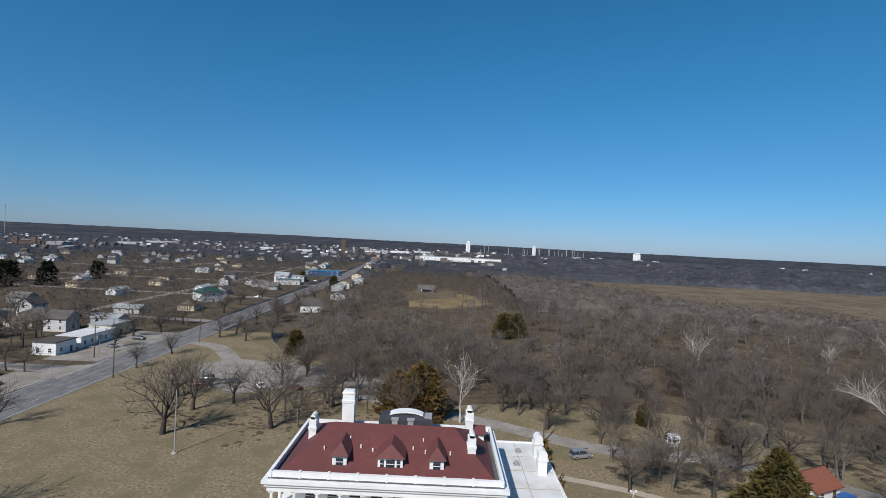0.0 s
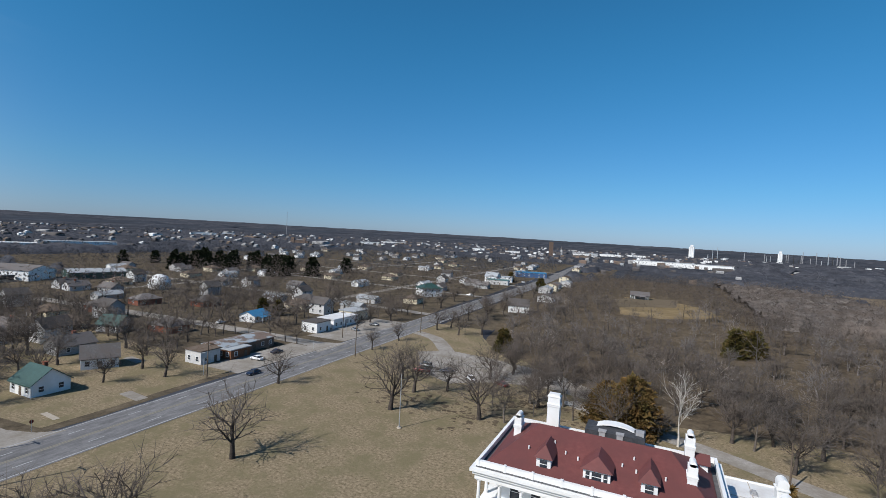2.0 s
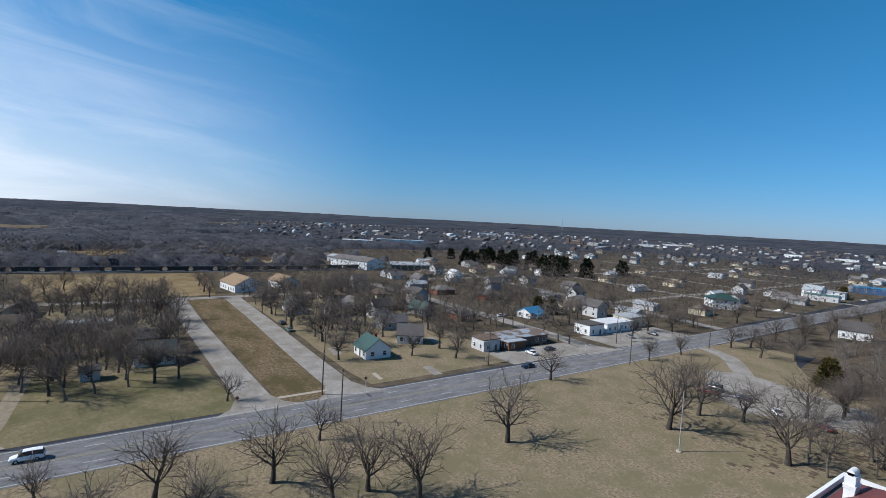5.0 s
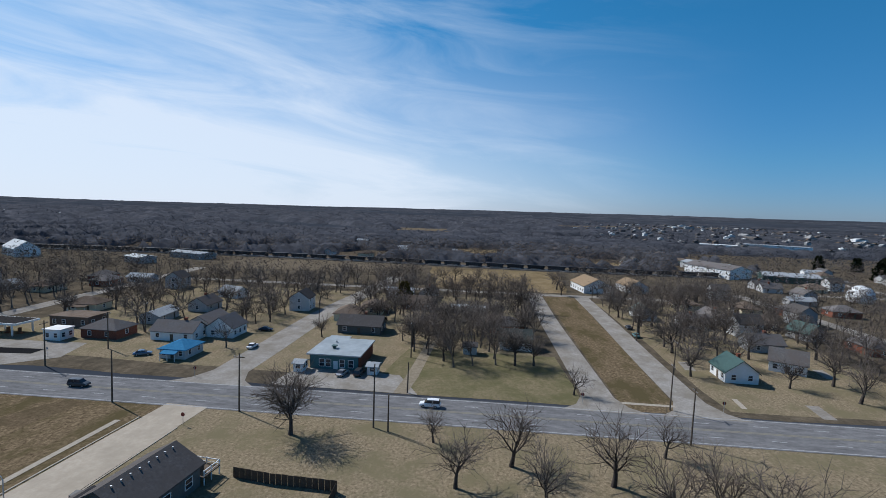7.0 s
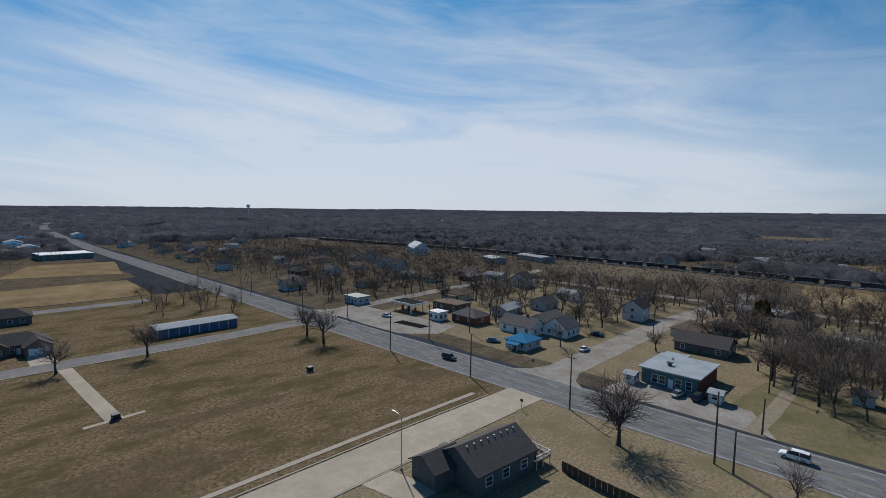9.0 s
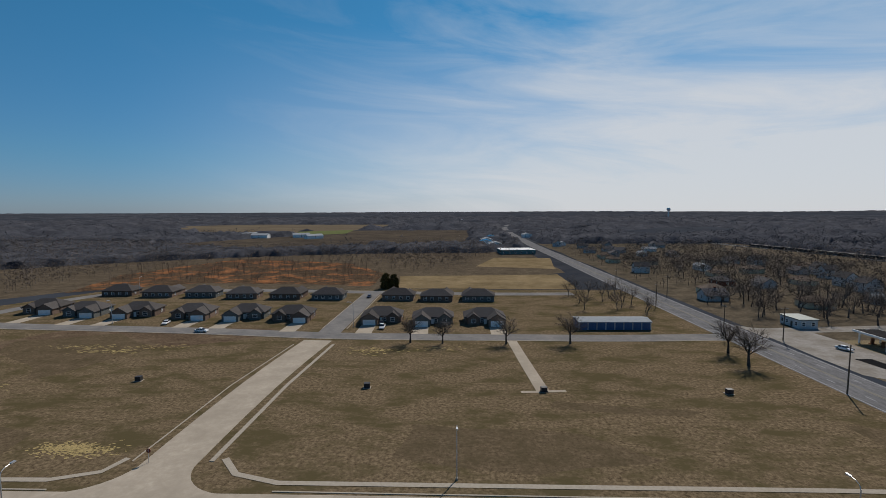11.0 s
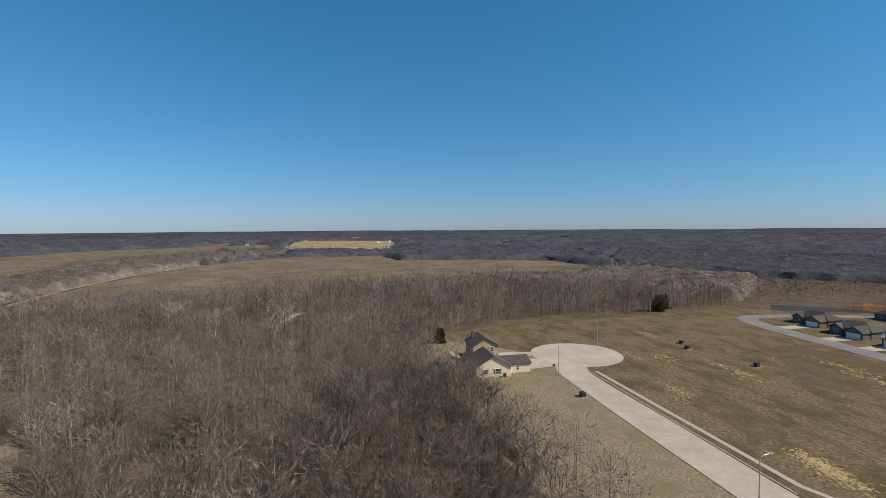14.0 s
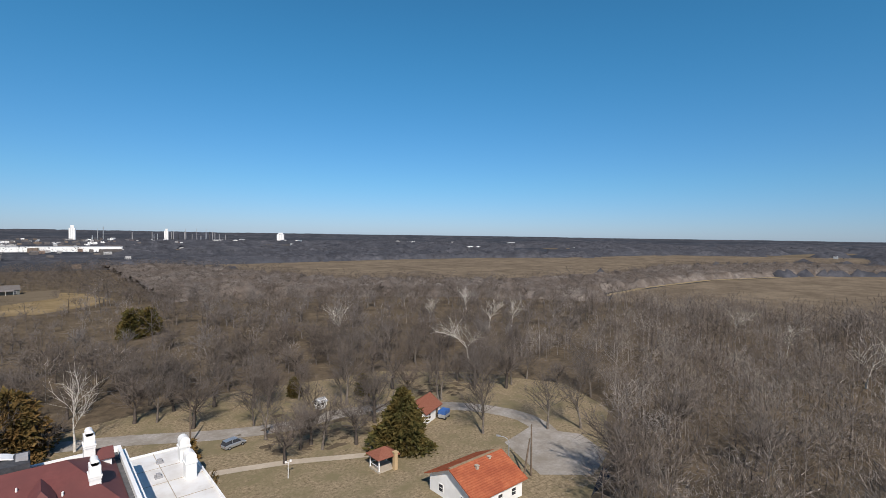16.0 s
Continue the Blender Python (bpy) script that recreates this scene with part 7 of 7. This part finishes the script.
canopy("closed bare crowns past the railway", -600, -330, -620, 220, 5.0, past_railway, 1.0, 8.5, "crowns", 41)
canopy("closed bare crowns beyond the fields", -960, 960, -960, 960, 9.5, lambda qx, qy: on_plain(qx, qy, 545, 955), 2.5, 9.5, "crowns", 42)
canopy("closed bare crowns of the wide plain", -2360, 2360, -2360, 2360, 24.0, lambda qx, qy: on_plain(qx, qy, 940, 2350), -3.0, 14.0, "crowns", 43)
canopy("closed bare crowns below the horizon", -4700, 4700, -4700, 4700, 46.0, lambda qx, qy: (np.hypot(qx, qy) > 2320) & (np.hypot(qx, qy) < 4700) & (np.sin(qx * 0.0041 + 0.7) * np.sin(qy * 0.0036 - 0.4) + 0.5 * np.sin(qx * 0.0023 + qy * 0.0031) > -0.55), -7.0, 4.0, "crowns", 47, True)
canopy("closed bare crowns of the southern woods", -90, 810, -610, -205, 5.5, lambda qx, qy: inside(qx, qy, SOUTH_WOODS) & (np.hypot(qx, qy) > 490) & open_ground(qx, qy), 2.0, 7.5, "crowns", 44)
canopy("closed bare crowns of the woods further off", 60, 940, -330, 650, 6.0, lambda qx, qy: inside(qx, qy, EAST_WOODS) & (np.hypot(qx, qy) > 335) & open_ground(qx, qy), 2.0, 7.5, "darktwig", 45)

# ---- vehicles ----
def loft(bm, sections):
    """Joins cross-sections, each a list of points, into one closed skin."""
    rings = [[bm.verts.new(p) for p in s] for s in sections]
    n = len(rings[0])
    for a, b in zip(rings, rings[1:]):
        for i in range(n):
            bm.faces.new((a[i], b[i], b[(i + 1) % n], a[(i + 1) % n]))
    bm.faces.new(rings[0])
    bm.faces.new(rings[-1][::-1])
    return bm


def car(label, paint, x, y, turn, shape="sedan", z=0.08):
    """A car that heads along its own +y."""
    ob = thing("car", label, "car", x, y, z, turn)
    L, W = (4.7, 1.82) if shape != "pickup" else (5.6, 1.95)
    tall = shape in ("suv", "van", "pickup")
    belt, roof_z = (1.05, 1.78) if tall else (0.92, 1.45)
    h = L / 2
    body = []
    for yy, z0, z1, w in ((-h, 0.42, belt * 0.82, 0.80), (-h + 0.18, 0.30, belt * 0.97, 0.95), (-h * 0.5, 0.26, belt, 1.0), (h * 0.35, 0.26, belt, 1.0), (h * 0.62, 0.28, belt * 0.93, 0.98), (h - 0.2, 0.30, belt * 0.80, 0.93), (h, 0.40, belt * 0.66, 0.80)):
        a = W / 2 * w
        body.append([(-a, yy, z0 + 0.12), (-a * 0.9, yy, z0), (a * 0.9, yy, z0), (a, yy, z0 + 0.12), (a, yy, z1 - 0.18), (a * 0.88, yy, z1), (-a * 0.88, yy, z1), (-a, yy, z1 - 0.18)])
    shell = part("body", loft(bmesh.new(), body), paint, ob)
    if shape == "pickup":
        part("bed", boxes((-0.82, 0.82, -h + 0.2, -0.4, belt - 0.02, belt + 0.01)), "black", ob)
        y0, y1, y2, y3 = -0.35, -0.15, 0.95, 1.55
    elif tall:
        y0, y1, y2, y3 = -h + 0.08, -h + 0.35, 0.55, 1.25
    else:
        y0, y1, y2, y3 = -h + 0.55, -0.95, 0.35, 1.15
    cab = []
    for yy, zz, w in ((y0, belt, 0.88), (y1, roof_z - 0.06, 0.72), ((y1 + y2) / 2, roof_z - 0.03, 0.74), (y2, roof_z - 0.07, 0.72), (y3, belt - 0.04, 0.86)):
        a = W / 2 * w
        b0 = W / 2 * 0.88
        cab.append([(-b0, yy, belt - 0.1), (b0, yy, belt - 0.1), (a, yy, max(zz, belt - 0.05)), (-a, yy, max(zz, belt - 0.05))])
    part("glazing", loft(bmesh.new(), cab), "glass", ob, "dark glazed cabin")
    a = W / 2 * 0.74
    part("roof", loft(bmesh.new(), [[(-a, yy, zz - 0.05), (a, yy, zz - 0.05), (a * 0.94, yy, zz + 0.02), (-a * 0.94, yy, zz + 0.02)] for yy, zz in ((y1 - 0.05, roof_z - 0.04), ((y1 + y2) / 2, roof_z), (y2 + 0.05, roof_z - 0.05))]), paint, ob)
    for sx in (-1, 1):
        for wy in (-h * 0.58, h * 0.6):
            wheel = part("wheel", tube(bmesh.new(), (sx * (W / 2 - 0.2), wy, 0.33), (sx * (W / 2 + 0.01), wy, 0.33), 0.33, 0.33, 14), "rubber", ob)
            part("rim", tube(bmesh.new(), (sx * (W / 2), wy, 0.33), (sx * (W / 2 + 0.025), wy, 0.33), 0.2, 0.19, 10), "steel", wheel)
        part("headlight", boxes((sx * 0.68 - 0.16, sx * 0.68 + 0.16, h - 0.12, h - 0.02, belt * 0.56, belt * 0.66)), "white", ob)
        part("tail_light", boxes((sx * 0.7 - 0.13, sx * 0.7 + 0.13, -h - 0.01, -h + 0.06, belt * 0.62, belt * 0.8)), "maroon", ob)
        part("pillar", boxes((sx * (a + 0.05) - 0.03, sx * (a + 0.05) + 0.03, (y1 + y2) / 2 - 0.05, (y1 + y2) / 2 + 0.05, belt - 0.05, roof_z - 0.05)), paint, ob)
    return ob


car("dark sedan driving on the highway", "navy", -106.2, 106, 180)
car("white sport utility vehicle driving on the highway", "carwhite", -103.4, -12, 180, "suv")
car("dark sport utility vehicle driving on the highway", "graphite", -100.6, -94, 4, "suv")
car("silver minivan parked on the drive beside the mansion", "silver", 31.0, 101.0, -75, "van")
car("dark sedan in the gravel parking area", "navy", -59.5, 140.5, 100)
car("grey sport utility vehicle in the gravel parking area", "graphite", -68.0, 142.0, 95, "suv")
car("rusty brown pickup in the gravel parking area", "maroon", -66.5, 136.8, 100, "pickup")
car("white sedan in the gravel parking area", "carwhite", -50.3, 137.8, 40)
car("maroon sedan under the bare trees", "maroon", -40.5, 137.5, 70)
car("white sedan parked beside the side street", "carwhite", -137.3, -70.6, 90)
car("pale blue sedan on the dry grass", "skyblue", -124.5, -96.5, 30)
car("silver sedan in front of the brick shop", "silver", -119.6, -37.0, 80)
car("black sport utility vehicle in front of the brick shop", "graphite", -120.4, -32.8, 85, "suv")
car("white pickup in the driveway of a ranch house", "carwhite", 25.4, -177.0, 2, "pickup")
car("dark sedan in the driveway of a ranch house", "graphite", 26.6, -183.0, 2)
car("white sedan on the neighbourhood street", "carwhite", 90.3, -171.2, 85)
car("white sedan in the driveway of a ranch house", "carwhite", 110.6, -183.5, 10)
car("dark sedan on the side street", "navy", 40.8, -240.0, 0)
car("white sedan on the far street", "carwhite", 2.0, -251.2, 86)
car("white sedan in the driveway by the turning circle", "carwhite", 147.2, -57.5, 60)
car("white sedan on the filling station forecourt", "carwhite", -122.3, -149.0, 20)
car("green sedan on the side street", "teal", -178, 53.6, 90)
car("black sedan on the side street", "graphite", -190, 54.2, 90)
car("dark sedan beside the grey house", "navy", -157, -76, 10)
car("silver van near the green-roofed house", "silver", -150, 290, 40, "van")
for i, (x, y) in enumerate(((-117, 118), (-118, 128), (-119, 176), (-118, 190), (-172, 152), (-188, 141), (-125, 330), (-120, 438), (-122, 470), (-118, 486))):
    car(("white sedan parked by the roadside shops", "dark sedan parked by the roadside shops")[i % 2], ("carwhite", "navy", "silver", "graphite")[i % 4], x, y, (90, 0, 60)[i % 3], z=0.06)


# ---- poles, lamps, signs ----
def utility_pole(x, y, h=12.0, arm=True, turn=0.0):
    ob = thing("utility_pole", "weathered wooden utility pole beside the road", "utility pole", x, y, 0, turn, "utility poles")
    part("shaft", tube(bmesh.new(), (0, 0, 0), (0.0, 0.12, h), 0.19, 0.12, 8), "wood", ob)
    if arm:
        part("crossarm", boxes((-1.2, 1.2, -0.02, 0.12, h - 0.9, h - 0.75)), "wood", ob)
        for u in (-1.05, -0.5, 0.5, 1.05):
            part("insulator", tube(bmesh.new(), (u, 0.05, h - 0.75), (u, 0.05, h - 0.52), 0.06, 0.04, 6), "steel", ob)
    return ob


for x, y, h, arm in ((-94.0, -112.8, 12, 1), (-111.6, -113.7, 12, 1), (-93.6, -79.8, 11.5, 0), (-94.0, -51.3, 12.5, 1), (-91.4, -21.8, 13, 0), (-90.2, -18.6, 7.5, 0), (-110.5, -18.3, 7.5, 0), (-137.6, -22, 11, 1), (-111.2, 42, 11, 1), (-94.4, 40, 11.5, 1),
                     (-113, 95.7, 10.5, 1), (-94, 140, 11, 1), (-114.6, 160.9, 11, 1), (-94, 190, 11, 0), (-116, 222, 11, 1), (-94, -165, 11.5, 1), (-111, -160, 11.5, 1), (-92, -215, 11, 1), (-91, -265, 11, 1), (-108, -240, 11, 1), (-137, 52, 10, 1), (-172, 52, 10, 1),
                     (-212, 52, 10, 1), (-165, -60, 10, 1), (-205, -58, 10, 1), (-146, -112, 10.5, 1), (24.5, 107.5, 9, 0), (69.0, 55.2, 9.5, 0), (-248, 52, 10, 1), (-128, -110, 11, 1)):
    utility_pole(x, y, h, arm, (0, 90)[int(x > -100 and y < 0)])
lean = utility_pole(68.0, 54.0, 7.0, False)
lean.matrix_world = pose(67.4, 55.6, 0, 0, 14, 0)
lean["label"] = "leaning wooden pole beside the orange-roofed cottage"


def street_lamp(x, y, turn, h=9.6):
    ob = thing("street_lamp", "tall galvanised street lamp with a curved arm", "street lamp", x, y, 0, turn, "street lamps")
    part("pole", tube(bmesh.new(), (0, 0, 0), (0, 0, h - 0.8), 0.11, 0.07, 8), "steel", ob)
    arm = bmesh.new()
    pts = [(0, 0, h - 0.85), (0.25, 0, h - 0.35), (0.8, 0, h - 0.08), (1.7, 0, h)]
    for a, b in zip(pts, pts[1:]):
        tube(arm, a, b, 0.055, 0.05, 6)
    part("arm", arm, "steel", ob)
    part("lamp_head", boxes((1.6, 2.35, -0.17, 0.17, h - 0.1, h + 0.1)), "steel", ob)
    part("base", tube(bmesh.new(), (0, 0, 0), (0, 0, 0.4), 0.24, 0.22, 10), "kerb", ob)


for x, y, turn in ((60.2, -61.0, -90), (-1.0, -75.6, 90), (-51.5, -58.8, -90), (131.7, -62.0, -90), (163.5, -92.5, 130), (131.5, -183.2, 90), (161.5, -246.5, -90), (36.5, -178.5, 0), (66, 58, 120)):
    street_lamp(x, y, turn, 9.6 if y < 0 else 7.0)
lp = thing("lamp_post", "short white lamp post on the mansion lawn", "lamp post", 34.5, 82.0)
part("pole", tube(bmesh.new(), (0, 0, 0), (0, 0, 3.0), 0.07, 0.05, 8), "white", lp)
part("arm", boxes((-0.45, 0.45, -0.03, 0.03, 2.85, 2.93)), "white", lp)
for u in (-0.45, 0.45):
    part("globe", boxes((u - 0.14, u + 0.14, -0.14, 0.14, 2.9, 3.2)), "white", lp)

fp = thing("flagpole", "tall bare white flagpole on the dry lawn", "flagpole", -50.9, 94.6)
part("pole", tube(bmesh.new(), (0, 0, 0), (0, 0, 12.4), 0.13, 0.07, 10), "palesiding", fp)
part("base", tube(bmesh.new(), (0, 0, 0.02), (0, 0, 0.25), 0.6, 0.5, 12), "kerb", fp)
part("ball", tube(bmesh.new(), (0, 0, 12.4), (0, 0, 12.62), 0.12, 0.05, 8), "tanroof", fp)


def sign(x, y, turn, kind):
    ob = thing("road_sign", "red octagonal stop sign on a post" if kind == "stop" else "small pale road sign on a post", "road sign", x, y, 0, turn)
    part("post", boxes((-0.04, 0.04, -0.04, 0.04, 0, 2.5)), "steel", ob)
    bm = bmesh.new()
    n = 8 if kind == "stop" else 4
    pts = [(0.42 * math.cos(math.pi * (2 * i + 1) / n), 0.42 * math.sin(math.pi * (2 * i + 1) / n)) for i in range(n)]
    a, b = [bm.verts.new((u, -0.06, 2.2 + v)) for u, v in pts], [bm.verts.new((u, -0.04, 2.2 + v)) for u, v in pts]
    bm.faces.new(a)
    bm.faces.new(b[::-1])
    for i in range(n):
        bm.faces.new((a[i], b[i], b[(i + 1) % n], a[(i + 1) % n]))
    part("plate", bm, "maroon" if kind == "stop" else "palesiding", ob)


for x, y, turn, kind in ((-86.2, -58.6, 90, "stop"), (-111.5, -72.5, 270, "stop"), (-111.6, 22.6, 270, "stop"), (-112.0, 54.0, 270, "stop"), (-94.2, 176, 0, "limit"), (-94.0, 30, 0, "limit"), (-112, 140, 180, "limit"), (-95, 232, 0, "limit"), (-118.5, -120, 270, "limit"), (52.8, -80.5, 0, "stop")):
    sign(x, y, turn, kind)
for x, y in ((-116.5, 97.5), (-116.5, 166.0)):
    ob = thing("shop_sign", "tall roadside sign board on a steel pole", "sign", x, y)
    part("pole", tube(bmesh.new(), (0, 0, 0), (0, 0, 6.5), 0.1, 0.09, 8), "steel", ob)
    part("board", boxes((-0.1, 0.1, -1.2, 1.2, 5.0, 6.6)), "palesiding", ob)


def utility_box(x, y, turn=0.0):
    ob = thing("utility_box", "dark green utility box on a small pad", "utility box", x, y, 0, turn, "utility boxes")
    part("cabinet", boxes((-0.7, 0.7, -0.6, 0.6, 0.1, 1.15), (-0.74, 0.74, -0.64, 0.64, 1.15, 1.25)), "black", ob)
    part("pad", boxes((-0.95, 0.95, -0.85, 0.85, 0, 0.1)), "kerb", ob)


for x, y in ((80.8, -121), (20.7, -116.6), (-22.6, -114.2), (-66.4, -113), (126.7, -126.4), (113.8, -60.4), (61.8, -59.2), (150.5, -120.5), (158, -124), (-61.3, -58.2)):
    utility_box(x, y, 5)


def drive_shrub():
    ob = thing("evergreen_shrub", "dark brown evergreen shrub beside the drive", "shrub", 22.6, 100.0)
    t, c = conifer(15, 4.2, 1.8, 12, "browncedar", True)
    for nm, (vs, ts), mt in (("trunk", t, "darkbark"), ("foliage", c, "browncedar")):
        o = new(nm, mesh_of(nm, vs, ts, mt))
        o.parent = ob


drive_shrub()
ob = thing("bench", "pale metal bench beside the gravel drive", "bench", -19.5, 131.0, 0.07, 10)
part("seat", boxes(*[(-1.4, 1.4, -0.3 + 0.2 * i, -0.15 + 0.2 * i, 0.42, 0.46) for i in range(3)]), "steel", ob)
part("backrest", boxes((-1.4, 1.4, 0.3, 0.36, 0.5, 0.9), (-1.4, 1.4, 0.32, 0.4, 0.95, 1.15)), "steel", ob)
for u in (-1.2, 0, 1.2):
    part("leg", boxes((u - 0.05, u + 0.05, -0.3, 0.36, 0, 0.44)), "steel", ob)
dome = thing("storage_tank", "white domed storage tank near the railway", "tank", -284, 203)
bm = bmesh.new()
bmesh.ops.create_uvsphere(bm, u_segments=20, v_segments=10, radius=6.5)
for v in bm.verts:
    v.co.z = max(v.co.z, -3.0) + 3.0
part("shell", bm, "white", dome)
# low hedge by the wing and flower bed
hedge = new("hedge", mesh_of("hedge", *conifer(33, 2.0, 9.0, 7, "browncedar", True)[1], "browncedar"))
hedge.matrix_world = pose(23.5, 88.5, 0, 0, 0, 70) @ Matrix.Diagonal((1.0, 0.28, 0.7, 1))
tagged(hedge, "low brown clipped hedge beside the white wing", "hedge", "", "stuff")


# ---- straw, earth and worn spots on the ground ----
def blotches(name, label, material, spots_list, z, seed):
    r = random.Random(seed)
    bm = bmesh.new()
    for x, y, rad, n, flat in spots_list:
        for _ in range(n * 5):
            cx, cy = x + r.gauss(0, rad * 0.5), y + r.gauss(0, rad * 0.5) * flat
            q = rad * r.uniform(0.02, 0.085)
            pts = []
            for i in range(9):
                a = 2 * math.pi * i / 9
                k = q * r.uniform(0.55, 1.3)
                pts.append(bm.verts.new((cx + k * math.cos(a), cy + k * flat * math.sin(a), z)))
            bm.faces.new(pts)
            z += 0.00005
    ob = part(name, bm, material, None, label, "stuff")
    ob["category"] = "ground"
    ob.data.update()


blotches("straw", "loose pale straw scattered on the bare lot", "straw", [(72, -85.5, 5.0, 80, 0.45), (66, -84.5, 5.5, 46, 0.42), (111, -87.5, 5, 12, 0.6), (106, -84, 4, 8, 0.5), (143, -107, 6, 8, 0.5), (24.4, -148, 9, 22, 0.35), (3, -150, 8, 14, 0.3), (172, -122, 5, 7, 0.5), (120, -152, 11, 16, 0.25), (107, -147, 12, 18, 0.22), (94, -152, 10, 14, 0.25), (143, -104, 7, 12, 0.40), (113, -87, 5, 10, 0.50), (176, -120, 7, 10, 0.40), (122, -116, 12, 12, 0.25), (146, -96, 6, 10, 0.40)], 0.05, 1)
blotches("leaf_drift", "brown leaf drifts on the dry lawn", "floor", [(-60, 112, 10, 18, 0.8), (-40, 112, 12, 22, 0.8), (-28, 126, 12, 18, 0.8), (50, 96, 16, 26, 0.7), (90, 104, 16, 22, 0.7), (-20, 112, 10, 14, 0.7)], 0.05, 4)
patch("parking_lot", [(-118, -140), (-119.5, -126), (-124, -126), (-123, -140)], 0.075, "rubber", "black fresh asphalt patch", "parking lot", 0.2)
for px_, py_ in ((-150, 96), (-120, 76), (-150, 58)):
    patch("driveway", [(px_, py_), (px_ + 8, py_ - 1), (px_ + 8, py_ + 2), (px_, py_ + 3)], 0.06, "gravel", "short worn gravel driveway", "driveway", 0.3)
ribbon("pavement", [(-113.5, 32), (-113.5, 44)], 1.2, 0.09, "kerb", "short concrete sidewalk", "pavement")
ribbon("pavement", [(-115, 60), (-121, 60.5)], 1.3, 0.09, "kerb", "short concrete sidewalk", "pavement")
